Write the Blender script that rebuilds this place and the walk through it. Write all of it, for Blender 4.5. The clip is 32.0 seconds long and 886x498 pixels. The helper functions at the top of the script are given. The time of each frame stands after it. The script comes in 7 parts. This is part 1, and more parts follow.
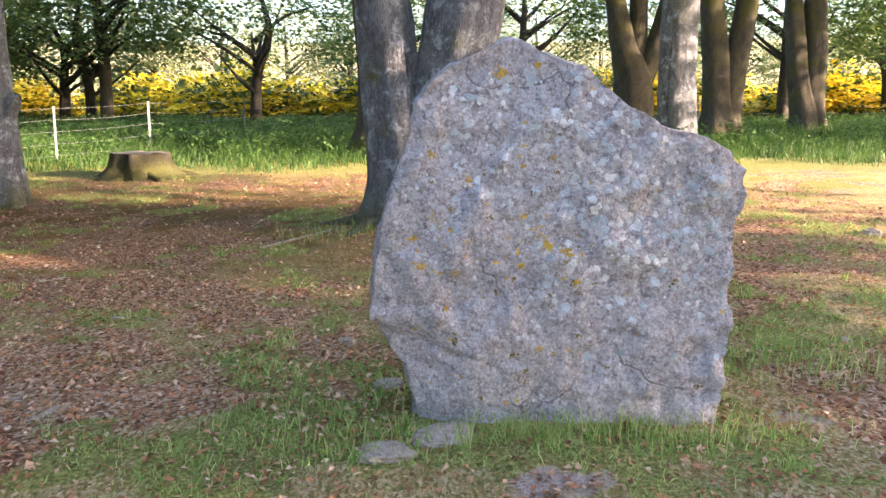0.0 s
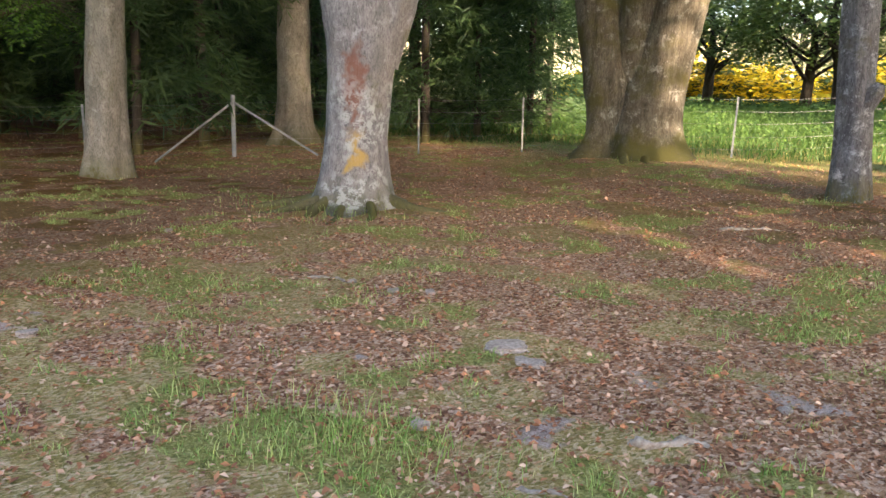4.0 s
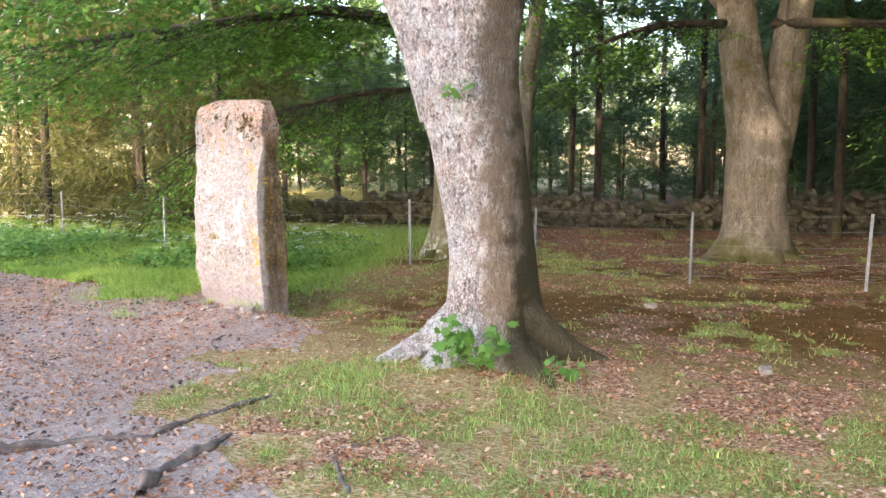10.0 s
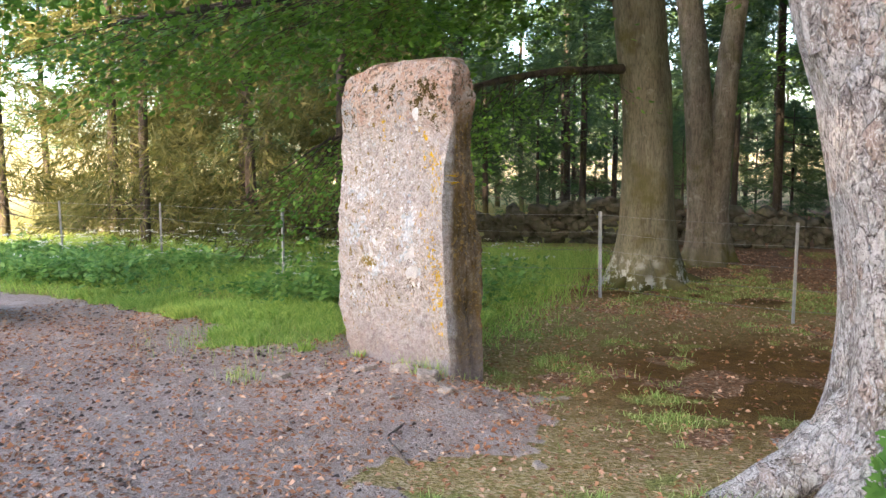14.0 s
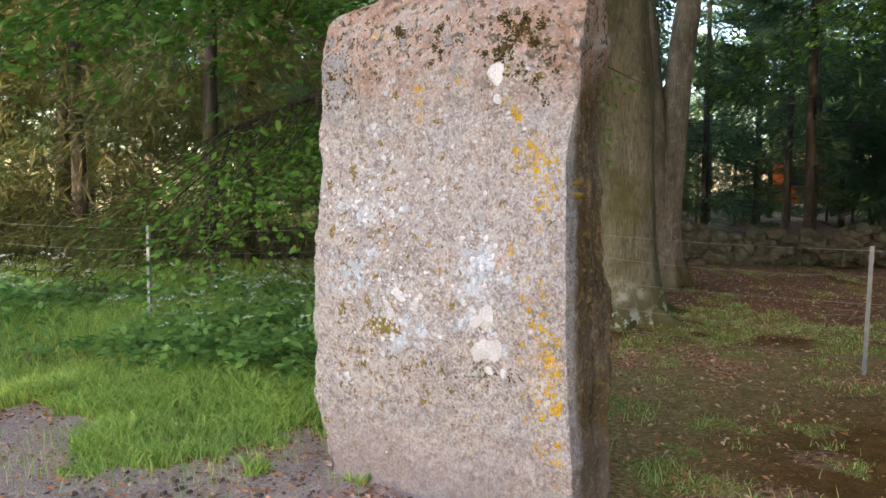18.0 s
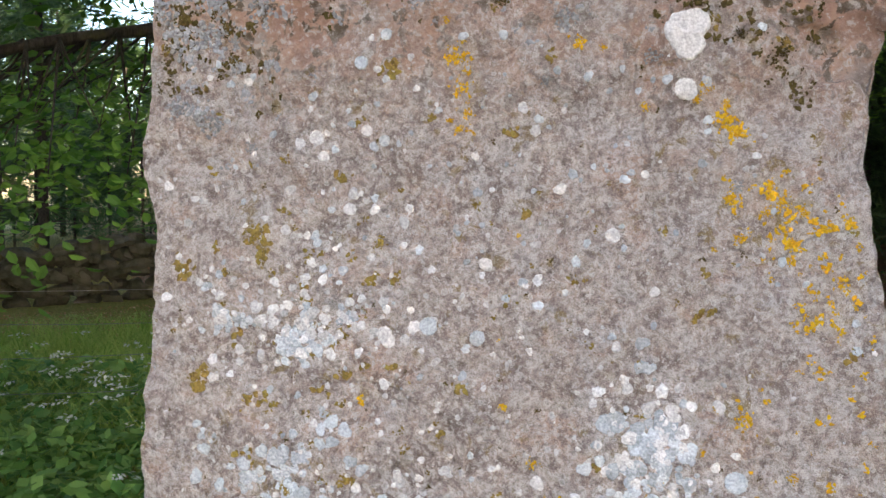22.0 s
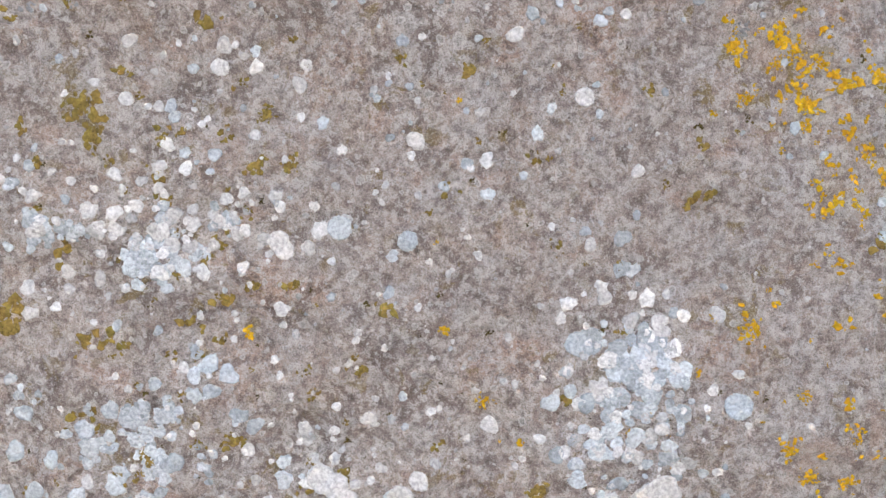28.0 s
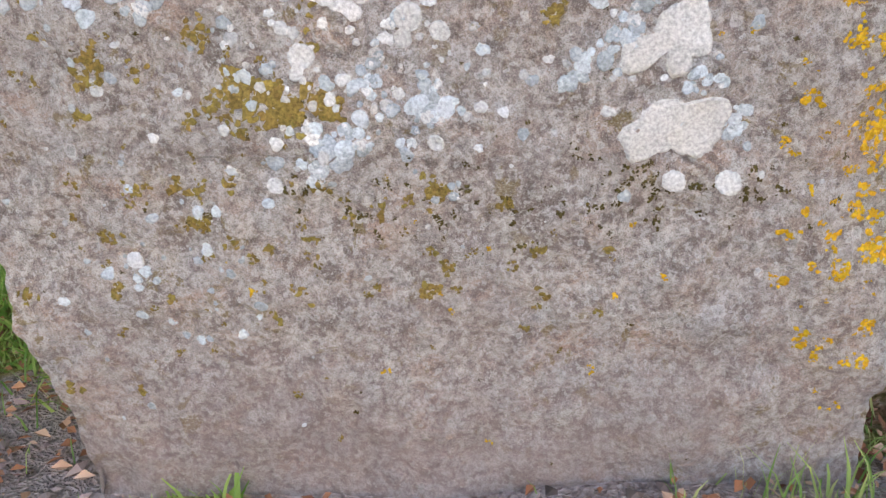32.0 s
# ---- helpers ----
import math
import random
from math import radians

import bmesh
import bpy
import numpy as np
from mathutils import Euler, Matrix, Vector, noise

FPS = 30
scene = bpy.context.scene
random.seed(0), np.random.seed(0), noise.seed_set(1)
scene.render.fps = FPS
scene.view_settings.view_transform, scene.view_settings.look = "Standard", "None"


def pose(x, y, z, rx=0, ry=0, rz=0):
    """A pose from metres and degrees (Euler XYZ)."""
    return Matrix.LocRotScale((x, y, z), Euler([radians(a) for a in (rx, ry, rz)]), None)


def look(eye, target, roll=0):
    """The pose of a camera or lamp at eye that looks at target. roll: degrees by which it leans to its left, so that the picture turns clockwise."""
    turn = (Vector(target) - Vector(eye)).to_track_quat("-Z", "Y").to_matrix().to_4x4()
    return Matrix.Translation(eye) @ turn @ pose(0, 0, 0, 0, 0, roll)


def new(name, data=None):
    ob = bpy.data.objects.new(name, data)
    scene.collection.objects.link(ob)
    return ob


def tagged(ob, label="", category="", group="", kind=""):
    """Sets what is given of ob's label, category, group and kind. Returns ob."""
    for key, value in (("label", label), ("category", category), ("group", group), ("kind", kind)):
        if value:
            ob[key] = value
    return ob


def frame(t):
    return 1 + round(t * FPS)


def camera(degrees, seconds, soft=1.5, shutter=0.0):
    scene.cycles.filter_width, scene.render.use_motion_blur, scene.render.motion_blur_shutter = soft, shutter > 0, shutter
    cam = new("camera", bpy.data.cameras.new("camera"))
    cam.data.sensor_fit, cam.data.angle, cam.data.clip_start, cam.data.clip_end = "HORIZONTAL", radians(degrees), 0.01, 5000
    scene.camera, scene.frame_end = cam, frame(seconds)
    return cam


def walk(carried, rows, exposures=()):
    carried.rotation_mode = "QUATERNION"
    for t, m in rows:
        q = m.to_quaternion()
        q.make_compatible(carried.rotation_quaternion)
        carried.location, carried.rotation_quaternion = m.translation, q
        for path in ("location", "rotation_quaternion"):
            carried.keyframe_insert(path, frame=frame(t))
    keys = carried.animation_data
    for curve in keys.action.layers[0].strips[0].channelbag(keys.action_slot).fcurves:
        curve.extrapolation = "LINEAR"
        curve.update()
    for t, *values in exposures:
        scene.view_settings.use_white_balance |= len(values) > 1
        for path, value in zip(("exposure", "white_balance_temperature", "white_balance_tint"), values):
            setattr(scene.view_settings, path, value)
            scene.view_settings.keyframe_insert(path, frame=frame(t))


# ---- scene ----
cam = camera(56.2, 32.0)
METRES, EYE, TILT, LEAN, TURN = 18.0, 1.5, -9.5, 0.0, 0.0
ROWS = [
    (0.0, 0.0, 0.0, 0.0, 0.0, 0.0, -0.0),
    (0.5, -0.0116, 0.006, 0.0018, 2.17, -0.18, -0.78),
    (1.0, -0.0241, 0.007, 0.0019, 8.98, -0.44, -2.11),
    (1.5, -0.0407, 0.0039, 0.0008, 13.67, -0.73, -3.26),
    (2.0, -0.0563, 0.0002, 0.0006, 17.71, -1.04, -3.96),
    (2.5, -0.076, -0.0007, -0.0007, 24.37, -1.71, -5.06),
    (3.0, -0.0929, -0.0044, -0.0, 32.26, -2.6, -6.13),
    (3.5, -0.1125, -0.0123, 0.0008, 37.41, -3.31, -7.09),
    (4.0, -0.1317, -0.0201, 0.0002, 43.05, -4.15, -7.74),
    (4.5, -0.1534, -0.0266, 0.001, 52.0, -5.61, -8.46),
    (6.5, -0.2181, -0.0655, 0.0018, 74.84, -9.84, -9.99),
    (7.0, -0.2319, -0.0818, 0.0007, 77.6, -10.17, -10.39),
    (7.5, -0.2467, -0.0989, -0.0004, 81.1, -9.21, -10.32),
    (8.0, -0.2655, -0.109, 0.0, 85.07, -9.68, -10.12),
    (8.5, -0.2804, -0.1201, 0.0016, 90.86, -11.96, -10.01),
    (9.0, -0.2964, -0.1349, 0.0001, 95.65, -13.94, -10.02),
    (9.5, -0.3139, -0.1467, -0.0041, 99.44, -13.26, -9.74),
    (10.0, -0.3362, -0.1579, -0.0045, 102.71, -8.76, -9.22),
    (10.5, -0.3542, -0.1722, -0.0108, 105.2, -8.38, -9.25),
    (11.0, -0.3721, -0.185, -0.0139, 106.27, -8.33, -9.05),
    (11.5, -0.3961, -0.1962, -0.0166, 106.78, -8.39, -8.91),
    (12.0, -0.4147, -0.2084, -0.0199, 107.26, -8.38, -8.89),
    (12.5, -0.4344, -0.2243, -0.0237, 107.67, -8.4, -8.91),
    (13.0, -0.4593, -0.2399, -0.0287, 108.13, -8.46, -8.83),
    (13.5, -0.4794, -0.256, -0.035, 108.49, -8.48, -8.79),
    (14.0, -0.4976, -0.2738, -0.0386, 108.77, -8.5, -8.74),
    (14.5, -0.5192, -0.2897, -0.0414, 108.9, -8.48, -8.68),
    (16.5, -0.5857, -0.3456, -0.0514, 106.26, -7.87, -8.91),
    (17.0, -0.5987, -0.3608, -0.0549, 101.54, -7.04, -9.41),
    (17.5, -0.6115, -0.3754, -0.0587, 98.4, -6.44, -9.67),
    (18.0, -0.6318, -0.3927, -0.0598, 95.61, -5.9, -9.79),
    (18.5, -0.6481, -0.4095, -0.063, 93.53, -5.48, -9.79),
    (19.0, -0.6661, -0.4257, -0.0645, 91.28, -5.01, -9.75),
    (19.5, -0.6884, -0.4329, -0.0662, 85.54, -3.99, -9.74),
    (20.0, -0.7054, -0.4449, -0.0667, 80.73, -3.12, -9.65),
    (20.5, -0.7199, -0.4558, -0.0678, 78.7, -2.69, -9.62),
    (21.0, -0.7388, -0.4599, -0.0689, 75.33, -2.11, -9.42),
    (21.5, -0.7547, -0.4627, -0.0658, 70.27, -1.24, -9.09),
    (22.0, -0.7667, -0.4661, -0.0639, 64.39, -0.17, -8.81),
    (22.5, -0.7746, -0.4636, -0.0629, 59.63, 1.27, -8.36),
    (23.0, -0.7828, -0.4608, -0.0594, 57.17, 6.23, -8.16),
    (23.5, -0.7884, -0.4625, -0.0584, 56.47, 7.92, -8.0),
    (24.0, -0.7934, -0.4635, -0.0578, 56.15, 8.6, -7.87),
    (24.5, -0.7955, -0.4612, -0.0602, 55.75, 8.57, -7.75),
    (26.5, -0.7937, -0.4599, -0.0639, 54.25, 3.5, -7.38),
    (27.0, -0.7934, -0.4603, -0.0656, 53.92, 2.15, -7.4),
    (27.5, -0.7933, -0.4605, -0.067, 53.69, -0.45, -7.36),
    (28.0, -0.7932, -0.4596, -0.0688, 53.61, -4.42, -7.31),
    (28.5, -0.7938, -0.4587, -0.0712, 53.57, -5.44, -7.3),
    (29.0, -0.7941, -0.4576, -0.0753, 53.57, -10.83, -7.28),
    (29.5, -0.7945, -0.4567, -0.078, 53.59, -16.28, -7.34),
    (30.0, -0.7945, -0.456, -0.0801, 53.8, -17.16, -7.56),
    (30.5, -0.7934, -0.456, -0.0834, 54.54, -17.57, -8.17),
    (31.0, -0.7925, -0.456, -0.0862, 56.09, -18.26, -8.32),
    (31.5, -0.7913, -0.4552, -0.0898, 57.06, -18.94, -8.06),
    (32.0, -0.7894, -0.4541, -0.0926, 57.12, -19.6, -7.97),
]
walk(cam, [(t, pose(0, 0, EYE, TILT, LEAN, TURN) @ pose(METRES * x, METRES * y, METRES * z, 90 + pitch, roll, yaw)) for t, x, y, z, yaw, pitch, roll in ROWS],
     [(0, 2.97, 6150, 22), (4.5, 3.32, 6350, 22), (6.5, 3.75, 6400, 21), (9, 3.9, 6450, 22), (11, 3.7, 6400, 20), (14, 3.33, 6350, 20), (17, 3.08, 6250, 19), (20, 2.92, 6250, 18), (22, 2.74, 6150, 18), (24, 2.78, 6050, 18), (29, 2.76, 6050, 18), (32, 2.82, 6050, 18)])

# ---- world, sun ----
SUN_DIR = Vector((0.93, -0.30, 0.235)).normalized()
world = bpy.data.worlds.new("sky")
scene.world = world
world.use_nodes = True
wn = world.node_tree
sky = wn.nodes.new("ShaderNodeTexSky")
sky.sky_type, sky.sun_disc = "NISHITA", False
sky.sun_elevation = math.asin(SUN_DIR.z)
sky.sun_rotation = math.atan2(SUN_DIR.x, SUN_DIR.y)
sky.air_density, sky.dust_density, sky.ozone_density = 1.0, 1.5, 1.0
wn.links.new(sky.outputs[0], wn.nodes["Background"].inputs[0])
wn.nodes["Background"].inputs[1].default_value = 0.11
sun = new("sun", bpy.data.lights.new("sun", "SUN"))
sun.data.energy, sun.data.angle, sun.data.color = 5.0, radians(0.6), (1.0, 0.80, 0.55)
sun.matrix_world = look(SUN_DIR * 60, (0, 0, 0))

# ---- small tools ----
rng = np.random.default_rng(7)


def hash3(i, j, k, s):
    v = np.sin(i * 127.1 + j * 311.7 + k * 74.7 + s * 53.3) * 43758.5453
    return v - np.floor(v)


def vnoise(p, scale=1.0, s=0):
    """Value noise, -1 to 1, at the rows of p."""
    q = np.asarray(p, float) * scale
    f = np.floor(q)
    w = q - f
    w = w * w * (3 - 2 * w)
    out = 0
    for a in (0, 1):
        for b in (0, 1):
            for c in (0, 1):
                k = hash3(f[:, 0] + a, f[:, 1] + b, f[:, 2] + c, s)
                out = out + k * np.where(a, w[:, 0], 1 - w[:, 0]) * np.where(b, w[:, 1], 1 - w[:, 1]) * np.where(c, w[:, 2], 1 - w[:, 2])
    return out * 2 - 1


def fbm(p, scale=1.0, octaves=3, s=0):
    return sum(vnoise(p, scale * 2 ** o, s + o) / 2 ** o for o in range(octaves))


def noise2(x, y, scale, s=0, octaves=2):
    x, y = np.asarray(x, float), np.asarray(y, float)
    return fbm(np.column_stack([x.ravel(), y.ravel(), np.zeros(x.size) + 0.37]), scale, octaves, s).reshape(x.shape)


def smooth(a, b, v):
    t = np.clip((np.asarray(v, float) - a) / (b - a), 0, 1)
    return t * t * (3 - 2 * t)


def mesh(name, verts, faces, mat=None, shade=True):
    me = bpy.data.meshes.new(name)
    verts, faces = np.asarray(verts, float), np.asarray(faces, int)
    me.vertices.add(len(verts))
    me.vertices.foreach_set("co", verts.ravel())
    n = faces.shape[1]
    me.loops.add(faces.size)
    me.loops.foreach_set("vertex_index", faces.ravel().astype(np.int32))
    me.polygons.add(len(faces))
    me.polygons.foreach_set("loop_start", np.arange(0, faces.size, n, dtype=np.int32))
    me.polygons.foreach_set("use_smooth", np.full(len(faces), shade))
    me.update(calc_edges=True)
    me.validate()
    if mat:
        me.materials.append(mat)
    return me


def thing(name, label, category, group="", kind="", at=(0, 0, 0)):
    ob = new(name)
    ob.empty_display_size = 0.2
    ob.location = at
    return tagged(ob, label, category, group, kind)


def part(name, me, parent, label="", at=None):
    """One mesh object under a thing; its vertices are in the world unless at is given."""
    ob = new(name, me)
    ob.parent = parent
    if at is not None:
        ob.matrix_basis = at
    if label:
        ob["label"] = label
    return ob


def grid_faces(rows, cols, wrap=True):
    r, c = np.meshgrid(np.arange(rows - 1), np.arange(cols if wrap else cols - 1), indexing="ij")
    c2 = (c + 1) % cols
    return np.stack([r * cols + c, r * cols + c2, (r + 1) * cols + c2, (r + 1) * cols + c], -1).reshape(-1, 4)


def tube(points, radii, sides=8, steps=0, rough=0.0, s=0):
    """Verts and faces of a tapering round limb along points, smoothed with a spline when steps > 0."""
    P, R = np.asarray(points, float), np.asarray(radii, float)
    if steps:
        t = np.linspace(0, len(P) - 1, steps)
        i = np.clip(t.astype(int), 0, len(P) - 2)
        u = (t - i)[:, None]
        p0, p1, p2, p3 = P[np.clip(i - 1, 0, None)], P[i], P[i + 1], P[np.clip(i + 2, None, len(P) - 1)]
        R = R[i] * (1 - u[:, 0]) + R[i + 1] * u[:, 0]
        P = 0.5 * (2 * p1 + (p2 - p0) * u + (2 * p0 - 5 * p1 + 4 * p2 - p3) * u ** 2 + (3 * p1 - p0 - 3 * p2 + p3) * u ** 3)
    T = np.gradient(P, axis=0)
    T /= np.linalg.norm(T, axis=1)[:, None] + 1e-9
    ref = np.where(np.abs(T[:, 2:3]) > 0.8, [[1.0, 0, 0]], [[0, 0, 1.0]])
    A = np.cross(T, ref)
    A /= np.linalg.norm(A, axis=1)[:, None]
    B = np.cross(T, A)
    th = np.arange(sides) * 2 * math.pi / sides
    V = P[:, None] + R[:, None, None] * (np.cos(th)[None, :, None] * A[:, None] + np.sin(th)[None, :, None] * B[:, None])
    V = V.reshape(-1, 3)
    if rough:
        V = V + rough * fbm(V, 2.2 / max(R.max(), 0.02) * 0.3, 2, s)[:, None] * np.repeat((V.reshape(len(P), sides, 3) - P[:, None]), 1).reshape(-1, 3)
    return V, grid_faces(len(P), sides)


def joined(pieces):
    vs, fs, n = [], [], 0
    for v, f in pieces:
        vs.append(v)
        fs.append(np.asarray(f) + n)
        n += len(v)
    return np.vstack(vs), np.vstack(fs)


# ---- materials ----
def material(name, rough=0.8, spec=0.3):
    m = bpy.data.materials.new(name)
    m.use_nodes = True
    b = m.node_tree.nodes["Principled BSDF"]
    b.inputs["Roughness"].default_value = rough
    b.inputs["Specular IOR Level"].default_value = spec
    return m, m.node_tree, b


def put(nt, socket, v):
    if isinstance(v, bpy.types.NodeSocket):
        nt.links.new(v, socket)
    elif isinstance(v, tuple) and len(v) == 3 and socket.type == "RGBA":
        socket.default_value = (*v, 1)
    else:
        socket.default_value = v


def node(nt, kind, out=0, **ins):
    n = nt.nodes.new(kind)
    for k, v in ins.items():
        put(nt, n.inputs[k], v)
    return n.outputs[out]


def coords(nt, sx=1, sy=1, sz=1, which="Object"):
    t = nt.nodes.new("ShaderNodeTexCoord")
    return node(nt, "ShaderNodeMapping", Vector=t.outputs[which], Scale=(sx, sy, sz))


def tnoise(nt, co, scale, detail=4, rough=0.6, warp=0.0):
    return node(nt, "ShaderNodeTexNoise", Vector=co, Scale=scale, Detail=detail, Roughness=rough, Distortion=warp)


def ramp(nt, fac, stops):
    r = nt.nodes.new("ShaderNodeValToRGB")
    e = r.color_ramp.elements
    while len(e) < len(stops):
        e.new(0.5)
    for el, (p, c) in zip(e, stops):
        el.position, el.color = p, ((*c, 1) if isinstance(c, tuple) else (c, c, c, 1))
    nt.links.new(fac, r.inputs[0])
    return r.outputs[0]


def mixc(nt, fac, a, b):
    m = nt.nodes.new("ShaderNodeMix")
    m.data_type = "RGBA"
    put(nt, m.inputs[0], fac)
    put(nt, m.inputs[6], a)
    put(nt, m.inputs[7], b)
    return m.outputs[2]


def maths(nt, op, a, b=0.0):
    m = nt.nodes.new("ShaderNodeMath")
    m.operation = op
    put(nt, m.inputs[0], a)
    put(nt, m.inputs[1], b)
    return m.outputs[0]


def voro(nt, co, scale, feature="F1", out=0, jitter=1.0):
    v = nt.nodes.new("ShaderNodeTexVoronoi")
    v.feature = feature
    put(nt, v.inputs["Vector"], co)
    v.inputs["Scale"].default_value = scale
    v.inputs["Randomness"].default_value = jitter
    return v.outputs[out]


def bump(nt, b, height, strength, dist=0.02):
    n = nt.nodes.new("ShaderNodeBump")
    n.inputs["Strength"].default_value, n.inputs["Distance"].default_value = strength, dist
    nt.links.new(height, n.inputs["Height"])
    nt.links.new(n.outputs[0], b.inputs["Normal"])


def warped(nt, co, scale, amount):
    """Coordinates shifted by noise, so that round marks get ragged edges."""
    n = nt.nodes.new("ShaderNodeTexNoise")
    put(nt, n.inputs["Vector"], co)
    n.inputs["Scale"].default_value, n.inputs["Detail"].default_value = scale, 3
    v = nt.nodes.new("ShaderNodeVectorMath")
    v.operation = "MULTIPLY_ADD"
    put(nt, v.inputs[0], n.outputs["Color"])
    v.inputs[1].default_value = (amount, amount, amount)
    put(nt, v.inputs[2], co)
    return v.outputs[0]


def crust_layer(nt, col, co, scale, lo, hi, share, seed, inner, rim, zone, amount=0.9):
    """Lichen discs with a paler rim, laid over a colour."""
    off = node(nt, "ShaderNodeMapping", Vector=co, Location=(seed, seed * 1.7, seed * 0.6))
    d, c = voro(nt, off, scale), voro(nt, off, scale, out=1)
    sep = nt.nodes.new("ShaderNodeSeparateColor")
    put(nt, sep.inputs[0], c)
    size = maths(nt, "MULTIPLY_ADD", sep.outputs[0], hi - lo)
    size.node.inputs[2].default_value = lo
    rel = maths(nt, "DIVIDE", d, size)
    mask = ramp(nt, rel, [(0.86, 1.0), (1.0, 0.0)])
    keep = maths(nt, "LESS_THAN", sep.outputs[1], maths(nt, "MULTIPLY", zone, share))
    tone = mixc(nt, ramp(nt, rel, [(0.45, 0.0), (0.85, 1.0)]), inner, rim)
    return mixc(nt, maths(nt, "MULTIPLY", maths(nt, "MULTIPLY", mask, keep), amount), col, tone)


def stone_material(name, dark, pale, warm, film, film_share, rings, olive=0.5, side=None, crack=0.6, speck=0.7, mottle=1.0):
    """Weathered stone: two ground tones, ragged films of grey lichen, dark and olive blotches, small ringed crusts, sandy grain."""
    m, nt, b = material(name, 0.92, 0.2)
    co = coords(nt)
    broad, blot = tnoise(nt, co, 2.1, 5, 0.6), tnoise(nt, co, 7, 7, 0.62, 0.3)
    mid, small = tnoise(nt, co, 24, 7, 0.60, 0.5), tnoise(nt, co, 70, 6, 0.66, 0.3)
    grain, sand = tnoise(nt, co, 150, 5, 0.8), tnoise(nt, co, 380, 2, 0.8)
    col = ramp(nt, blot, [(0.34, dark), (0.47, pale), (0.54, pale), (0.64, warm)])
    col = mixc(nt, ramp(nt, mid, [(0.40, 0.8 * mottle), (0.45, 0.0)]), col, tuple(c * 0.6 for c in dark))
    zone = ramp(nt, broad, [(0.36, 0.35), (0.60, 1.0)])
    f1 = maths(nt, "MULTIPLY", ramp(nt, mid, [(0.505, 0.0), (0.54, 0.75)]), zone)
    col = mixc(nt, maths(nt, "MULTIPLY", f1, film_share), col, mixc(nt, small, tuple(c * 0.72 for c in film), film))
    f2 = ramp(nt, small, [(0.525, 0.0), (0.56, 0.8 * film_share)])
    col = mixc(nt, f2, col, tuple(min(1, c * 1.06) for c in film))
    col = mixc(nt, ramp(nt, small, [(0.40, 0.7 * mottle), (0.455, 0.0)]), col, tuple(c * 0.62 for c in dark))
    tint = tnoise(nt, co, 11, 6, 0.72, 0.5)
    col = mixc(nt, ramp(nt, tint, [(0.55, 0.0), (0.66, 0.55)]), col, warm)
    col = mixc(nt, maths(nt, "MULTIPLY", ramp(nt, tnoise(nt, co, 21, 6, 0.7, 0.4), [(0.585, 0.0), (0.615, olive)]), ramp(nt, tnoise(nt, co, 3.1, 3), [(0.40, 0.15), (0.56, 1.0)])), col, mixc(nt, grain, (0.12, 0.085, 0.03), (0.34, 0.25, 0.10)))
    wob = warped(nt, co, 60, 0.016)
    for k, (sc, sh, lo, hi) in enumerate(((95, 0.55, 0.12, 0.45), (48, 0.5, 0.10, 0.42), (22, 0.22, 0.10, 0.34))):
        tone = mixc(nt, small, tuple(c * 0.55 for c in film), tuple(c * 0.9 for c in film))
        col = crust_layer(nt, col, wob, sc, lo, hi, sh * rings, 3.1 + k * 5.3, tone, tuple(min(1, c * 1.12) for c in film), zone, 0.8)
    col = mixc(nt, ramp(nt, grain, [(0.36, speck), (0.445, 0.0)]), col, tuple(c * 0.3 for c in dark))
    col = mixc(nt, ramp(nt, grain, [(0.57, 0.0), (0.64, speck * 0.7)]), col, tuple(min(1, c * 1.2) for c in film))
    col = mixc(nt, ramp(nt, sand, [(0.34, speck), (0.46, 0.0)]), col, tuple(c * 0.4 for c in dark))
    col = mixc(nt, ramp(nt, sand, [(0.56, 0.0), (0.64, speck * 0.6)]), col, tuple(min(1, c * 1.25) for c in film))
    cut = None
    if crack:
        vd = voro(nt, warped(nt, co, 3, 0.5), 1.7, "DISTANCE_TO_EDGE")
        cut = maths(nt, "MULTIPLY", ramp(nt, vd, [(0.003, 1.0), (0.014, 0.0)]), ramp(nt, tnoise(nt, co, 1.7, 3), [(0.50, 0.0), (0.58, crack)]))
        col = mixc(nt, cut, col, tuple(c * 0.25 for c in dark))
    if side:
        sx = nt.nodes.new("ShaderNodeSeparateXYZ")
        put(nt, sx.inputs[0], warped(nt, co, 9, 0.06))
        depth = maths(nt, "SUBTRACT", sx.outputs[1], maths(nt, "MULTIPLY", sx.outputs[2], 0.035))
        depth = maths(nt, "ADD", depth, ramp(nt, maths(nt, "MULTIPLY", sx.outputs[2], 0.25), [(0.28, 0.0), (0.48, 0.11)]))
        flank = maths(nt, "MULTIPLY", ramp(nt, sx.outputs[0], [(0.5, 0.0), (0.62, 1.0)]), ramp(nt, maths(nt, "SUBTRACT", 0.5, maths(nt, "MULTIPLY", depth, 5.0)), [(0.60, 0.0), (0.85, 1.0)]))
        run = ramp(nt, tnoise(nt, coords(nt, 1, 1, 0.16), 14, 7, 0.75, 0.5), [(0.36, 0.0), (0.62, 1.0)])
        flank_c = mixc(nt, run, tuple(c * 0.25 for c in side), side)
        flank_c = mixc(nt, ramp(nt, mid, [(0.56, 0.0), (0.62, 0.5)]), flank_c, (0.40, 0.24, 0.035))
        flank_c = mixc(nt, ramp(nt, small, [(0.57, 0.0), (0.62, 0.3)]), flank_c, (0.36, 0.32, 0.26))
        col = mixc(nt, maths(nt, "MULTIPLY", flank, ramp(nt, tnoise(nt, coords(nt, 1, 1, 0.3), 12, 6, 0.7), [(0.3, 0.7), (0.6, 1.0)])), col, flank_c)
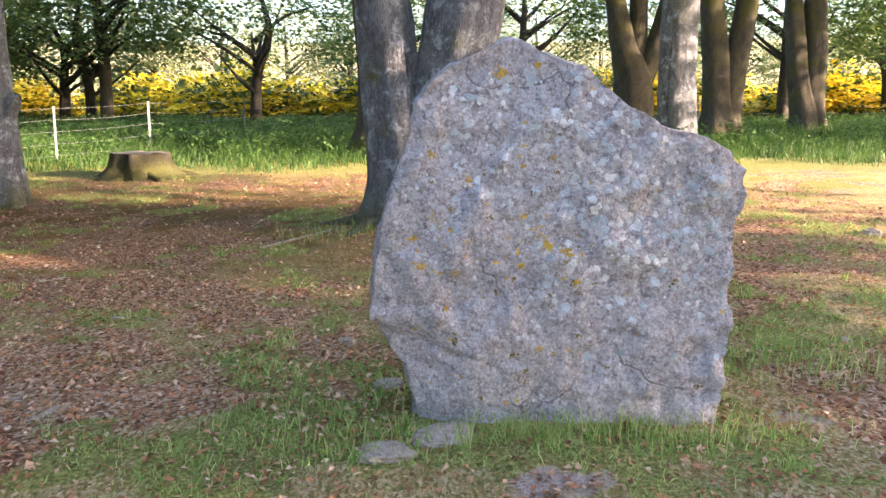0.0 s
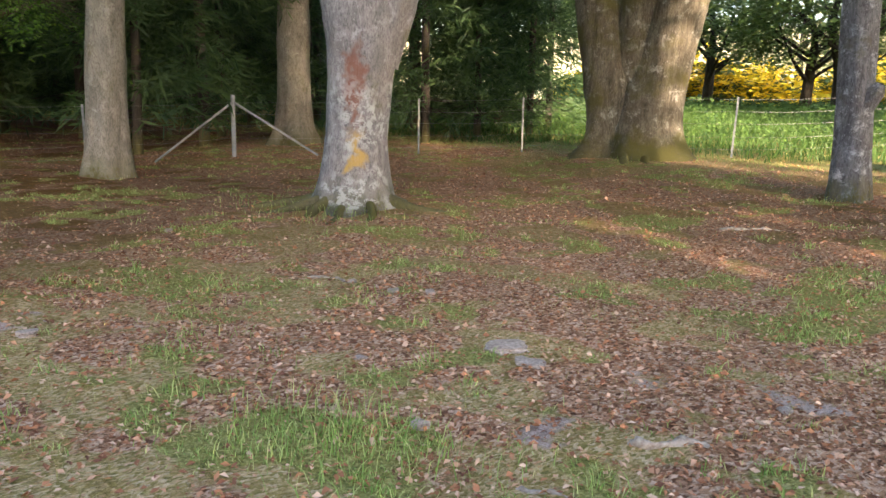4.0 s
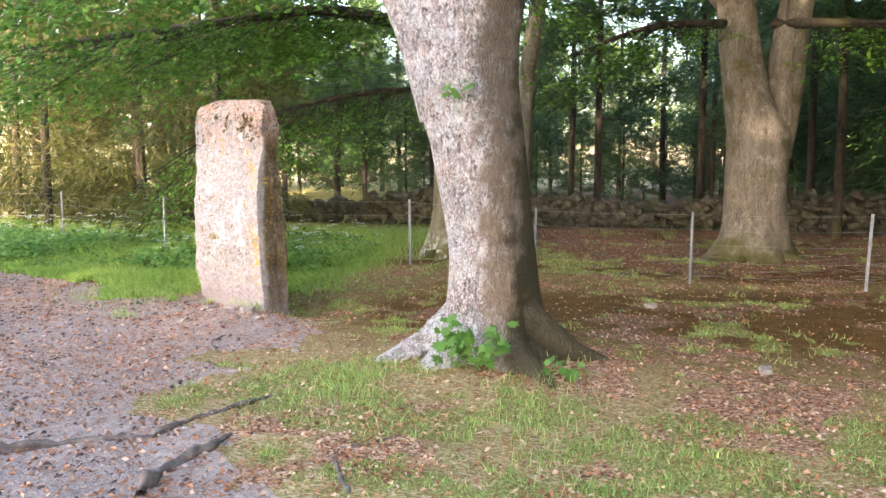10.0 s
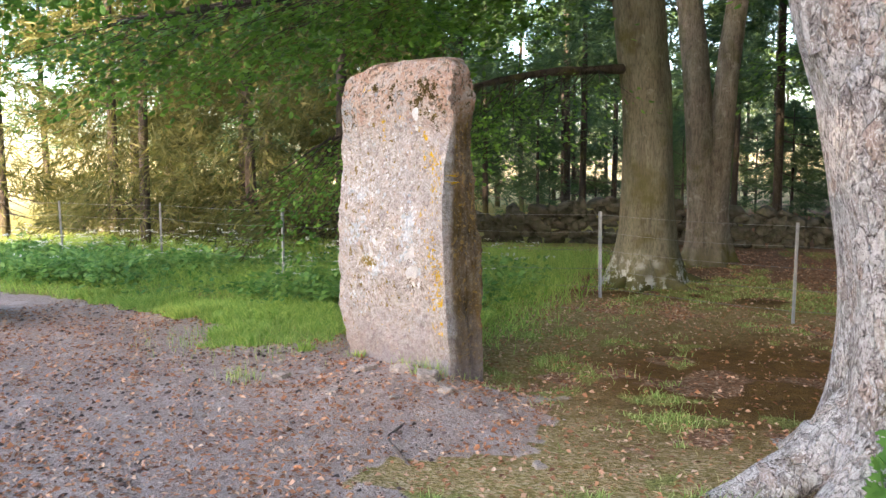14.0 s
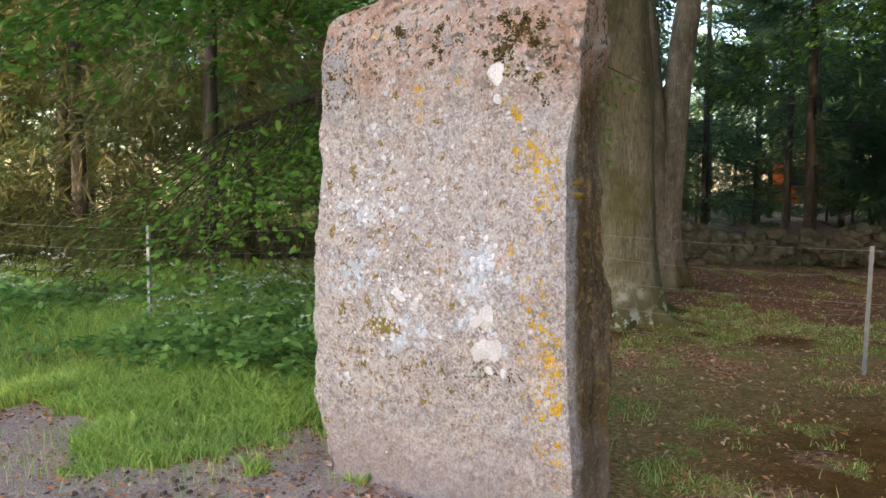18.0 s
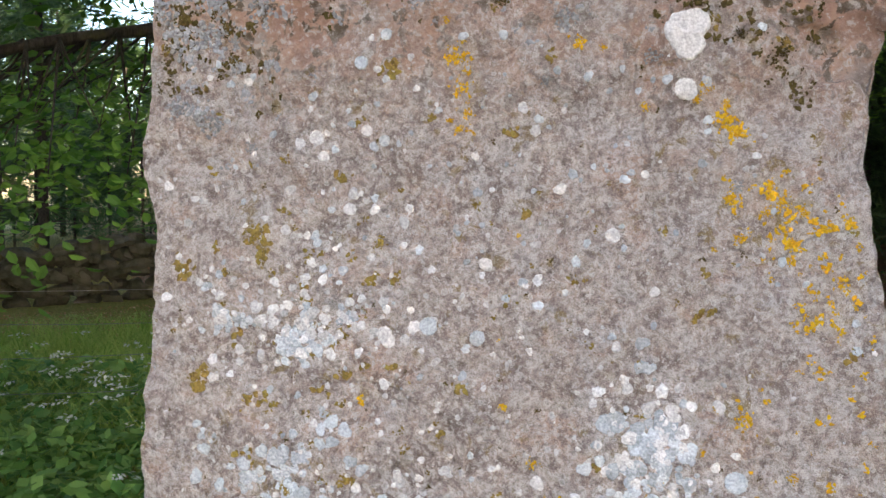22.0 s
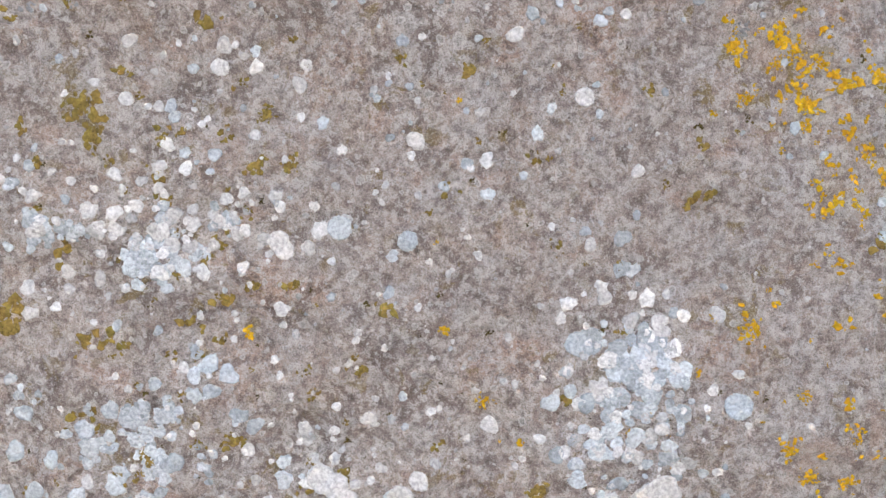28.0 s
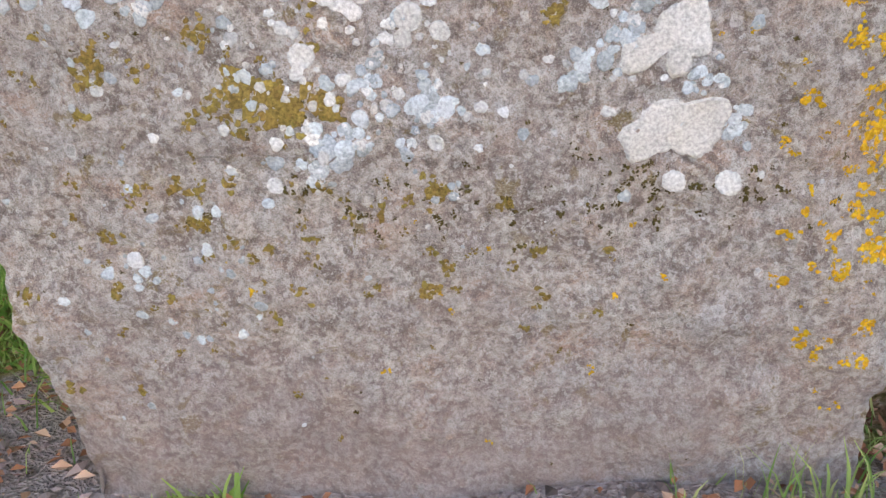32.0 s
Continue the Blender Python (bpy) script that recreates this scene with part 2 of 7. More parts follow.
        sz = maths(nt, "ADD", sx.outputs[2], maths(nt, "MULTIPLY", tnoise(nt, co, 3, 5, 0.7), 0.9))
        red = ramp(nt, tnoise(nt, co, 7, 5, 0.7), [(0.40, (0.40, 0.33, 0.29)), (0.50, (0.43, 0.27, 0.19)), (0.60, (0.33, 0.20, 0.145))])
        red = mixc(nt, ramp(nt, mid, [(0.535, 0.0), (0.57, 0.9)]), red, (0.07, 0.052, 0.026))
        red = mixc(nt, ramp(nt, small, [(0.56, 0.0), (0.60, 0.7)]), red, (0.52, 0.49, 0.46))
        col = mixc(nt, maths(nt, "MULTIPLY", ramp(nt, maths(nt, "MULTIPLY", sz, 0.25), [(0.60, 0.0), (0.66, 0.9)]), ramp(nt, tnoise(nt, co, 4.5, 6, 0.75, 0.5), [(0.40, 0.3), (0.52, 1.0)])), col, red)
        col = mixc(nt, ramp(nt, sz, [(0.55, 0.62), (0.95, 0.0)]), col, mixc(nt, small, (0.20, 0.15, 0.145), (0.34, 0.275, 0.265)))
    put(nt, b.inputs["Base Color"], col)
    relief = mixc(nt, 0.35, mixc(nt, 0.5, mixc(nt, 0.5, grain, small), mid), blot)
    if cut is not None:
        relief = maths(nt, "SUBTRACT", relief, maths(nt, "MULTIPLY", cut, 0.25))
    bump(nt, b, relief, 1.0, 0.04)
    return m


STONE_A = stone_material("lichened_grey_stone", (0.28, 0.235, 0.235), (0.40, 0.35, 0.355), (0.37, 0.305, 0.295), (0.60, 0.575, 0.59), 0.7, 1.3, 0.3, None, 0.6, 0.5, 0.7)
STONE_B = stone_material("pale_grey_stone", (0.215, 0.21, 0.205), (0.315, 0.31, 0.305), (0.35, 0.32, 0.275), (0.44, 0.435, 0.425), 0.6, 0.25, 0.3, None, 0.6, 0.35, 0.5)
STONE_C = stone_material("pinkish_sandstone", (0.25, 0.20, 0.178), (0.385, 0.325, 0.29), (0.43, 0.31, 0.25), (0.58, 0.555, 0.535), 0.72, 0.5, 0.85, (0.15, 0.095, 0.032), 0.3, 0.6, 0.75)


def plain(name, c1, c2, scale=20, rough=0.85, spec=0.25, bumps=0.4, dist=0.01, island=0.0):
    """Two tones mottled by noise, and by piece."""
    m, nt, b = material(name, rough, spec)
    co = coords(nt)
    f = tnoise(nt, co, scale, 5, 0.65)
    col = ramp(nt, f, [(0.35, c1), (0.65, c2)])
    if island:
        g = nt.nodes.new("ShaderNodeNewGeometry").outputs["Random Per Island"]
        hsv = nt.nodes.new("ShaderNodeHueSaturation")
        put(nt, hsv.inputs["Color"], col)
        put(nt, hsv.inputs["Value"], ramp(nt, g, [(0.0, 1 - island), (1.0, 1 + island)]))
        put(nt, hsv.inputs["Hue"], ramp(nt, maths(nt, "FRACT", maths(nt, "MULTIPLY", g, 7.3)), [(0.0, 0.5 - island * 0.05), (1.0, 0.5 + island * 0.05)]))
        col = hsv.outputs[0]
    put(nt, b.inputs["Base Color"], col)
    if bumps:
        bump(nt, b, f, bumps, dist)
    return m


def leaf_material(name, c1, c2, through_share=0.45, rough=0.55, mid=None):
    m, nt, b = material(name, rough, 0.35)
    g = nt.nodes.new("ShaderNodeNewGeometry").outputs["Random Per Island"]
    col = ramp(nt, g, [(0.0, c1), (0.6, mid), (1.0, c2)] if mid else [(0.0, c1), (1.0, c2)])
    put(nt, b.inputs["Base Color"], col)
    tr = node(nt, "ShaderNodeBsdfTranslucent", Color=col)
    mx = node(nt, "ShaderNodeMixShader", Fac=through_share)
    nt.links.new(b.outputs[0], mx.node.inputs[1])
    nt.links.new(tr, mx.node.inputs[2])
    nt.links.new(mx, nt.nodes["Material Output"].inputs[0])
    return m


BEECH_LEAF = leaf_material("beech_leaf", (0.05, 0.14, 0.018), (0.18, 0.34, 0.05), 0.45)
MAPLE_LEAF = leaf_material("maple_leaf", (0.045, 0.14, 0.02), (0.15, 0.30, 0.05), 0.35)
FAR_LEAF = leaf_material("far_leaf", (0.07, 0.13, 0.03), (0.21, 0.28, 0.08))
# far leaf in a paler tone, with the sunlight put into its colour
SUNLIT_FAR_LEAF = leaf_material("sunlit_far_leaf", (0.16, 0.21, 0.08), (0.38, 0.40, 0.20))
SPRUCE = leaf_material("spruce_needle", (0.03, 0.07, 0.026), (0.10, 0.17, 0.055), 0.4)
LARCH = leaf_material("golden_needle", (0.06, 0.085, 0.02), (0.18, 0.165, 0.05), 0.5)
GORSE_FLOWER = leaf_material("gorse_flower", (0.85, 0.60, 0.01), (0.93, 0.75, 0.05), 0.3)
GORSE_GREEN = leaf_material("gorse_green", (0.05, 0.09, 0.02), (0.12, 0.16, 0.04), 0.3)
GRASS = leaf_material("grass_blade", (0.16, 0.30, 0.055), (0.64, 0.64, 0.26), 0.45, mid=(0.36, 0.48, 0.13))
MEADOW_LIGHT = leaf_material("lush_grass", (0.16, 0.33, 0.045), (0.52, 0.62, 0.16), 0.45)
STRAW = leaf_material("dry_grass", (0.19, 0.17, 0.055), (0.58, 0.50, 0.24), 0.3, 0.8, mid=(0.33, 0.29, 0.095))
MEADOW = leaf_material("meadow_leaf", (0.03, 0.08, 0.015), (0.10, 0.18, 0.035), 0.4)
NETTLE = leaf_material("nettle_leaf", (0.08, 0.21, 0.045), (0.28, 0.46, 0.12), 0.45)
WHITE_FLOWER = leaf_material("white_flower", (0.65, 0.68, 0.6), (0.8, 0.8, 0.75), 0.3)
LITTER = leaf_material("fallen_leaf", (0.14, 0.055, 0.030), (0.72, 0.50, 0.35), 0.1, 0.85, (0.50, 0.215, 0.10))


def bark_material(name, c1, c2, patch, patch_share, moss_amt, vertical=0.35, bumps=0.7, flake=0.0, stain=False, foot=0.9, north_moss_shade=0.0, streaks=0.35, pale=None, spots_amt=0.5):
    m, nt, b = material(name, 0.9, 0.2)
    co = coords(nt)
    st = coords(nt, 1, 1, vertical)
    f = tnoise(nt, st, 7, 7, 0.72, 0.6)
    col = ramp(nt, f, [(0.34, c1), (0.60, c2)])
    fine = tnoise(nt, st, 55, 5, 0.75)
    streak = tnoise(nt, coords(nt, 1, 1, 0.10), 6, 6, 0.7, 0.3)
    col = mixc(nt, ramp(nt, fine, [(0.38, 0.6), (0.52, 0.0)]), col, tuple(c * 0.35 for c in c1))
    pz = ramp(nt, tnoise(nt, co, 2.6 if flake else 4.5, 8, 0.78, 0.3), [(1 - patch_share - 0.03, 0.0), (1 - patch_share + 0.05, 0.85)])
    tone = mixc(nt, tnoise(nt, co, 40, 4, 0.7), tuple(c * 0.7 for c in patch), patch)
    col = mixc(nt, pz, col, tone)
    col = mixc(nt, ramp(nt, streak, [(0.58, 0.0), (0.68, streaks)]), col, tuple(c * 0.4 for c in c1))
    col = mixc(nt, ramp(nt, tnoise(nt, co, 22, 6, 0.8), [(0.58, 0.0), (0.64, 0.3 if flake else spots_amt)]), col, patch)
    plates = None
    if flake:
        at = warped(nt, coords(nt, 1, 1, 0.55), 14, 0.10)
        gap = voro(nt, at, 15, "DISTANCE_TO_EDGE")
        sep = nt.nodes.new("ShaderNodeSeparateColor")
        put(nt, sep.inputs[0], voro(nt, at, 15, out=1))
        plates = ramp(nt, gap, [(0.0, 0.0), (0.10, 1.0)])
        col = mixc(nt, maths(nt, "MULTIPLY", ramp(nt, sep.outputs[0], [(0.45, 0.0), (0.55, 0.75)]), ramp(nt, tnoise(nt, co, 3, 4), [(0.42, 0.2), (0.58, 1.0)])), col, (0.55, 0.50, 0.485))
        col = mixc(nt, ramp(nt, sep.outputs[1], [(0.80, 0.0), (0.84, 0.6)]), col, (0.36, 0.26, 0.215))
        col = mixc(nt, maths(nt, "MULTIPLY", ramp(nt, gap, [(0.0, 0.7), (0.045, 0.0)]), ramp(nt, tnoise(nt, co, 9, 4), [(0.42, 0.1), (0.55, flake)])), col, tuple(c * 0.45 for c in c1))
        rag = tnoise(nt, coords(nt, 1, 1, 0.6), 34, 7, 0.75, 1.4)
        col = mixc(nt, ramp(nt, rag, [(0.41, 0.9), (0.46, 0.0)]), col, tuple(c * 0.34 for c in c1))
        col = mixc(nt, ramp(nt, rag, [(0.54, 0.0), (0.57, 0.75)]), col, (0.68, 0.655, 0.645))
        col = mixc(nt, maths(nt, "MULTIPLY", ramp(nt, tnoise(nt, coords(nt, 1, 1, 0.45), 5, 8, 0.8, 0.5), [(0.60, 0.0), (0.64, 0.85)]), ramp(nt, rag, [(0.44, 1.0), (0.56, 0.2)])), col, (0.075, 0.06, 0.03))
    sx = nt.nodes.new("ShaderNodeSeparateXYZ")
    put(nt, sx.inputs[0], warped(nt, co, 5, 0.5))
    if stain:
        across = maths(nt, "ABSOLUTE", maths(nt, "SUBTRACT", maths(nt, "ADD", maths(nt, "MULTIPLY", sx.outputs[0], 0.65), maths(nt, "MULTIPLY", sx.outputs[1], 0.76)), 0.37))
        run = ramp(nt, across, [(0.03, 1.0), (0.11, 0.0)])
        zed = maths(nt, "MULTIPLY", sx.outputs[2], 0.25)
        col = mixc(nt, maths(nt, "MULTIPLY", run, ramp(nt, zed, [(0.33, 0.0), (0.36, 0.75), (0.56, 0.75), (0.62, 0.0)])), col, (0.20, 0.075, 0.04))
        col = mixc(nt, maths(nt, "MULTIPLY", run, ramp(nt, zed, [(0.20, 0.0), (0.22, 0.85), (0.29, 0.85), (0.34, 0.0)])), col, (0.48, 0.30, 0.07))
    mossy = maths(nt, "ADD", ramp(nt, tnoise(nt, co, 1.6, 5, 0.65), [(0.62 - moss_amt * 0.3, 0.0), (0.75 - moss_amt * 0.3, 0.8)]), maths(nt, "MULTIPLY", ramp(nt, sx.outputs[2], [(0.40, foot), (0.80, 0.0)]), ramp(nt, fine, [(0.42, 0.3), (0.55, 1.0)])))
    col = mixc(nt, mossy, col, mixc(nt, fine, (0.06, 0.06, 0.015), (0.13, 0.12, 0.04)))
    if pale:
        lo, hi, amt = pale
        zone = maths(nt, "MULTIPLY", ramp(nt, maths(nt, "MULTIPLY", sx.outputs[2], 0.25), [(lo / 4, 0.0), (lo / 4 + 0.03, 1.0), (hi / 4 - 0.08, 1.0), (hi / 4, 0.0)]), ramp(nt, tnoise(nt, co, 9, 6, 0.75), [(0.50, 0.0), (0.54, amt)]))
        col = mixc(nt, maths(nt, "MULTIPLY", zone, ramp(nt, tnoise(nt, co, 2.2, 2), [(0.42, 0.0), (0.55, 1.0)])), col, (0.56, 0.57, 0.54))
    # +y side browned and darkened: moss, plus the trunk's shaded side painted in
    if north_moss_shade:
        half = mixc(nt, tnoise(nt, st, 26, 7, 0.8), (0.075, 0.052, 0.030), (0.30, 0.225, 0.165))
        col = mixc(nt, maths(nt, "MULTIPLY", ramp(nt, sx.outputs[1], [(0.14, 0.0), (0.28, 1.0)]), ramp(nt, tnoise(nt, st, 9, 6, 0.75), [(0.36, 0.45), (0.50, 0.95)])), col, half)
        col = mixc(nt, ramp(nt, sx.outputs[1], [(0.44, 0.0), (0.54, north_moss_shade)]), col, mixc(nt, fine, (0.03, 0.026, 0.012), (0.10, 0.08, 0.04)))
    put(nt, b.inputs["Base Color"], col)
    relief = mixc(nt, 0.5, mixc(nt, 0.5, f, streak), fine)
    bump(nt, b, mixc(nt, 0.25, relief, plates) if plates else relief, bumps, 0.05)
    return m


BARK_BEECH = bark_material("beech_bark", (0.125, 0.104, 0.080), (0.27, 0.235, 0.19), (0.40, 0.37, 0.325), 0.42, 0.30, 0.22, 0.9, streaks=0.6, spots_amt=0.25)
BARK_GREY = bark_material("grey_lichened_bark", (0.085, 0.083, 0.086), (0.20, 0.197, 0.208), (0.46, 0.475, 0.505), 0.44, 0.18, 0.3, 1.0, streaks=0.8)
BARK_STAIN = bark_material("stained_beech_bark", (0.16, 0.15, 0.15), (0.31, 0.29, 0.28), (0.46, 0.45, 0.45), 0.42, 0.12, stain=True, pale=(0.35, 2.0, 0.5))
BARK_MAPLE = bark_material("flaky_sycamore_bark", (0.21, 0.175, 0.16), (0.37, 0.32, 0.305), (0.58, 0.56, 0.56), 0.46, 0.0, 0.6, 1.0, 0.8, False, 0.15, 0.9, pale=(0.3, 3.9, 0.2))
BARK_FOOT = bark_material("beech_bark_with_pale_foot", (0.115, 0.103, 0.070), (0.24, 0.22, 0.155), (0.34, 0.33, 0.265), 0.38, 0.4, 0.2, pale=(0.05, 0.9, 0.75), spots_amt=0.15)
BARK_SMOOTH = bark_material("smooth_grey_bark", (0.15, 0.137, 0.11), (0.28, 0.26, 0.215), (0.42, 0.405, 0.36), 0.40, 0.15, 0.35, 0.5, spots_amt=0.3)
BARK_CREASED = bark_material("creased_mossy_bark", (0.07, 0.06, 0.042), (0.19, 0.168, 0.125), (0.42, 0.41, 0.36), 0.42, 0.45, 0.22, 1.0, streaks=0.85, spots_amt=0.4)
BARK_BROWN = bark_material("brown_bark", (0.05, 0.042, 0.03), (0.11, 0.09, 0.065), (0.19, 0.18, 0.155), 0.34, 0.4, 0.5)
BARK_DARK = bark_material("dark_bark", (0.035, 0.028, 0.022), (0.085, 0.07, 0.055), (0.12, 0.11, 0.09), 0.3, 0.25, 0.25)
BARK_MOSS = bark_material("mossy_bark", (0.08, 0.075, 0.04), (0.18, 0.16, 0.11), (0.30, 0.29, 0.25), 0.36, 0.35)
STEEL = plain("galvanised_steel", (0.20, 0.21, 0.22), (0.33, 0.34, 0.35), 12, 0.55, 0.5, 0.15, 0.002)
STEEL.node_tree.nodes["Principled BSDF"].inputs["Metallic"].default_value = 0.35
WIRE = plain("dull_wire", (0.17, 0.17, 0.17), (0.30, 0.30, 0.305), 30, 0.6, 0.4, 0)
WALL_STONE = plain("mossy_wall_stone", (0.035, 0.035, 0.018), (0.12, 0.11, 0.085), 4, 0.95, 0.2, 0.8, 0.03)
ROCK = plain("grey_rock", (0.24, 0.185, 0.15), (0.48, 0.395, 0.335), 9, 0.9, 0.25, 0.8, 0.01)
TWIG = plain("dry_twig", (0.20, 0.15, 0.11), (0.42, 0.36, 0.30), 30, 0.9, 0.2, 0.5, 0.004)
ROOT = plain("worn_root", (0.07, 0.05, 0.04), (0.23, 0.18, 0.155), 12, 0.85, 0.3, 0.8, 0.01)
STUMP_TOP = plain("weathered_end_grain", (0.15, 0.13, 0.11), (0.30, 0.27, 0.23), 9, 0.95, 0.2, 0.8, 0.02)
CLOD = plain("dark_clod", (0.06, 0.042, 0.035), (0.17, 0.12, 0.10), 8, 0.95, 0.2, 0, 0.01, 0.3)
PEBBLE = plain("path_grit", (0.24, 0.16, 0.13), (0.52, 0.40, 0.35), 3, 0.9, 0.25, 0, 0.01, 0.35)

# ---- ground ----
PATH_EDGE = [(2, -5.5), (-4, -3.7), (-6.5, -3.3), (-8.5, -3.0), (-9.3, -3.5), (-9.75, -4.3), (-10.3, -5.0), (-11.1, -5.6), (-11.35, -6.3), (-11.9, -6.45), (-12.7, -6.25), (-12.95, -6.9), (-13.4, -6.75), (-13.65, -6.05), (-14.2, -6.0), (-14.8, -6.5),
             (-15.35, -7.2), (-15.85, -8.15), (-15.8, -8.45), (-15.68, -9.0), (-15.55, -9.6), (-16.4, -9.95), (-16.85, -10.6), (-17.2, -11.6), (-17.45, -12.6), (-17.6, -14), (-18, -40), (2, -40)]


def inside(x, y, poly):
    hit = np.zeros(x.shape, bool)
    for (x1, y1), (x2, y2) in zip(poly, poly[1:] + poly[:1]):
        if y1 != y2:
            hit ^= ((y1 > y) != (y2 > y)) & (x < (x2 - x1) * (y - y1) / (y2 - y1) + x1)
    return hit


def bell(x, y, cx, cy, rx, ry=None):
    return np.exp(-((x - cx) / rx) ** 2 - ((y - cy) / (ry or rx)) ** 2)


def height(x, y):
    x, y = np.asarray(x, float), np.asarray(y, float)
    z = 0.05 * 0.5 * ((y - 7.5) + np.sqrt((y - 7.5) ** 2 + 2.0)) - 0.05 * 0.5 * ((y - 24) + np.sqrt((y - 24) ** 2 + 2.0))
    z = z - 0.02 + 0.03 * noise2(x, y, 0.45, 3) + 0.012 * noise2(x, y, 2.3, 9)
    z = z - 0.13 * bell(x, y, -19.8, -1.5, 2.5, 4.0) + 0.14 * bell(x, y, -14.7, -7.2, 0.7) - 0.10 * bell(x, y, -15.35, -6.55, 0.45)
    z = z + 0.06 * bell(x, y, -9.0, 0.75, 1.0) + 0.04 * bell(x, y, 0.6, 3.9, 1.3) + 0.10 * bell(x, y, -13.4, -4.0, 1.3) + 0.12 * bell(x, y, -0.2, 9.7, 1.5) + 0.1 * bell(x, y, -10.2, 6.3, 1.4)
    far = np.hypot(x + 8, y)
    z = z + 0.10 * smooth(55, 110, far) * np.clip(far - 60, 0, 220) * (0.55 + 0.45 * smooth(-0.3, 0.9, y / (far + 1)) - 0.35 * smooth(0.5, 1, -x / (far + 1)))
    return z + smooth(60, 120, far) * 2.0 * noise2(x, y, 0.015, 5)


def cover(x, y):
    """Shares of bare path, leaf litter, green and darkened brown floor at places on the ground."""
    x, y = np.asarray(x, float), np.asarray(y, float)
    wx, wy = x + 0.14 * noise2(x, y, 1.3, 21, 2) + 0.14 * noise2(x, y, 5, 23, 2), y + 0.14 * noise2(x, y, 1.3, 22, 2) + 0.14 * noise2(x, y, 5, 24, 2)
    bare = inside(wx, wy, PATH_EDGE).astype(float)
    dirt = (bell(wx, wy, -8.9, -0.1, 0.8, 0.40) + bell(wx, wy, -8.0, 0.5, 0.5, 0.45) + bell(wx, wy, -7.8, 1.2, 0.4, 0.6) + 0.8 * bell(wx, wy, -8.0, -2.3, 0.35, 0.3) + 0.8 * bell(wx, wy, -7.4, -0.8, 0.4, 0.25) + 0.6 * bell(wx, wy, -4.2, 3.9, 0.6, 0.4) + 0.65 * bell(wx, wy, -4.7, 2.6, 0.5, 0.25)
            + 0.7 * bell(wx, wy, -2.8, 4.2, 0.6, 0.25) + 0.7 * bell(wx, wy, -3.4, 2.5, 0.4, 0.2) + 0.9 * bell(wx, wy, 1.75, 3.8, 0.35, 0.7) + 0.9 * bell(wx, wy, 0.5, 3.1, 0.4, 0.2) + 1.1 * bell(wx, wy, -14.35, -6.75, 0.7, 0.55) + 1.2 * bell(wx, wy, -16.0, -8.45, 0.4, 0.35))
    bare = np.maximum(bare, 0.9 * smooth(0.25, 1.15, dirt + 0.6 * noise2(x, y, 3.5, 31, 3)))
    n1, n2, n3 = noise2(x, y, 0.9, 41, 3), noise2(x, y, 2.4, 42, 3), noise2(x, y, 0.35, 43, 2)
    wood = bell(x, y, -4.5, 4.6, 4.5, 2.8) * 0.55 + bell(x, y, -4.5, 9.5, 5.5, 2.5) * 0.40 + bell(x, y, 4, 9, 4, 3) * 0.35 + bell(x, y, -12, -2.0, 2.2, 1.8) * 0.25 + smooth(-20.0, -21.5, x) * 0.9 + bell(x, y, -13.5, 7.5, 4.5, 4) * 0.55 + bell(x, y, -16, -1.5, 2.5, 4) * 0.05 - bell(x, y, -8.8, -3, 2.6, 1.8) * 0.35 - bell(x, y, -1.4, 2.6, 2.0, 0.9) * 0.1
    litter = smooth(-0.15, 0.40, wood + 0.5 * n1 + 0.8 * n2 + 0.2 * n3 - 0.10) * (1 - bare)
    meadow = smooth(13.2, 15.5, y - 0.10 * (x + 8)) + smooth(-15.2, -15.9, x) * smooth(-6.6, -7.6, y)
    litter = litter * (1 - np.clip(meadow, 0, 1))
    lush = (bell(x, y, -9.3, -3.0, 1.7, 1.0) * 0.55 + bell(x, y, -12.2, -5.0, 1.2, 0.9) * 0.45 + bell(x, y, -8.4, -0.8, 1.3, 0.7) * 0.35 + bell(x, y, 0.2, 3.4, 2.2, 0.4) * 0.35 + bell(x, y, 2.5, 5.6, 0.7, 0.7) * 0.5 + bell(x, y, -21, -5.0, 1.2, 2.8) * 0.6 + bell(x, y, -1.6, 4.6, 0.9, 0.8) * 0.3
            + bell(x, y, -4.2, 5.1, 0.9, 0.4) * 0.25 + bell(x, y, -4.6, 1.9, 0.6, 0.3) * 0.5 - bell(x, y, -4.5, 3.8, 3, 0.9) * 0.25 - bell(x, y, -16, -1.5, 2.5, 4) * 0.3)
    green = smooth(0.10, 0.42, lush + 0.7 * noise2(x, y, 1.1, 45, 3) + 0.7 * noise2(x, y, 3.6, 46, 2) - 0.05) * (1 - bare)
    green = np.maximum(green, np.clip(meadow, 0, 1) * (1 - bare))
    # brown: dark moss and litter zones, with shade of trees and stone painted in
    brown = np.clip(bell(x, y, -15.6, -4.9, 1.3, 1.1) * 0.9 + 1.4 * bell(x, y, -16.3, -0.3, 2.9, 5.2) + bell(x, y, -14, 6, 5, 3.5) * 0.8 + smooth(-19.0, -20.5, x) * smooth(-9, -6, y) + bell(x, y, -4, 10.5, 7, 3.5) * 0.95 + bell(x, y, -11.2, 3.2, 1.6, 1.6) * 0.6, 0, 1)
    return bare, litter, green, brown


LX, LY, LS = -27.0, -21.0, 0.06
lgx, lgy = np.meshgrid(np.arange(LX, 19.0, LS), np.arange(LY, 16.0, LS))
COVER_GRID = [c.astype(np.float32) for c in cover(lgx, lgy)]
HEIGHT_GRID = height(lgx, lgy)


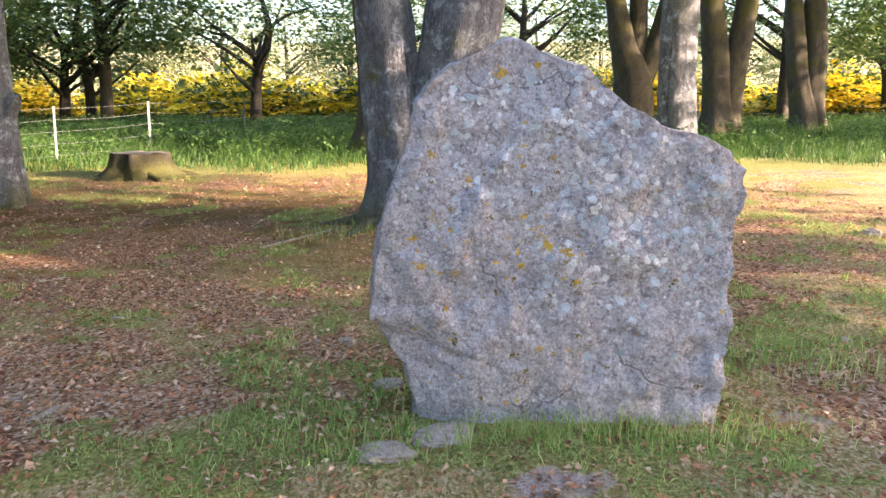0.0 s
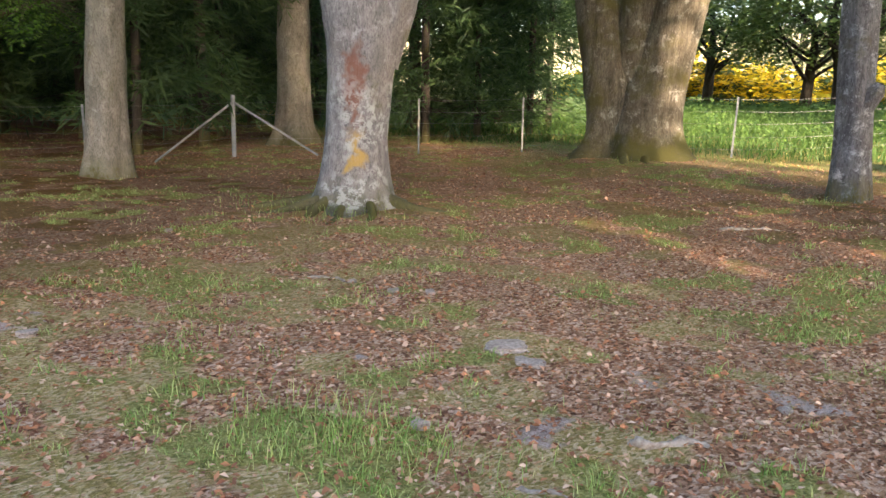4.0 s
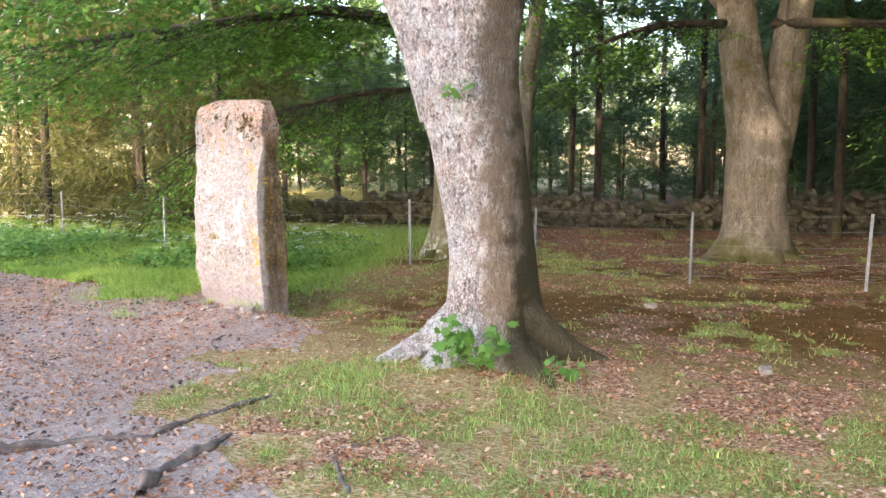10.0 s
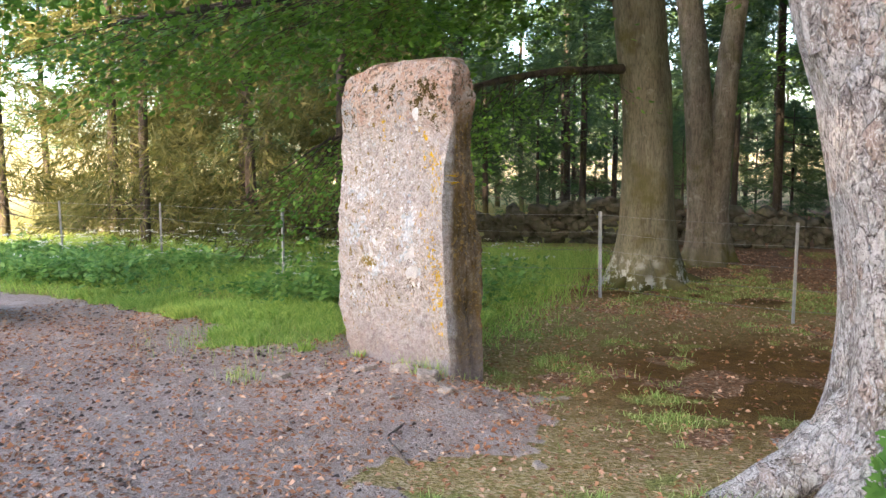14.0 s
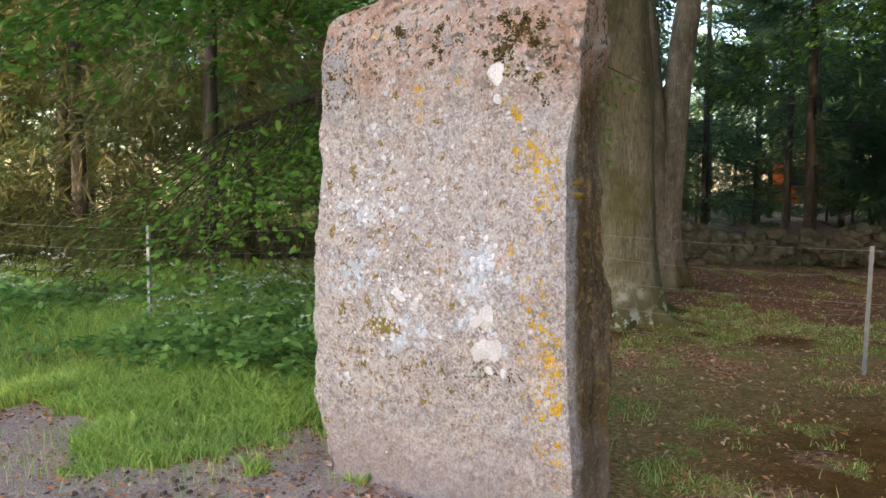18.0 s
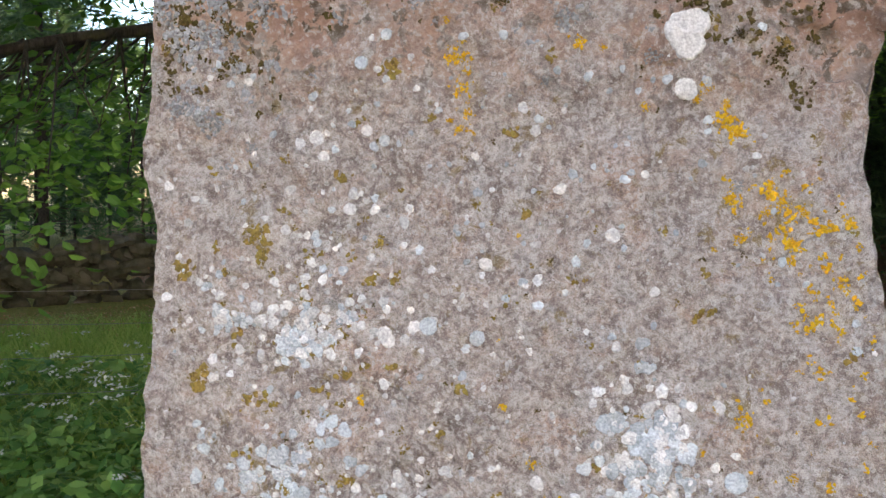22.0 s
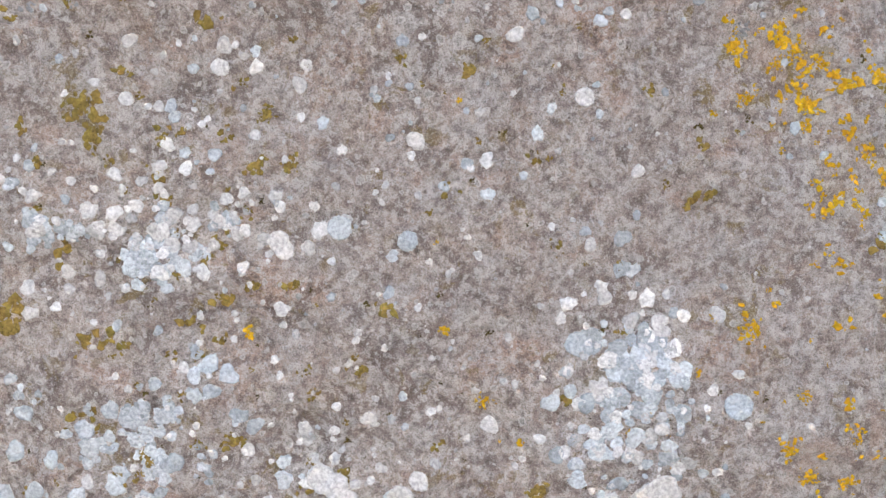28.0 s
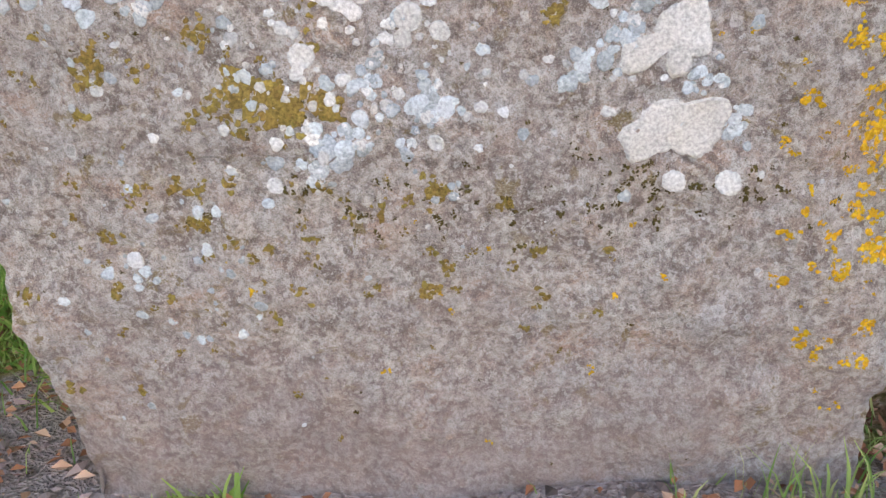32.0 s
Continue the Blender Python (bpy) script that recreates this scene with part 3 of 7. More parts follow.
def looked_up(g, x, y):
    i, j = (np.asarray(y) - LY) / LS, (np.asarray(x) - LX) / LS
    i, j = np.clip(i, 0, g.shape[0] - 1.001), np.clip(j, 0, g.shape[1] - 1.001)
    a, b = i.astype(int), j.astype(int)
    u, v = i - a, j - b
    return g[a, b] * (1 - u) * (1 - v) + g[a + 1, b] * u * (1 - v) + g[a, b + 1] * (1 - u) * v + g[a + 1, b + 1] * u * v


def cover_at(x, y):
    return [looked_up(c, x, y) for c in COVER_GRID]


def height_at(x, y):
    return np.where(y < 15.9, looked_up(HEIGHT_GRID, x, y), 0) if np.max(y) < 15.9 else height(x, y)


def axis(lo, hi, a, b, step):
    """Even steps from a to b, widening out to lo and hi."""
    out, v, d = list(np.arange(a, b, step)), b, step
    while v < hi:
        out.append(v)
        d *= 1.22
        v += d
    out.append(hi)
    v, d, pre = a - step, step, []
    while v > lo:
        pre.append(v)
        d *= 1.22
        v -= d
    return np.array([lo] + pre[::-1] + out)


gx, gy = axis(-1500, 1500, -21, 6, 0.09), axis(-1500, 1500, -15, 15, 0.09)
X, Y = np.meshgrid(gx, gy)
Z = height(X, Y)
near = bell(X, Y, -8, 0, 16, 14)
Z = Z + near * 0.012 * noise2(X, Y, 6.0, 61, 2)
ground_mesh = mesh("ground", np.column_stack([X.ravel(), Y.ravel(), Z.ravel()]), grid_faces(len(gy), len(gx), False))
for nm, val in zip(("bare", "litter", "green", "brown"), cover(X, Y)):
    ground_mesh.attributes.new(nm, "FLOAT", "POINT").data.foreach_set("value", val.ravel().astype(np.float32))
gm, nt, b = material("woodland_floor", 0.95, 0.15)
co = coords(nt)
att = {}
for nm in ("bare", "litter", "green", "brown"):
    a = nt.nodes.new("ShaderNodeAttribute")
    a.attribute_name = nm
    att[nm] = a.outputs["Fac"]
fine, mid, patchy = tnoise(nt, co, 38, 6, 0.8), tnoise(nt, co, 6, 7, 0.75), tnoise(nt, co, 1.7, 6, 0.7)


def scraps(scale, stops, stretch=1.0):
    """Small overlapping scraps, one tone to each."""
    at = warped(nt, coords(nt, 1, stretch, 1), 18, 0.05)
    sep = nt.nodes.new("ShaderNodeSeparateColor")
    put(nt, sep.inputs[0], voro(nt, at, scale, out=1))
    return ramp(nt, sep.outputs[0], stops), voro(nt, at, scale)


tuft = mixc(nt, 0.55, mid, tnoise(nt, co, 80, 5, 0.8))
moss = ramp(nt, tuft, [(0.36, (0.12, 0.085, 0.022)), (0.47, (0.29, 0.205, 0.065)), (0.56, (0.48, 0.37, 0.18)), (0.66, (0.58, 0.46, 0.29))])
thatch, thatch_d = scraps(75, [(0.0, (0.13, 0.12, 0.03)), (0.3, (0.27, 0.21, 0.07)), (0.6, (0.46, 0.33, 0.17)), (0.85, (0.60, 0.47, 0.30)), (1.0, (0.52, 0.28, 0.15))], 0.5)
moss = mixc(nt, ramp(nt, mid, [(0.38, 0.25), (0.52, 0.85)]), moss, thatch)
moss = mixc(nt, ramp(nt, fine, [(0.38, 0.6), (0.47, 0.0)]), moss, (0.10, 0.075, 0.02))
# the brown share darkens moss here and litter below, partly as painted shade
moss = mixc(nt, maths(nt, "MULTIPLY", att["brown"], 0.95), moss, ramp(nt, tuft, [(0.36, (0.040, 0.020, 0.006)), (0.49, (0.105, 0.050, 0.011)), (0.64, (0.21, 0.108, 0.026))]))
leaf_bits, leaf_d = scraps(52, [(0.0, (0.12, 0.055, 0.030)), (0.3, (0.29, 0.145, 0.078)), (0.65, (0.46, 0.265, 0.16)), (1.0, (0.64, 0.46, 0.34))], 0.7)
lit = mixc(nt, ramp(nt, fine, [(0.36, 0.7), (0.47, 0.0)]), leaf_bits, (0.09, 0.045, 0.025))
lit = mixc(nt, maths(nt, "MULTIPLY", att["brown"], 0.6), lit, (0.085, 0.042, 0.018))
grn = ramp(nt, fine, [(0.38, (0.075, 0.08, 0.018)), (0.52, (0.23, 0.235, 0.06)), (0.64, (0.46, 0.42, 0.16))])
grit_c, grit_d = scraps(95, [(0.0, (0.22, 0.155, 0.128)), (0.5, (0.45, 0.335, 0.285)), (1.0, (0.61, 0.495, 0.435))])
dirt_c = mixc(nt, ramp(nt, patchy, [(0.40, 0.85), (0.60, 0.25)]), ramp(nt, fine, [(0.36, (0.31, 0.23, 0.20)), (0.5, (0.47, 0.37, 0.325)), (0.66, (0.59, 0.49, 0.445))]), grit_c)
dirt_c = mixc(nt, ramp(nt, tnoise(nt, co, 13, 7, 0.75), [(0.56, 0.0), (0.64, 0.6)]), dirt_c, (0.15, 0.085, 0.055))
dirt_c = mixc(nt, ramp(nt, tnoise(nt, co, 2.6, 5, 0.7), [(0.54, 0.0), (0.62, 0.55)]), dirt_c, (0.62, 0.51, 0.465))


def edge(a, spread=0.5):
    v = maths(nt, "ADD", att[a], maths(nt, "MULTIPLY", maths(nt, "SUBTRACT", mixc(nt, 0.35, mid, fine), 0.5), spread * 2.4))
    return ramp(nt, v, [(0.38, 0.0), (0.62, 1.0)])


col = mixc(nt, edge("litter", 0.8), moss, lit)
col = mixc(nt, maths(nt, "MULTIPLY", edge("green", 0.7), 0.85), col, grn)
col = mixc(nt, edge("bare", 0.6), col, dirt_c)
# bright dry field far off
posn = nt.nodes.new("ShaderNodeNewGeometry").outputs["Position"]
sepp = nt.nodes.new("ShaderNodeSeparateXYZ")
put(nt, sepp.inputs[0], posn)
fieldness = ramp(nt, maths(nt, "MULTIPLY", maths(nt, "ADD", maths(nt, "MULTIPLY", sepp.outputs[1], sepp.outputs[1]), maths(nt, "MULTIPLY", sepp.outputs[0], sepp.outputs[0])), 1 / 10000), [(0.20, 0.0), (0.42, 1.0)])
col = mixc(nt, fieldness, col, ramp(nt, tnoise(nt, co, 0.05, 4), [(0.3, (0.42, 0.36, 0.17)), (0.7, (0.58, 0.50, 0.28))]))
put(nt, b.inputs["Base Color"], col)
bump(nt, b, mixc(nt, 0.45, mixc(nt, 0.5, fine, mid), mixc(nt, edge("bare", 0.6), mixc(nt, 0.5, leaf_d, thatch_d), grit_d)), 1.0, 0.035)
ground_mesh.materials.append(gm)
ground = tagged(new("ground", ground_mesh), "woodland floor of moss, leaf litter, thin grass and gravel path", "ground", kind="structure")


# ---- standing stones ----
def standing_stone(rows, thick, seed, mat, name, label, origin, along, rough=0.02, chip=None, lean=0.0, n=(150, 34, 40, 26), step=0.011, wedge=0.0, worn=5, pits=0.0):
    """A slab lofted upward. rows: (height, left, right); the front is the plane through origin along 'along', facing its right-hand side."""
    R = np.array(rows)
    v = np.arange(R[0, 0], R[-1, 0], step)
    L, Rt = np.interp(v, R[:, 0], R[:, 1]), np.interp(v, R[:, 0], R[:, 2])
    top = R[-1, 0]
    th = thick * (0.55 + 0.45 * np.sqrt(np.clip((top + 0.06 - v) / 0.35, 0, 1)))
    nf, ns, nb, nl = n

    def cosy(k):
        return 0.5 - 0.5 * np.cos(np.linspace(0, math.pi, k, endpoint=False))
    a, c = np.linspace(0, 1, nf, endpoint=False), cosy(ns)
    pu = np.concatenate([a, np.ones(ns), 1 - np.linspace(0, 1, nb, endpoint=False), np.zeros(nl)])
    pw = np.concatenate([np.zeros(nf), c, np.ones(nb), 1 - cosy(nl)])
    m = len(pu)
    U = L[:, None] + (Rt - L)[:, None] * pu[None]
    W = -th[:, None] * pw[None] * (1 - wedge * pu[None])
    V = np.repeat(v[:, None], m, 1)
    mid = np.stack([(L + Rt)[:, None] / 2 + 0 * U, 0 * U - th[:, None] / 2, V], -1).reshape(-1, 3)
    P = np.stack([U, W, V], -1).reshape(-1, 3)
    if chip:
        P = chip(P, pw[None].repeat(len(v), 0).ravel())
    out = np.stack([(pu[None] > 0.999) * 1.0 - (pu[None] < 0.001) * 1.0 + 0 * U, np.where(pw[None] < 0.02, 1.0, np.where(pw[None] > 0.98, -1.0, 0)) + 0 * U, 0 * U], -1)
    rings = P.reshape(len(v), m, 3)
    for _ in range(worn):  # the corners are worn round
        rings = (np.roll(rings, 1, 1) + 2 * rings + np.roll(rings, -1, 1)) / 4
        out = (np.roll(out, 1, 1) + 2 * out + np.roll(out, -1, 1)) / 4
    P, out = rings.reshape(-1, 3), out.reshape(-1, 3)
    big, small = fbm(P, 2.2, 3, seed), fbm(P, 11, 3, seed + 5)
    ridged = np.abs(fbm(P * np.array([1, 1, 0.5]), 6, 2, seed + 9))
    P = P + out * (rough * big + rough * 0.55 * small - rough * 0.9 * ridged)[:, None]
    if pits:
        hole = np.clip(fbm(P, 23, 2, seed + 13) - 0.25, 0, 1) + 0.6 * np.clip(fbm(P, 48, 1, seed + 17) - 0.2, 0, 1)
        P = P - out * (pits * hole + pits * 0.35 * fbm(P, 60, 1, seed + 19))[:, None]
    tuck = smooth(top - 0.10, top, P[:, 2])
    P[:, 0] += (mid[:, 0] - P[:, 0]) * tuck * 0.10
    P[:, 2] += 0.03 * fbm(P * np.array([1, 1, 0]), 7, 2, seed + 3) * smooth(top - 0.4, top, P[:, 2])
    P[:, 1] -= lean * P[:, 2]
    rings = P.reshape(len(v), m, 3)
    cap = [rings[-1] * (1 - k) + rings[-1].mean(0) * k + np.array([0, 0, 0.03 * math.sqrt(k)]) for k in (0.25, 0.55, 0.85, 0.97)]
    P = np.concatenate([rings] + [c2[None] for c2 in cap]).reshape(-1, 3)
    d = Vector((*along, 0)).normalized()
    nrm = Vector((d.y, -d.x, 0))
    me = mesh(name, P, grid_faces(len(v) + len(cap), m), mat)
    ob = new(name, me)
    ob.matrix_world = Matrix(((d.x, nrm.x, 0, origin[0]), (d.y, nrm.y, 0, origin[1]), (0, 0, 1, 0), (0, 0, 0, 1)))
    return tagged(ob, label, "standing stone", "standing stones"), P


def chip_a(P, pw):
    u, w, z = P.T
    lowleft = smooth(0.25, 0.0, u) * smooth(0.75, 0.35, z)
    flake = smooth(0.50, 0.40, np.abs(u - 0.10) * 1.6 + np.abs(z - 0.98) * 0.9)
    scar = smooth(0.02, -0.02, u - (0.27 + 0.16 * np.sin(z * 5.2 + 0.4) + 0.03 * vnoise(P, 6.0, 5))) * smooth(0.55, 0.62, z) * smooth(1.45, 1.35, z)
    foot = smooth(0.015, -0.015, z - (0.45 - 0.35 * u + 0.03 * vnoise(P, 7.0, 6))) * smooth(0.75, 0.6, u)
    w = np.where(pw < 0.5, w - 0.10 * lowleft - 0.03 * scar - 0.022 * foot + 0.02 * flake - 0.05 * smooth(1.25, 1.75, z), w)
    return np.stack([u, w, z], -1)


stone_a, stone_a_pts = standing_stone([(-0.25, 0.02, 1.43), (0.0, 0.0, 1.44), (0.30, -0.05, 1.46), (0.45, -0.16, 1.48), (0.55, -0.22, 1.49), (0.72, -0.20, 1.50), (0.91, -0.17, 1.51), (1.09, -0.13, 1.52), (1.22, -0.09, 1.52),
                             (1.32, -0.06, 1.43), (1.39, -0.03, 1.28), (1.43, -0.02, 1.10), (1.54, 0.01, 0.96), (1.61, 0.07, 0.88), (1.70, 0.18, 0.78), (1.75, 0.29, 0.66), (1.79, 0.40, 0.56)],
                            0.5, 11, STONE_A, "standing_stone", "broad grey standing stone crusted with pale and orange lichen", (-0.13, 3.72), (1.44, 0.07), 0.028, chip_a, worn=3, pits=0.010)


def chip_b(P, pw):
    u, w, z = P.T
    band = smooth(0.10, 0.0, np.abs(u - (1.25 + 0.04 * np.sin(z * 9)))) * smooth(1.7, 1.2, z)
    crease = smooth(0.022, 0.0, np.abs(u - (1.02 + 0.10 * np.sin(z * 3.1 + 0.6) + 0.05 * vnoise(P, 5.0, 8)))) * smooth(1.55, 1.3, z) + smooth(0.02, 0.0, np.abs(u - (1.18 + 0.14 * np.sin(z * 2.3) + 0.05 * vnoise(P, 6.0, 9)))) * smooth(0.5, 0.7, z)
    w = np.where(pw < 0.5, w - 0.035 * smooth(1.12, 1.28, u + 0.04 * np.sin(z * 7)) - 0.02 * band - 0.012 * crease - 0.05 * smooth(1.6, 2.0, z), w)
    return np.stack([u, w, z], -1)


stone_b, stone_b_pts = standing_stone([(-0.2, -0.04, 1.53), (0.14, -0.07, 1.53), (0.40, -0.085, 1.52), (0.66, -0.10, 1.50), (0.92, -0.12, 1.48), (1.07, -0.13, 1.46), (1.31, -0.10, 1.43), (1.45, -0.03, 1.38), (1.59, 0.05, 1.30), (1.76, 0.09, 1.185), (1.86, 0.118, 1.10), (1.92, 0.135, 1.03), (1.96, 0.145, 0.90), (2.0, 0.16, 0.72), (2.045, 0.20, 0.45)],
                            0.34, 23, STONE_B, "standing_stone", "tall pale grey standing stone with cracked face in bare earth", (-9.72, 0.42), (1.41, 0.57), 0.022, chip_b, wedge=0.72, worn=3, pits=0.005)


def chip_c(P, pw):
    u, w, z = P.T
    edge_u = 0.60 + 0.09 * smooth(1.9, 1.7, z) + 0.05 * vnoise(P, 6.0, 3)
    ledge = np.floor(3.5 * (0.5 + 0.5 * fbm(P * np.array([1.0, 1.0, 0.7]), 7.0, 2, 4))) / 3.5
    torn = smooth(0.0, 0.14, u - edge_u + 0.12) * smooth(1.66, 1.82, z)
    flake = smooth(0.30, 0.48, u) * smooth(1.78, 1.95, z) * smooth(2.30, 2.15, z)
    topwear = smooth(2.12, 2.49, z)
    lumps = np.floor(3 * (0.5 + 0.5 * vnoise(P, 8.0, 6))) / 3
    back = 0.08 * smooth(1.1, 1.9, z) + torn * (0.01 + 0.055 * ledge) + 0.03 * flake * ledge + topwear * (0.05 * topwear + 0.06 * lumps)
    return np.stack([u, np.where(pw < 0.5, w - back, w), z], -1)


C_O, C_U = (-15.3198, -7.5405), (0.5753, 0.8179)
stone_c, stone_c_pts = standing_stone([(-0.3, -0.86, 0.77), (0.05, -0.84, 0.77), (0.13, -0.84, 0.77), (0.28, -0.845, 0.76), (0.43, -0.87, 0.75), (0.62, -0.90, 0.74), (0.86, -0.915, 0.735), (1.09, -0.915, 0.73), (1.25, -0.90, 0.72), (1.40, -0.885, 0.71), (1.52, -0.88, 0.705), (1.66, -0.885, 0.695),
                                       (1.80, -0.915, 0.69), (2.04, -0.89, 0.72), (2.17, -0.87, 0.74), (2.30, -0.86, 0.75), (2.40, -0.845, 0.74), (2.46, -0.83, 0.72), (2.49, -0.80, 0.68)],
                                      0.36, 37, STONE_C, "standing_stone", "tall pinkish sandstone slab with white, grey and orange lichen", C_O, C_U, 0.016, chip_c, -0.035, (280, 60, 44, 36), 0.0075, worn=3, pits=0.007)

# lichen tones
CRUST = {"chalky": (0.68, 0.67, 0.66), "cream": (0.62, 0.60, 0.57), "blue": (0.52, 0.56, 0.59), "leafy_grey": (0.38, 0.39, 0.405), "olive": (0.30, 0.215, 0.06), "moss": (0.12, 0.09, 0.03), "gold": (0.66, 0.39, 0.02)}
crust_mat = {kn: plain(kn + "_lichen", tuple(c * (0.42 if kn in ("moss", "olive") else 0.55) for c in tone), tone, 170, 0.95, 0.1, 0.5, 0.004, 0.24) for kn, tone in CRUST.items()}
FLAT = np.array([0.0, 0.5, 0.85, 1.0, 1.05]), np.array([0.8, 0.9, 1.0, 0.6, -1.6])


def crust(pts, rings, u, v, r, lob, proud):
    """A low lobed crust that follows a slab's face; r times lob is its outline."""
    rr, hh = rings
    th = np.arange(len(lob)) * 2 * math.pi / len(lob)
    uu = (u + r * rr[:, None] * lob[None] * np.cos(th)[None]).ravel()
    vv = (v + r * rr[:, None] * lob[None] * np.sin(th)[None]).ravel()
    dist = (pts[None, :, 0] - uu[:, None]) ** 2 + (pts[None, :, 2] - vv[:, None]) ** 2
    w = pts[np.argpartition(dist, 2, axis=1)[:, :3], 1].mean(1) + proud * np.repeat(hh, len(lob))
    return np.stack([uu, w, vv], -1), grid_faces(len(rr), len(lob))


def lobes(g, sides, lumps):
    th = np.arange(sides) * 2 * math.pi / sides
    return np.clip(1 + lumps * sum(np.cos(k * th + g.uniform(0, 6.3)) * g.uniform(0.3, 1) / k ** 0.6 for k in (2, 3, 5, 7)), 0.3, 1.8)


def face_of(pts):
    order = pts[np.argsort(pts[:, 2])]

    def near_face(u, v, r):
        lo, hi = np.searchsorted(order[:, 2], (v - r, v + r))
        q = order[lo:hi]
        return q[np.abs(q[:, 0] - u) < r]
    return near_face


def big_crust(stone, near, kind, label, rounds, seed):
    """One large crust whose outline goes round a few overlapping rounds (along, up, radius)."""
    R = np.array(rounds)
    u, v = np.average(R[:, 0], weights=R[:, 2] ** 2), np.average(R[:, 1], weights=R[:, 2] ** 2)
    th = np.arange(44) * 2 * math.pi / 44
    d = np.stack([np.cos(th), np.sin(th)], -1)
    reach = np.full(44, 0.2 * R[:, 2].min())
    for a, c, r in R:
        q = np.array([a - u, c - v])
        along = d @ q
        disc = r * r - (q @ q - along ** 2)
        reach = np.maximum(reach, np.where(disc > 0, along + np.sqrt(np.clip(disc, 0, None)), 0))
    g = np.random.default_rng(seed)
    reach = reach * (1 + 0.07 * (lobes(g, 44, 0.5) - 1) + g.normal(0, 0.035, 44))
    me = mesh("lichen", *crust(near(u, v, reach.max() * 1.1 + 0.03), (np.array([0.0, 0.3, 0.6, 0.85, 0.97, 1.0]), np.array([0.7, 0.75, 0.85, 1.0, 0.8, -1.2])), u, v, 1.0, reach, 0.003), crust_mat[kind])
    part("lichen", me, stone, label)


def colony(g, near, kind, u, v, r, fits):
    """Pieces of one patch of small crusts, by the habit of its kind."""
    habit = {"blue": (8.0, 0.12, 0.42, 0.22, 14, 0.0012), "leafy_grey": (32.0, 0.06, 0.16, 0.6, 7, 0.004), "gold": (24.0, 0.07, 0.22, 0.6, 7, 0.0014), "moss": (44.0, 0.04, 0.12, 0.7, 6, 0.007), "olive": (16.0, 0.10, 0.34, 0.6, 9, 0.0008), "chalky": (4.0, 0.3, 0.6, 0.2, 12, 0.001)}
    dens, lo, hi, lumps, sides, proud = habit[kind]
    q = near(u, v, 1.7 * r + 0.03)
    out = []
    if len(q) < 6:
        return out
    for j in range(int(dens * (1.4 + 10 * r))):
        a, c = u + g.normal(0, 0.48) * r, v + g.normal(0, 0.48) * r
        if fits(a, c):
            out.append(crust(q, FLAT, a, c, r * g.uniform(lo, hi), lobes(g, sides, lumps), proud * g.uniform(0.5, 1.3)))
    return out


def add_lichens(stone, near, patches, swarms, fits, seed):
    """patches: kind to rounds of colonies; swarms: (kind, along, up, spreads, count, radius) of single small crusts."""
    g = np.random.default_rng(seed)
    for kn in CRUST:
        pieces = [p for u, v, r in patches.get(kn, ()) for p in colony(g, near, kn, u, v, r, fits)]
        for kk, u, v, su, sv, count, r in swarms:
            if kk != kn:
                continue
            for i in range(count):
                a, c, rad = u + su * g.normal(), v + sv * g.normal(), r * g.uniform(0.35, 1.0) ** 1.5 * 1.6
                q = near(a, c, 1.7 * rad + 0.025)
                if not fits(a, c) or len(q) < 6:
                    continue
                if kn in ("gold", "olive", "moss", "leafy_grey"):
                    for j in range(7):
                        pieces.append(crust(q, FLAT, a + g.normal(0, 0.55) * rad, c + g.normal(0, 0.55) * rad, rad * g.uniform(0.16, 0.5), lobes(g, 7, 0.6), 0.0012 * g.uniform(0.6, 1.5)))
                else:
                    pieces.append(crust(q, FLAT, a, c, rad, lobes(g, 12, 0.3), 0.0018))
        if pieces:
            tagged(part("lichen_specks", mesh("lichen_specks", *joined(pieces), crust_mat[kn]), stone, "scattered " + kn.replace("_", " ") + " lichen"), kind="stuff")


near_c = face_of(stone_c_pts[(stone_c_pts[:, 1] > -0.24 + 0.035 * stone_c_pts[:, 2]) & (stone_c_pts[:, 2] > 0)])
for i, (kind, label, rounds) in enumerate((
        ("cream", "broad cream lichen crust", [(0.251, 0.793, 0.037), (0.292, 0.819, 0.046), (0.341, 0.814, 0.05), (0.362, 0.84, 0.033)]),
        ("cream", "lobed cream lichen crust", [(0.300, 0.974, 0.042), (0.315, 0.998, 0.029), (0.235, 0.934, 0.029), (0.301, 0.919, 0.023), (0.324, 0.959, 0.026)]),
        ("chalky", "chalk-white lichen crust", [(-0.258, 1.033, 0.025), (-0.235, 1.021, 0.022), (-0.214, 0.997, 0.015)]), ("chalky", "chalk-white lichen crust", [(-0.302, 0.928, 0.022), (-0.312, 0.900, 0.013)]),
        ("cream", "pale lichen crust", [(-0.128, 0.991, 0.024), (-0.138, 0.955, 0.016)]), ("chalky", "large white lichen crust", [(0.307, 2.072, 0.041), (0.321, 2.044, 0.031), (0.330, 2.086, 0.031)]), ("chalky", "chalk-white lichen crust", [(-0.317, 1.426, 0.018), (-0.308, 1.411, 0.016)]))):
    big_crust(stone_c, near_c, kind, label, rounds, 40 + i)
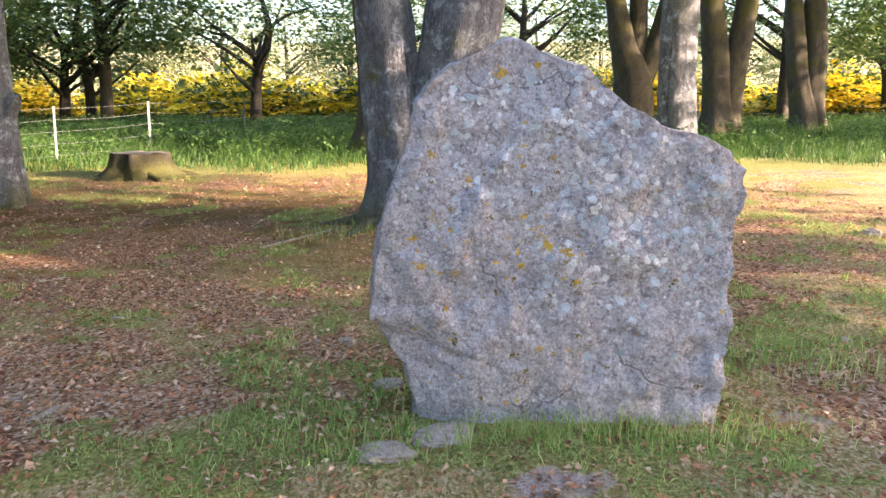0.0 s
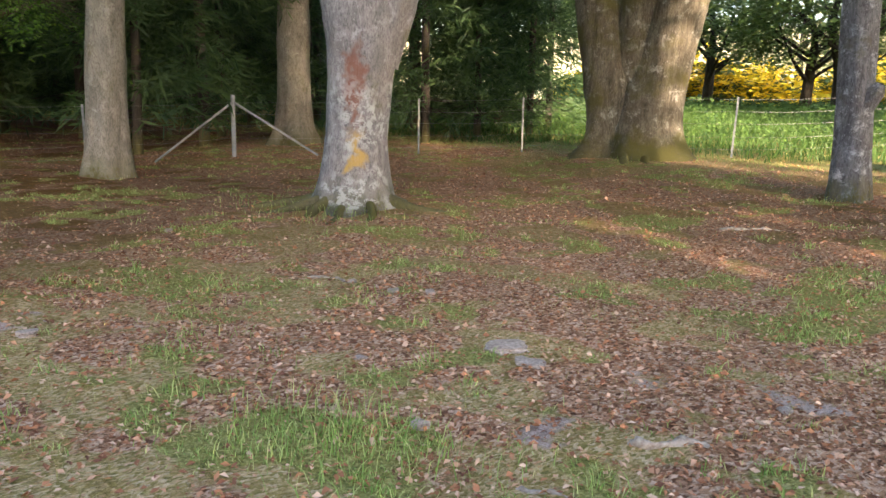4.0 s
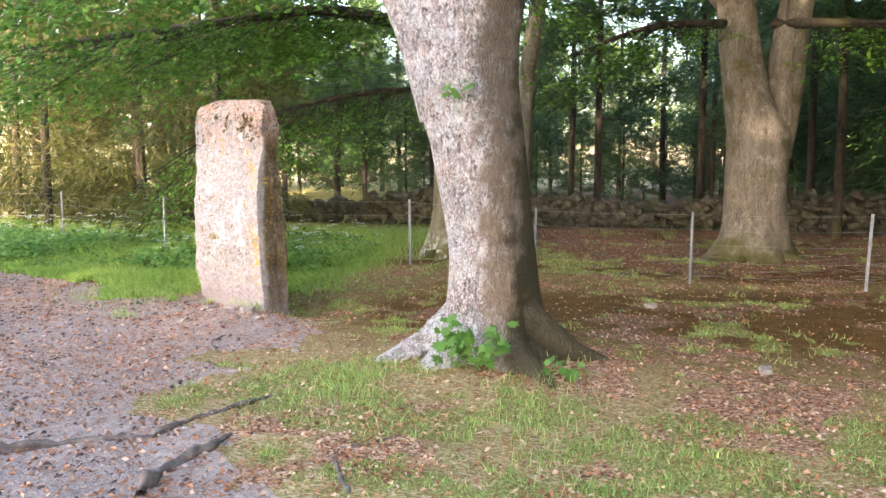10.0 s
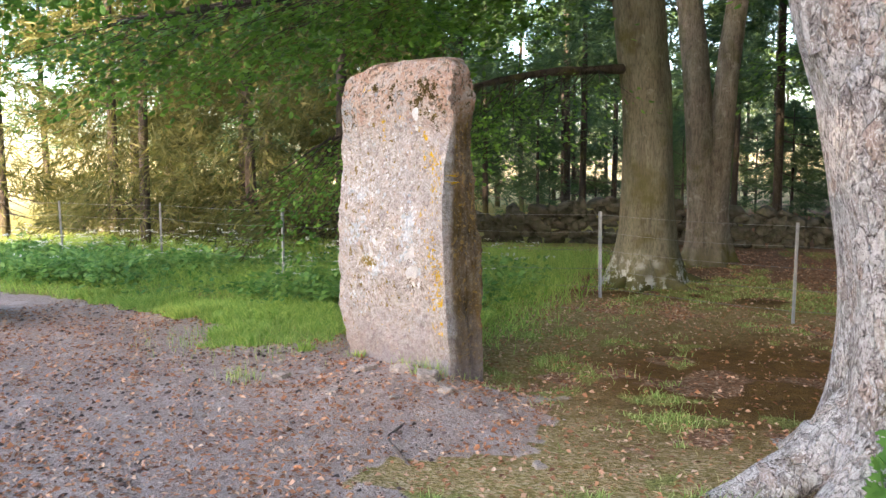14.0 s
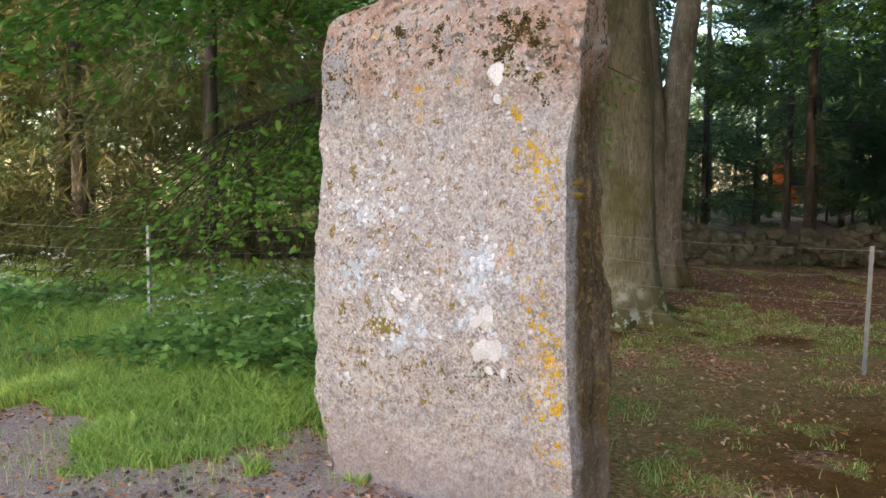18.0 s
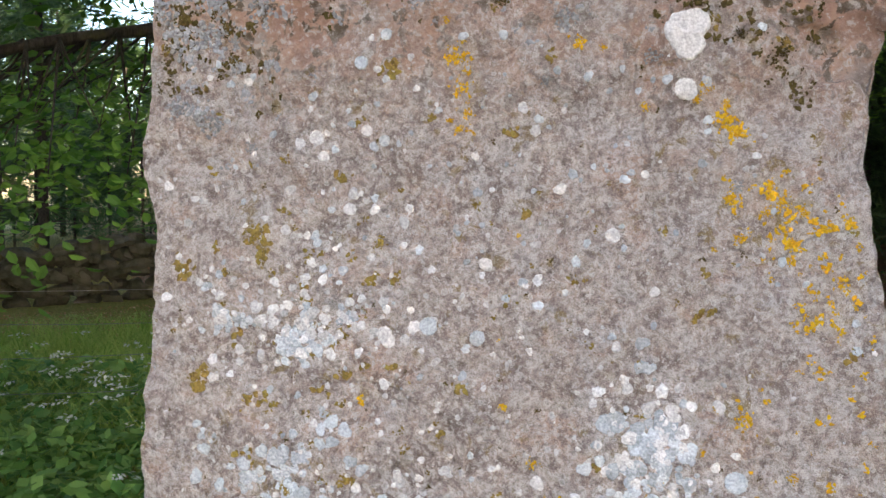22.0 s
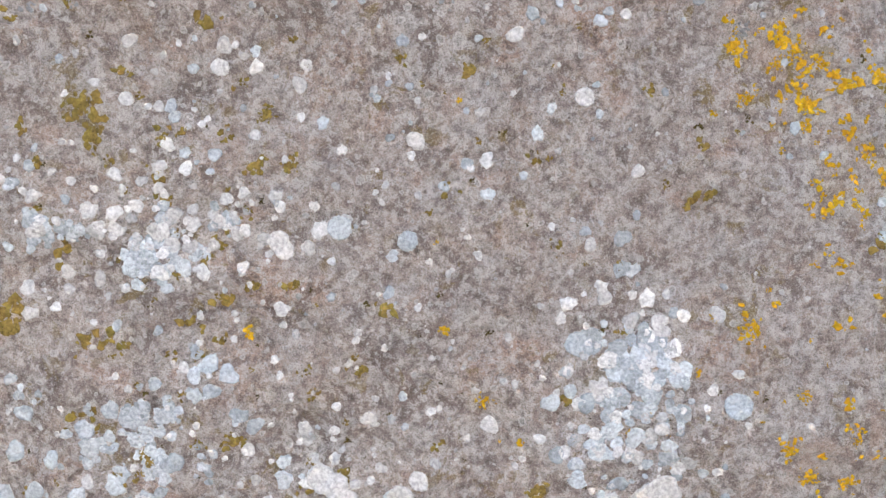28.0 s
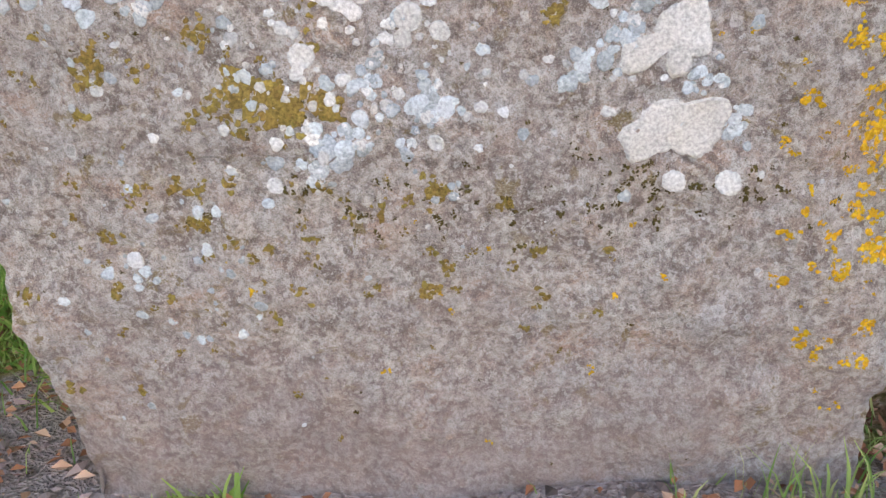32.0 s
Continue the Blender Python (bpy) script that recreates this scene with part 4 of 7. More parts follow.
for i, (u, v, r) in enumerate(((0.317, 0.721, 0.022), (0.405, 0.724, 0.024), (-0.098, 1.025, 0.018), (-0.079, 0.971, 0.018), (-0.331, 0.973, 0.013), (0.335, 1.041, 0.013), (0.302, 1.113, 0.013), (-0.640, 0.549, 0.018), (-0.367, 0.700, 0.016), (-0.086, 0.785, 0.016), (-0.475, 1.224, 0.010),
                               (0.315, 1.955, 0.025), (-0.482, 1.860, 0.018), (-0.367, 1.875, 0.014), (-0.405, 1.701, 0.015), (-0.098, 1.585, 0.015), (0.172, 1.651, 0.017), (0.237, 1.779, 0.010), (-0.553, 1.653, 0.012), (-0.351, 1.595, 0.010), (0.199, 1.843, 0.007))):
    big_crust(stone_c, near_c, "chalky", "small chalky lichen disc", [(u, v, r * 0.9), (u + r * 0.3, v - r * 0.25, r * 0.7)], 60 + i)
for i, (u, v, r) in enumerate(((-0.325, 1.852, 0.013), (-0.372, 2.020, 0.015), (-0.316, 2.080, 0.013), (0.428, 1.149, 0.022), (-0.219, 1.447, 0.020), (-0.111, 1.425, 0.017), (-0.478, 1.624, 0.010))):
    big_crust(stone_c, near_c, "blue", "pale blue-grey lichen disc", [(u, v, r), (u + r * 0.4, v + r * 0.3, r * 0.6)], 90 + i)
PATCHES_C = {
    "blue": [(-0.544, 1.088, 0.047), (-0.617, 1.093, 0.026), (-0.532, 1.055, 0.026), (-0.565, 1.146, 0.021), (-0.495, 1.158, 0.021), (-0.444, 1.06, 0.021), (0.245, 1.21, 0.061), (0.298, 1.185, 0.041), (0.194, 1.264, 0.02), (0.224, 1.159, 0.034), (0.213, 1.088, 0.028), (0.329, 1.145, 0.031), (0.153, 0.915, 0.031), (-0.089, 0.865, 0.043), (-0.281, 0.747, 0.045), (-0.234, 0.802, 0.031), (-0.196, 0.881, 0.03), (0.408, 0.831, 0.032), (0.34, 0.903, 0.026)]
            + [(-0.544, 1.394, 0.036), (-0.504, 1.398, 0.036), (-0.696, 1.447, 0.036), (-0.638, 1.446, 0.023), (-0.531, 1.419, 0.023), (-0.482, 1.436, 0.019), (-0.446, 1.406, 0.021), (-0.396, 1.455, 0.022)],
    "leafy_grey": [(-0.779, 2.205, 0.047), (-0.684, 2.195, 0.057), (-0.598, 2.143, 0.03), (-0.807, 2.092, 0.043), (-0.731, 2.096, 0.043), (-0.81, 1.932, 0.028), (-0.739, 1.895, 0.034), (-0.639, 1.838, 0.015), (-0.25, 2.257, 0.03), (0.019, 2.241, 0.028), (-0.106, 2.273, 0.021), (0.065, 2.101, 0.024), (0.126, 2.245, 0.018), (0.093, 2.157, 0.016), (0.248, 2.022, 0.016), (0.426, 1.752, 0.015), (-0.447, 2.273, 0.02), (-0.799, 2.315, 0.03), (0.028, 1.975, 0.012), (-0.855, 2.159, 0.038)],
    "gold": [(-0.166, 2.028, 0.018), (-0.139, 2.0, 0.011), (-0.148, 1.963, 0.015), (-0.139, 1.908, 0.013), (-0.157, 1.875, 0.011), (-0.185, 2.107, 0.009), (-0.438, 2.311, 0.017), (-0.353, 2.301, 0.013), (0.097, 2.052, 0.016), (0.147, 2.041, 0.008), (0.401, 1.893, 0.027), (0.423, 1.865, 0.024), (0.397, 1.925, 0.011), (0.356, 1.962, 0.013), (0.233, 1.921, 0.011), (0.338, 1.934, 0.011), (0.417, 1.729, 0.02), (0.489, 1.747, 0.022), (0.516, 1.724, 0.016), (0.434, 1.647, 0.013), (0.489, 1.702, 0.011), (0.556, 1.702, 0.014), (0.531, 1.603, 0.014)]
            + [(0.55, 1.03, 0.016), (0.616, 1.015, 0.017), (0.571, 0.967, 0.022), (0.514, 1.081, 0.018), (0.537, 1.166, 0.011), (0.441, 1.279, 0.02), (0.389, 1.296, 0.008), (0.623, 1.09, 0.009), (0.621, 0.952, 0.014), (0.639, 0.816, 0.033), (0.679, 0.761, 0.028), (0.691, 0.609, 0.035), (0.704, 0.443, 0.024), (0.488, 0.796, 0.012), (0.013, 1.156, 0.014), (0.619, 0.554, 0.015), (0.645, 1.72, 0.022)],
    "olive": [(-0.412, 0.87, 0.045), (-0.362, 0.857, 0.037), (-0.325, 0.835, 0.042), (-0.462, 0.847, 0.021), (-0.26, 0.845, 0.032), (0.102, 0.996, 0.02), (-0.087, 0.694, 0.028), (-0.1, 0.492, 0.021), (-0.063, 0.543, 0.016), (-0.47, 0.959, 0.02), (-0.399, 1.1, 0.019), (-0.65, 0.921, 0.026), (-0.51, 0.622, 0.02), (-0.623, 1.639, 0.03), (-0.603, 1.598, 0.021), (-0.805, 1.562, 0.025), (-0.306, 2.005, 0.024), (-0.333, 1.626, 0.013), (-0.294, 1.547, 0.013), (-0.76, 1.31, 0.03)],
    "moss": [(0.34, 2.159, 0.044), (0.368, 2.196, 0.044), (0.423, 2.242, 0.045), (0.464, 2.279, 0.044), (0.323, 2.317, 0.028), (0.36, 2.289, 0.027), (0.495, 2.195, 0.029), (0.506, 2.03, 0.024), (-0.269, 2.3, 0.03), (-0.297, 2.324, 0.026), (-0.036, 2.311, 0.022), (-0.055, 2.218, 0.023), (-0.008, 2.19, 0.016), (0.249, 2.16, 0.022), (-0.064, 2.144, 0.015), (0.209, 2.29, 0.013), (0.421, 2.067, 0.013), (0.55, 2.26, 0.03), (0.60, 2.12, 0.025)],
}
SWARMS_C = [("chalky", -0.53, 1.45, 0.13, 0.045, 90, 0.009), ("chalky", 0.26, 1.17, 0.08, 0.11, 80, 0.009), ("chalky", -0.15, 0.95, 0.22, 0.12, 130, 0.008), ("chalky", 0.0, 1.25, 0.45, 0.45, 150, 0.0045), ("chalky", -0.35, 1.25, 0.3, 0.2, 160, 0.0045), ("chalky", -0.3, 1.72, 0.35, 0.18, 70, 0.008), ("blue", -0.55, 1.10, 0.14, 0.08, 60, 0.011), ("blue", 0.25, 1.1, 0.07, 0.14, 70, 0.011), ("blue", -0.2, 0.83, 0.16, 0.08, 60, 0.010), ("blue", -0.35, 1.5, 0.4, 0.3, 90, 0.007), ("blue", -0.60, 0.55, 0.12, 0.12, 50, 0.008),
            ("gold", 0.58, 1.68, 0.09, 0.09, 70, 0.008), ("gold", 0.62, 1.40, 0.06, 0.18, 55, 0.008), ("gold", 0.64, 0.70, 0.05, 0.20, 90, 0.009), ("gold", -0.152, 1.95, 0.018, 0.06, 26, 0.006), ("gold", 0.1, 0.8, 0.4, 0.5, 30, 0.006),
            ("chalky", -0.25, 1.65, 0.40, 0.22, 70, 0.005), ("blue", -0.1, 1.85, 0.45, 0.2, 90, 0.007), ("moss", 0.0, 1.3, 0.5, 0.5, 120, 0.004), ("moss", 0.30, 0.72, 0.10, 0.05, 60, 0.006), ("moss", -0.05, 0.66, 0.18, 0.05, 60, 0.006), ("olive", -0.55, 0.62, 0.16, 0.14, 40, 0.010), ("gold", 0.45, 0.9, 0.12, 0.25, 26, 0.006), ("olive", -0.5, 1.05, 0.22, 0.35, 90, 0.012), ("olive", -0.1, 1.6, 0.45, 0.25, 70, 0.010), ("olive", -0.2, 0.55, 0.25, 0.12, 30, 0.011), ("moss", 0.05, 2.25, 0.40, 0.06, 120, 0.009), ("moss", 0.5, 2.1, 0.09, 0.12, 50, 0.010), ("moss", -0.74, 2.12, 0.10, 0.12, 110, 0.010), ("leafy_grey", -0.72, 2.12, 0.09, 0.14, 60, 0.013), ("leafy_grey", 0.0, 2.2, 0.35, 0.10, 40, 0.010)]
add_lichens(stone_c, near_c, PATCHES_C, SWARMS_C, lambda u, v: -0.88 < u < 0.71 - 0.12 * float(smooth(1.45, 1.9, v)) and 0.08 < v < 2.36, 12)
edge_a = np.array([(0.0, 0.0, 1.44), (0.30, -0.05, 1.46), (0.55, -0.22, 1.49), (0.91, -0.17, 1.51), (1.22, -0.09, 1.50), (1.32, -0.06, 1.40), (1.43, -0.02, 1.08), (1.61, 0.07, 0.86), (1.75, 0.29, 0.64), (1.79, 0.4, 0.56)])
PATCHES_A = {"gold": [(0.60, 0.90, 0.03), (0.70, 0.86, 0.03), (0.50, 1.02, 0.02), (0.03, 0.80, 0.022), (0.18, 0.77, 0.016), (0.12, 0.98, 0.014), (0.40, 1.66, 0.03), (0.56, 1.70, 0.02), (-0.17, 0.53, 0.02), (0.58, 0.40, 0.02), (0.0, 0.92, 0.018), (0.75, 0.72, 0.02), (0.63, 1.29, 0.014), (0.08, 1.30, 0.02)]}
SWARMS_A = [("chalky", 0.95, 1.10, 0.25, 0.25, 190, 0.012), ("chalky", 0.45, 1.40, 0.30, 0.20, 140, 0.011), ("chalky", 0.6, 0.75, 0.45, 0.35, 170, 0.009), ("blue", 1.0, 1.0, 0.3, 0.3, 130, 0.014), ("blue", 0.4, 1.3, 0.35, 0.3, 80, 0.013), ("blue", 1.35, 1.0, 0.10, 0.25, 70, 0.014), ("chalky", 0.7, 0.9, 0.5, 0.45, 260, 0.005),
            ("gold", 0.60, 0.90, 0.10, 0.09, 26, 0.009), ("gold", 0.05, 0.86, 0.12, 0.12, 26, 0.009), ("gold", 0.6, 0.6, 0.40, 0.3, 40, 0.008), ("gold", 0.5, 1.3, 0.3, 0.25, 24, 0.008), ("olive", 0.5, 0.9, 0.4, 0.4, 60, 0.012)]
near_a = face_of(stone_a_pts[(stone_a_pts[:, 1] > -0.2) & (stone_a_pts[:, 2] > 0)])
add_lichens(stone_a, near_a, PATCHES_A, SWARMS_A, lambda u, v: 0.1 < v < 1.72 and np.interp(v, edge_a[:, 0], edge_a[:, 1]) + 0.04 < u < np.interp(v, edge_a[:, 0], edge_a[:, 2]) - 0.04, 14)
near_b = face_of(stone_b_pts[(stone_b_pts[:, 1] > -0.16) & (stone_b_pts[:, 2] > 0)])
add_lichens(stone_b, near_b, {"moss": [(0.70, 1.93, 0.04), (0.78, 1.90, 0.05), (0.86, 1.84, 0.035), (0.95, 1.84, 0.03), (0.62, 0.12, 0.05), (0.55, 0.16, 0.04)], "olive": [(1.12, 1.60, 0.05), (1.10, 1.45, 0.04), (1.30, 1.2, 0.05), (0.4, 1.2, 0.05)], "chalky": [(0.42, 1.72, 0.03), (0.6, 1.5, 0.03)]},
            [("chalky", 0.6, 1.2, 0.35, 0.4, 60, 0.010), ("olive", 0.8, 1.0, 0.4, 0.5, 50, 0.012), ("gold", 0.6, 1.1, 0.35, 0.35, 24, 0.007)], lambda u, v: -0.05 < u < 1.42 and 0.08 < v < 1.98, 16)


# ---- trees ----
def trunk_piece(points, radii, flare=0.0, lobes=5, sides=48, steps=64, seed=0, lumpy=0.06, flare_h=0.45):
    V, F = tube(points, radii, sides, steps)
    C = V.reshape(steps, sides, 3)
    ctr = C.mean(1, keepdims=True)
    d = C - ctr
    th = np.arange(sides) * 2 * math.pi / sides
    g = np.random.default_rng(seed)
    z0 = points[0][2]
    hgt = (ctr[:, 0, 2] - z0)[:, None]
    lob = np.clip(sum(np.cos(th * k + g.uniform(0, 6.3)) * a for k, a in ((lobes, 0.7), (2, 0.35), (3, 0.35))), -0.4, 1.4)[None]
    f = 1 + flare * np.exp(-np.clip(hgt, 0, None) / flare_h) * (0.55 + 0.75 * lob)
    f = f + (0.05 * np.cos(th * lobes + seed + 0.35 * hgt) + 0.012 * np.cos(th * (lobes * 2 + 1) + seed * 2 - 0.5 * hgt)) * np.exp(-hgt / 4)
    V = (ctr + d * f[..., None]).reshape(-1, 3)
    rel = lumpy * fbm(V * np.array([1, 1, 0.4]), 1.8, 3, seed) + lumpy * 0.5 * fbm(V * np.array([1, 1, 0.35]), 6, 3, seed + 2)
    V = V + (d * f[..., None]).reshape(-1, 3) * rel[:, None]
    return V, F


def sprays(centres, out_dirs, leaves, length, size, g, droop=0.25, wide=0.55, rounded=False):
    """Flat leafy sprays: rhombic leaves set to both sides of each twig."""
    n = len(centres)
    d = out_dirs / (np.linalg.norm(out_dirs, axis=1)[:, None] + 1e-9)
    side = np.cross(d, np.array([0, 0, 1.0]))
    side /= np.linalg.norm(side, axis=1)[:, None] + 1e-9
    up = np.cross(side, d)
    t = g.uniform(0, 1, (n, leaves))
    s = g.choice([-1.0, 1.0], (n, leaves)) * g.uniform(0.1, 1.0, (n, leaves)) * wide * length * (0.35 + 0.65 * np.sin(np.clip(t * 2.6 + 0.25, 0, math.pi)))
    p = centres[:, None] + d[:, None] * (t * length)[..., None] + side[:, None] * s[..., None] - np.array([0, 0, 1.0]) * (droop * length * (t ** 2 + 0.4 * np.abs(s) / length))[..., None] + g.normal(0, 0.05 * length, (n, leaves, 3)) * np.array([1, 1, 0.6])
    ld = d[:, None] * g.uniform(0.2, 1, (n, leaves, 1)) + side[:, None] * np.sign(s)[..., None] * g.uniform(0.3, 1, (n, leaves, 1)) + np.array([0, 0, 1.0]) * g.normal(-0.15, 0.28, (n, leaves, 1))
    ld /= np.linalg.norm(ld, axis=-1, keepdims=True)
    lw = np.cross(ld, up[:, None] + g.normal(0, 0.35, (n, leaves, 3)))
    lw /= np.linalg.norm(lw, axis=-1, keepdims=True) + 1e-9
    sz = size * g.uniform(0.65, 1.25, (n, leaves, 1))
    if rounded:
        fold = np.cross(ld, lw) * sz * 0.08
        V = np.stack([p, p + ld * sz * 0.30 + lw * sz * 0.27 + fold, p + ld * sz * 0.70 + lw * sz * 0.22 + fold, p + ld * sz, p + ld * sz * 0.70 - lw * sz * 0.22 + fold, p + ld * sz * 0.30 - lw * sz * 0.27 + fold], 2).reshape(-1, 3)
        k = np.arange(n * leaves)[:, None] * 6
        return V, np.vstack([k + np.array([[0, 1, 2, 3]]), k + np.array([[0, 3, 4, 5]])])
    V = np.stack([p, p + ld * sz * 0.5 + lw * sz * 0.30, p + ld * sz, p + ld * sz * 0.5 - lw * sz * 0.30], 2).reshape(-1, 3)
    k = np.arange(n * leaves)[:, None] * 4
    return V, k + np.arange(4)[None]


def crown_sprays(g, base, rx, rz, n, leaves=14, size=0.16, length=1.2, lower=0.0):
    """Sprays through the outer part of a lumpy crown about base."""
    q = g.normal(size=(n, 3))
    q /= np.linalg.norm(q, axis=1)[:, None]
    q[:, 2] = np.abs(q[:, 2]) * (1 + lower) - lower
    r = g.uniform(0.35, 1.0, n) ** 0.5
    lump = 1 + 0.35 * fbm(q * 2.1 + g.uniform(0, 9), 1.0, 2, 3)
    p = q * (r * lump)[:, None] * np.array([rx, rx, rz])
    out = q * np.array([1, 1, 0.25]) + g.normal(0, 0.35, (n, 3)) * np.array([1, 1, 0.3])
    return sprays(p + np.array(base), out, leaves, length, size, g)


def tree(at, stems, bark, label, name="beech_tree", flare=0.8, lobes=5, crown=None, leaf=BEECH_LEAF, limbs=(), seed=0, group="grove trees", lumpy=0.06, flare_h=0.35):
    """stems: lists of (dx, dy, z, r) from the foot; crown: (dx, dy, z, rx, rz, sprays, leaf size); limbs: lists of (dx, dy, z, r)."""
    x, y = at
    z = float(height(x, y)) - 0.12
    root = thing(name, label, "tree", group, at=(x, y, z))
    g = np.random.default_rng(seed)
    for i, st in enumerate(stems):
        pts = [(a, b2, c) for a, b2, c, _ in st]
        v, f = trunk_piece(pts, [r for *_, r in st], flare if i == 0 or st[0][2] < 0.3 else 0.12, lobes, seed=seed + i * 7, lumpy=lumpy, flare_h=flare_h)
        part("trunk" if i == 0 else "stem", mesh("trunk", v, f, bark), root)
    for i, lb in enumerate(limbs):
        v, f = tube([(a, b2, c) for a, b2, c, _ in lb], [r for *_, r in lb], 10, 18, 0.25, seed + i)
        part("limb", mesh("limb", v, f, bark), root)
    if crown:
        cx, cy, cz, rx, rz, n, size = crown
        top = stems[0][-1]
        for i in range(7):
            a = i * 0.9 + seed
            e = np.array([cx + math.cos(a) * rx * 0.75, cy + math.sin(a) * rx * 0.75, cz + rz * g.uniform(0.0, 0.6)])
            s0 = np.array(top[:3]) - np.array([0, 0, g.uniform(0.0, 0.8)])
            lim = (tube([s0, s0 * 0.5 + e * 0.5 + np.array([0, 0, 0.4]), e], [top[3] * 0.4, top[3] * 0.22, 0.02], 7, 10))
            part("bough", mesh("bough", *lim, bark), root)
        v, f = crown_sprays(g, (cx, cy, cz), rx, rz, n, 14, size, size * 8, 0.25)
        part("crown", mesh("crown", v, f, leaf, False), root)
    return root


def leafy_limb(root_tree, pts, radii, bark, leaf, n, leaves=16, length=0.9, size=0.10, hang=0.5, seed=0, spread=0.6):
    """A limb (in the world) with side twigs and leafy sprays, hung on a tree."""
    g = np.random.default_rng(seed)
    o = np.array(root_tree.location)
    P = np.array(pts, float) - o
    v, f = tube(P, radii, 9, 24, 0.2, seed)
    ob = part("limb", mesh("limb", v, f, bark), root_tree)
    ctr = v.reshape(24, 9, 3).mean(1)
    t = g.uniform(0.18, 1.0, n)
    i = np.clip((t * 23).astype(int), 0, 22)
    p = ctr[i]
    tang = ctr[i + 1] - ctr[i]
    tang /= np.linalg.norm(tang, axis=1)[:, None]
    sd = np.cross(tang, [0, 0, 1.0]) * g.choice([-1.0, 1.0], n)[:, None]
    out = tang * g.uniform(0.1, 0.9, (n, 1)) + sd * g.uniform(0.3, 1.0, (n, 1)) + np.array([0, 0, -0.25]) * g.uniform(0, 1, (n, 1))
    off = g.uniform(0, 1, (n, 1))
    st = p + out * off * spread - np.array([0, 0, hang]) * off * g.uniform(0.2, 1, (n, 1))
    tw = [tube([a, (a + b2) / 2 + np.array([0, 0, 0.05]), b2 + d2 * length * 0.7], [0.012, 0.008, 0.003], 4) for a, b2, d2 in zip(p[::2], st[::2], out[::2])]
    tagged(part("twig_spray", mesh("twig_spray", *joined(tw), bark), root_tree), kind="stuff")
    v, f = sprays(st, out, leaves, length, size * 0.9, g, 0.35, rounded=True)
    part("leaves", mesh("leaves", v, f, leaf, False), root_tree)
    return ob


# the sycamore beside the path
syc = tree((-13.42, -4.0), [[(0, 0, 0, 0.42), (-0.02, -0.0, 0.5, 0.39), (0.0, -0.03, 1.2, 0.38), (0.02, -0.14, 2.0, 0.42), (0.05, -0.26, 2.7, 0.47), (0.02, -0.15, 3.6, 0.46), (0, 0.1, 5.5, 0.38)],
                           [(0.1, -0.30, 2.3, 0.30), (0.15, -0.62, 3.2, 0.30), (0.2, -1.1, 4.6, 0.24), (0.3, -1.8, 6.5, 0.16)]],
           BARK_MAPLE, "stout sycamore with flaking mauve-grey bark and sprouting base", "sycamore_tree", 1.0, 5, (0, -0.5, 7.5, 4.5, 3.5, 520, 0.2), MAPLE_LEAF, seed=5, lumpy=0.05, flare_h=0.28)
# the double beech behind the broad stone
double_beech = tree((-0.2, 9.75), [[(-0.25, 0, 0, 0.50), (-0.28, 0, 0.6, 0.40), (-0.38, 0, 1.5, 0.36), (-0.50, 0, 2.6, 0.33), (-0.7, 0.1, 4.5, 0.30), (-1.0, 0.2, 7, 0.22)],
                    [(0.30, -0.05, 0.0, 0.50), (0.26, -0.05, 0.8, 0.40), (0.30, -0.05, 1.6, 0.42), (0.48, 0, 2.6, 0.44), (0.8, 0, 4.5, 0.36), (1.2, 0.2, 7, 0.25)]],
     BARK_GREY, "double-stemmed beech with silvery lichened bark", seed=8, crown=(0, 1.5, 8.0, 6.0, 3.5, 1100, 0.26), flare=0.6)
# slim grey trunk with a knob
tree((-6.1, 11.6), [[(0, 0, 0, 0.27), (-0.02, 0, 0.7, 0.24), (-0.06, 0, 1.6, 0.235), (-0.1, 0, 2.6, 0.23), (-0.2, 0.1, 5, 0.18)], [(0.08, -0.05, 1.35, 0.12), (0.22, -0.07, 1.55, 0.10), (0.27, -0.08, 1.66, 0.05)]],
     BARK_GREY, "slim grey trunk with a sawn branch knob", seed=13, crown=(-0.2, 0.8, 7.0, 4.0, 2.8, 600, 0.26), flare=0.35)
# the broad double tree by the meadow
broad_beech = tree((-10.95, 13.9), [[(-0.2, 0, 0, 0.72), (-0.25, 0, 0.7, 0.60), (-0.42, -0.05, 1.6, 0.55), (-0.7, -0.1, 2.8, 0.48), (-1.2, -0.1, 5, 0.36)],
                      [(0.35, 0.1, 0, 0.70), (0.36, 0.1, 0.8, 0.58), (0.5, 0.2, 1.7, 0.52), (0.78, 0.3, 2.9, 0.47), (1.3, 0.5, 5, 0.36)], [(0.05, 0.05, 0.8, 0.4), (0.08, 0.0, 2.0, 0.38), (0.1, 0, 3.5, 0.3), (0.1, 0, 5.5, 0.22)]],
     BARK_CREASED, "broad forked beech with mossy roots and creased bark", seed=17, crown=(0, 0, 7.5, 5.5, 3.2, 1000, 0.27), flare=0.55)
tree((-1.45, 18.4), [[(0, 0, 0, 0.62), (0.05, 0, 0.7, 0.5), (0.1, 0, 1.8, 0.46), (0.25, 0, 3.2, 0.42), (0.5, 0, 6, 0.3)], [(-0.1, 0, 1.2, 0.3), (-0.15, 0, 2.5, 0.28), (-0.4, 0, 5, 0.2)]], BARK_BROWN, "dark ridged beech at the meadow edge", seed=19, crown=(0.3, 0, 7, 4.5, 3, 380, 0.2), flare=0.7)
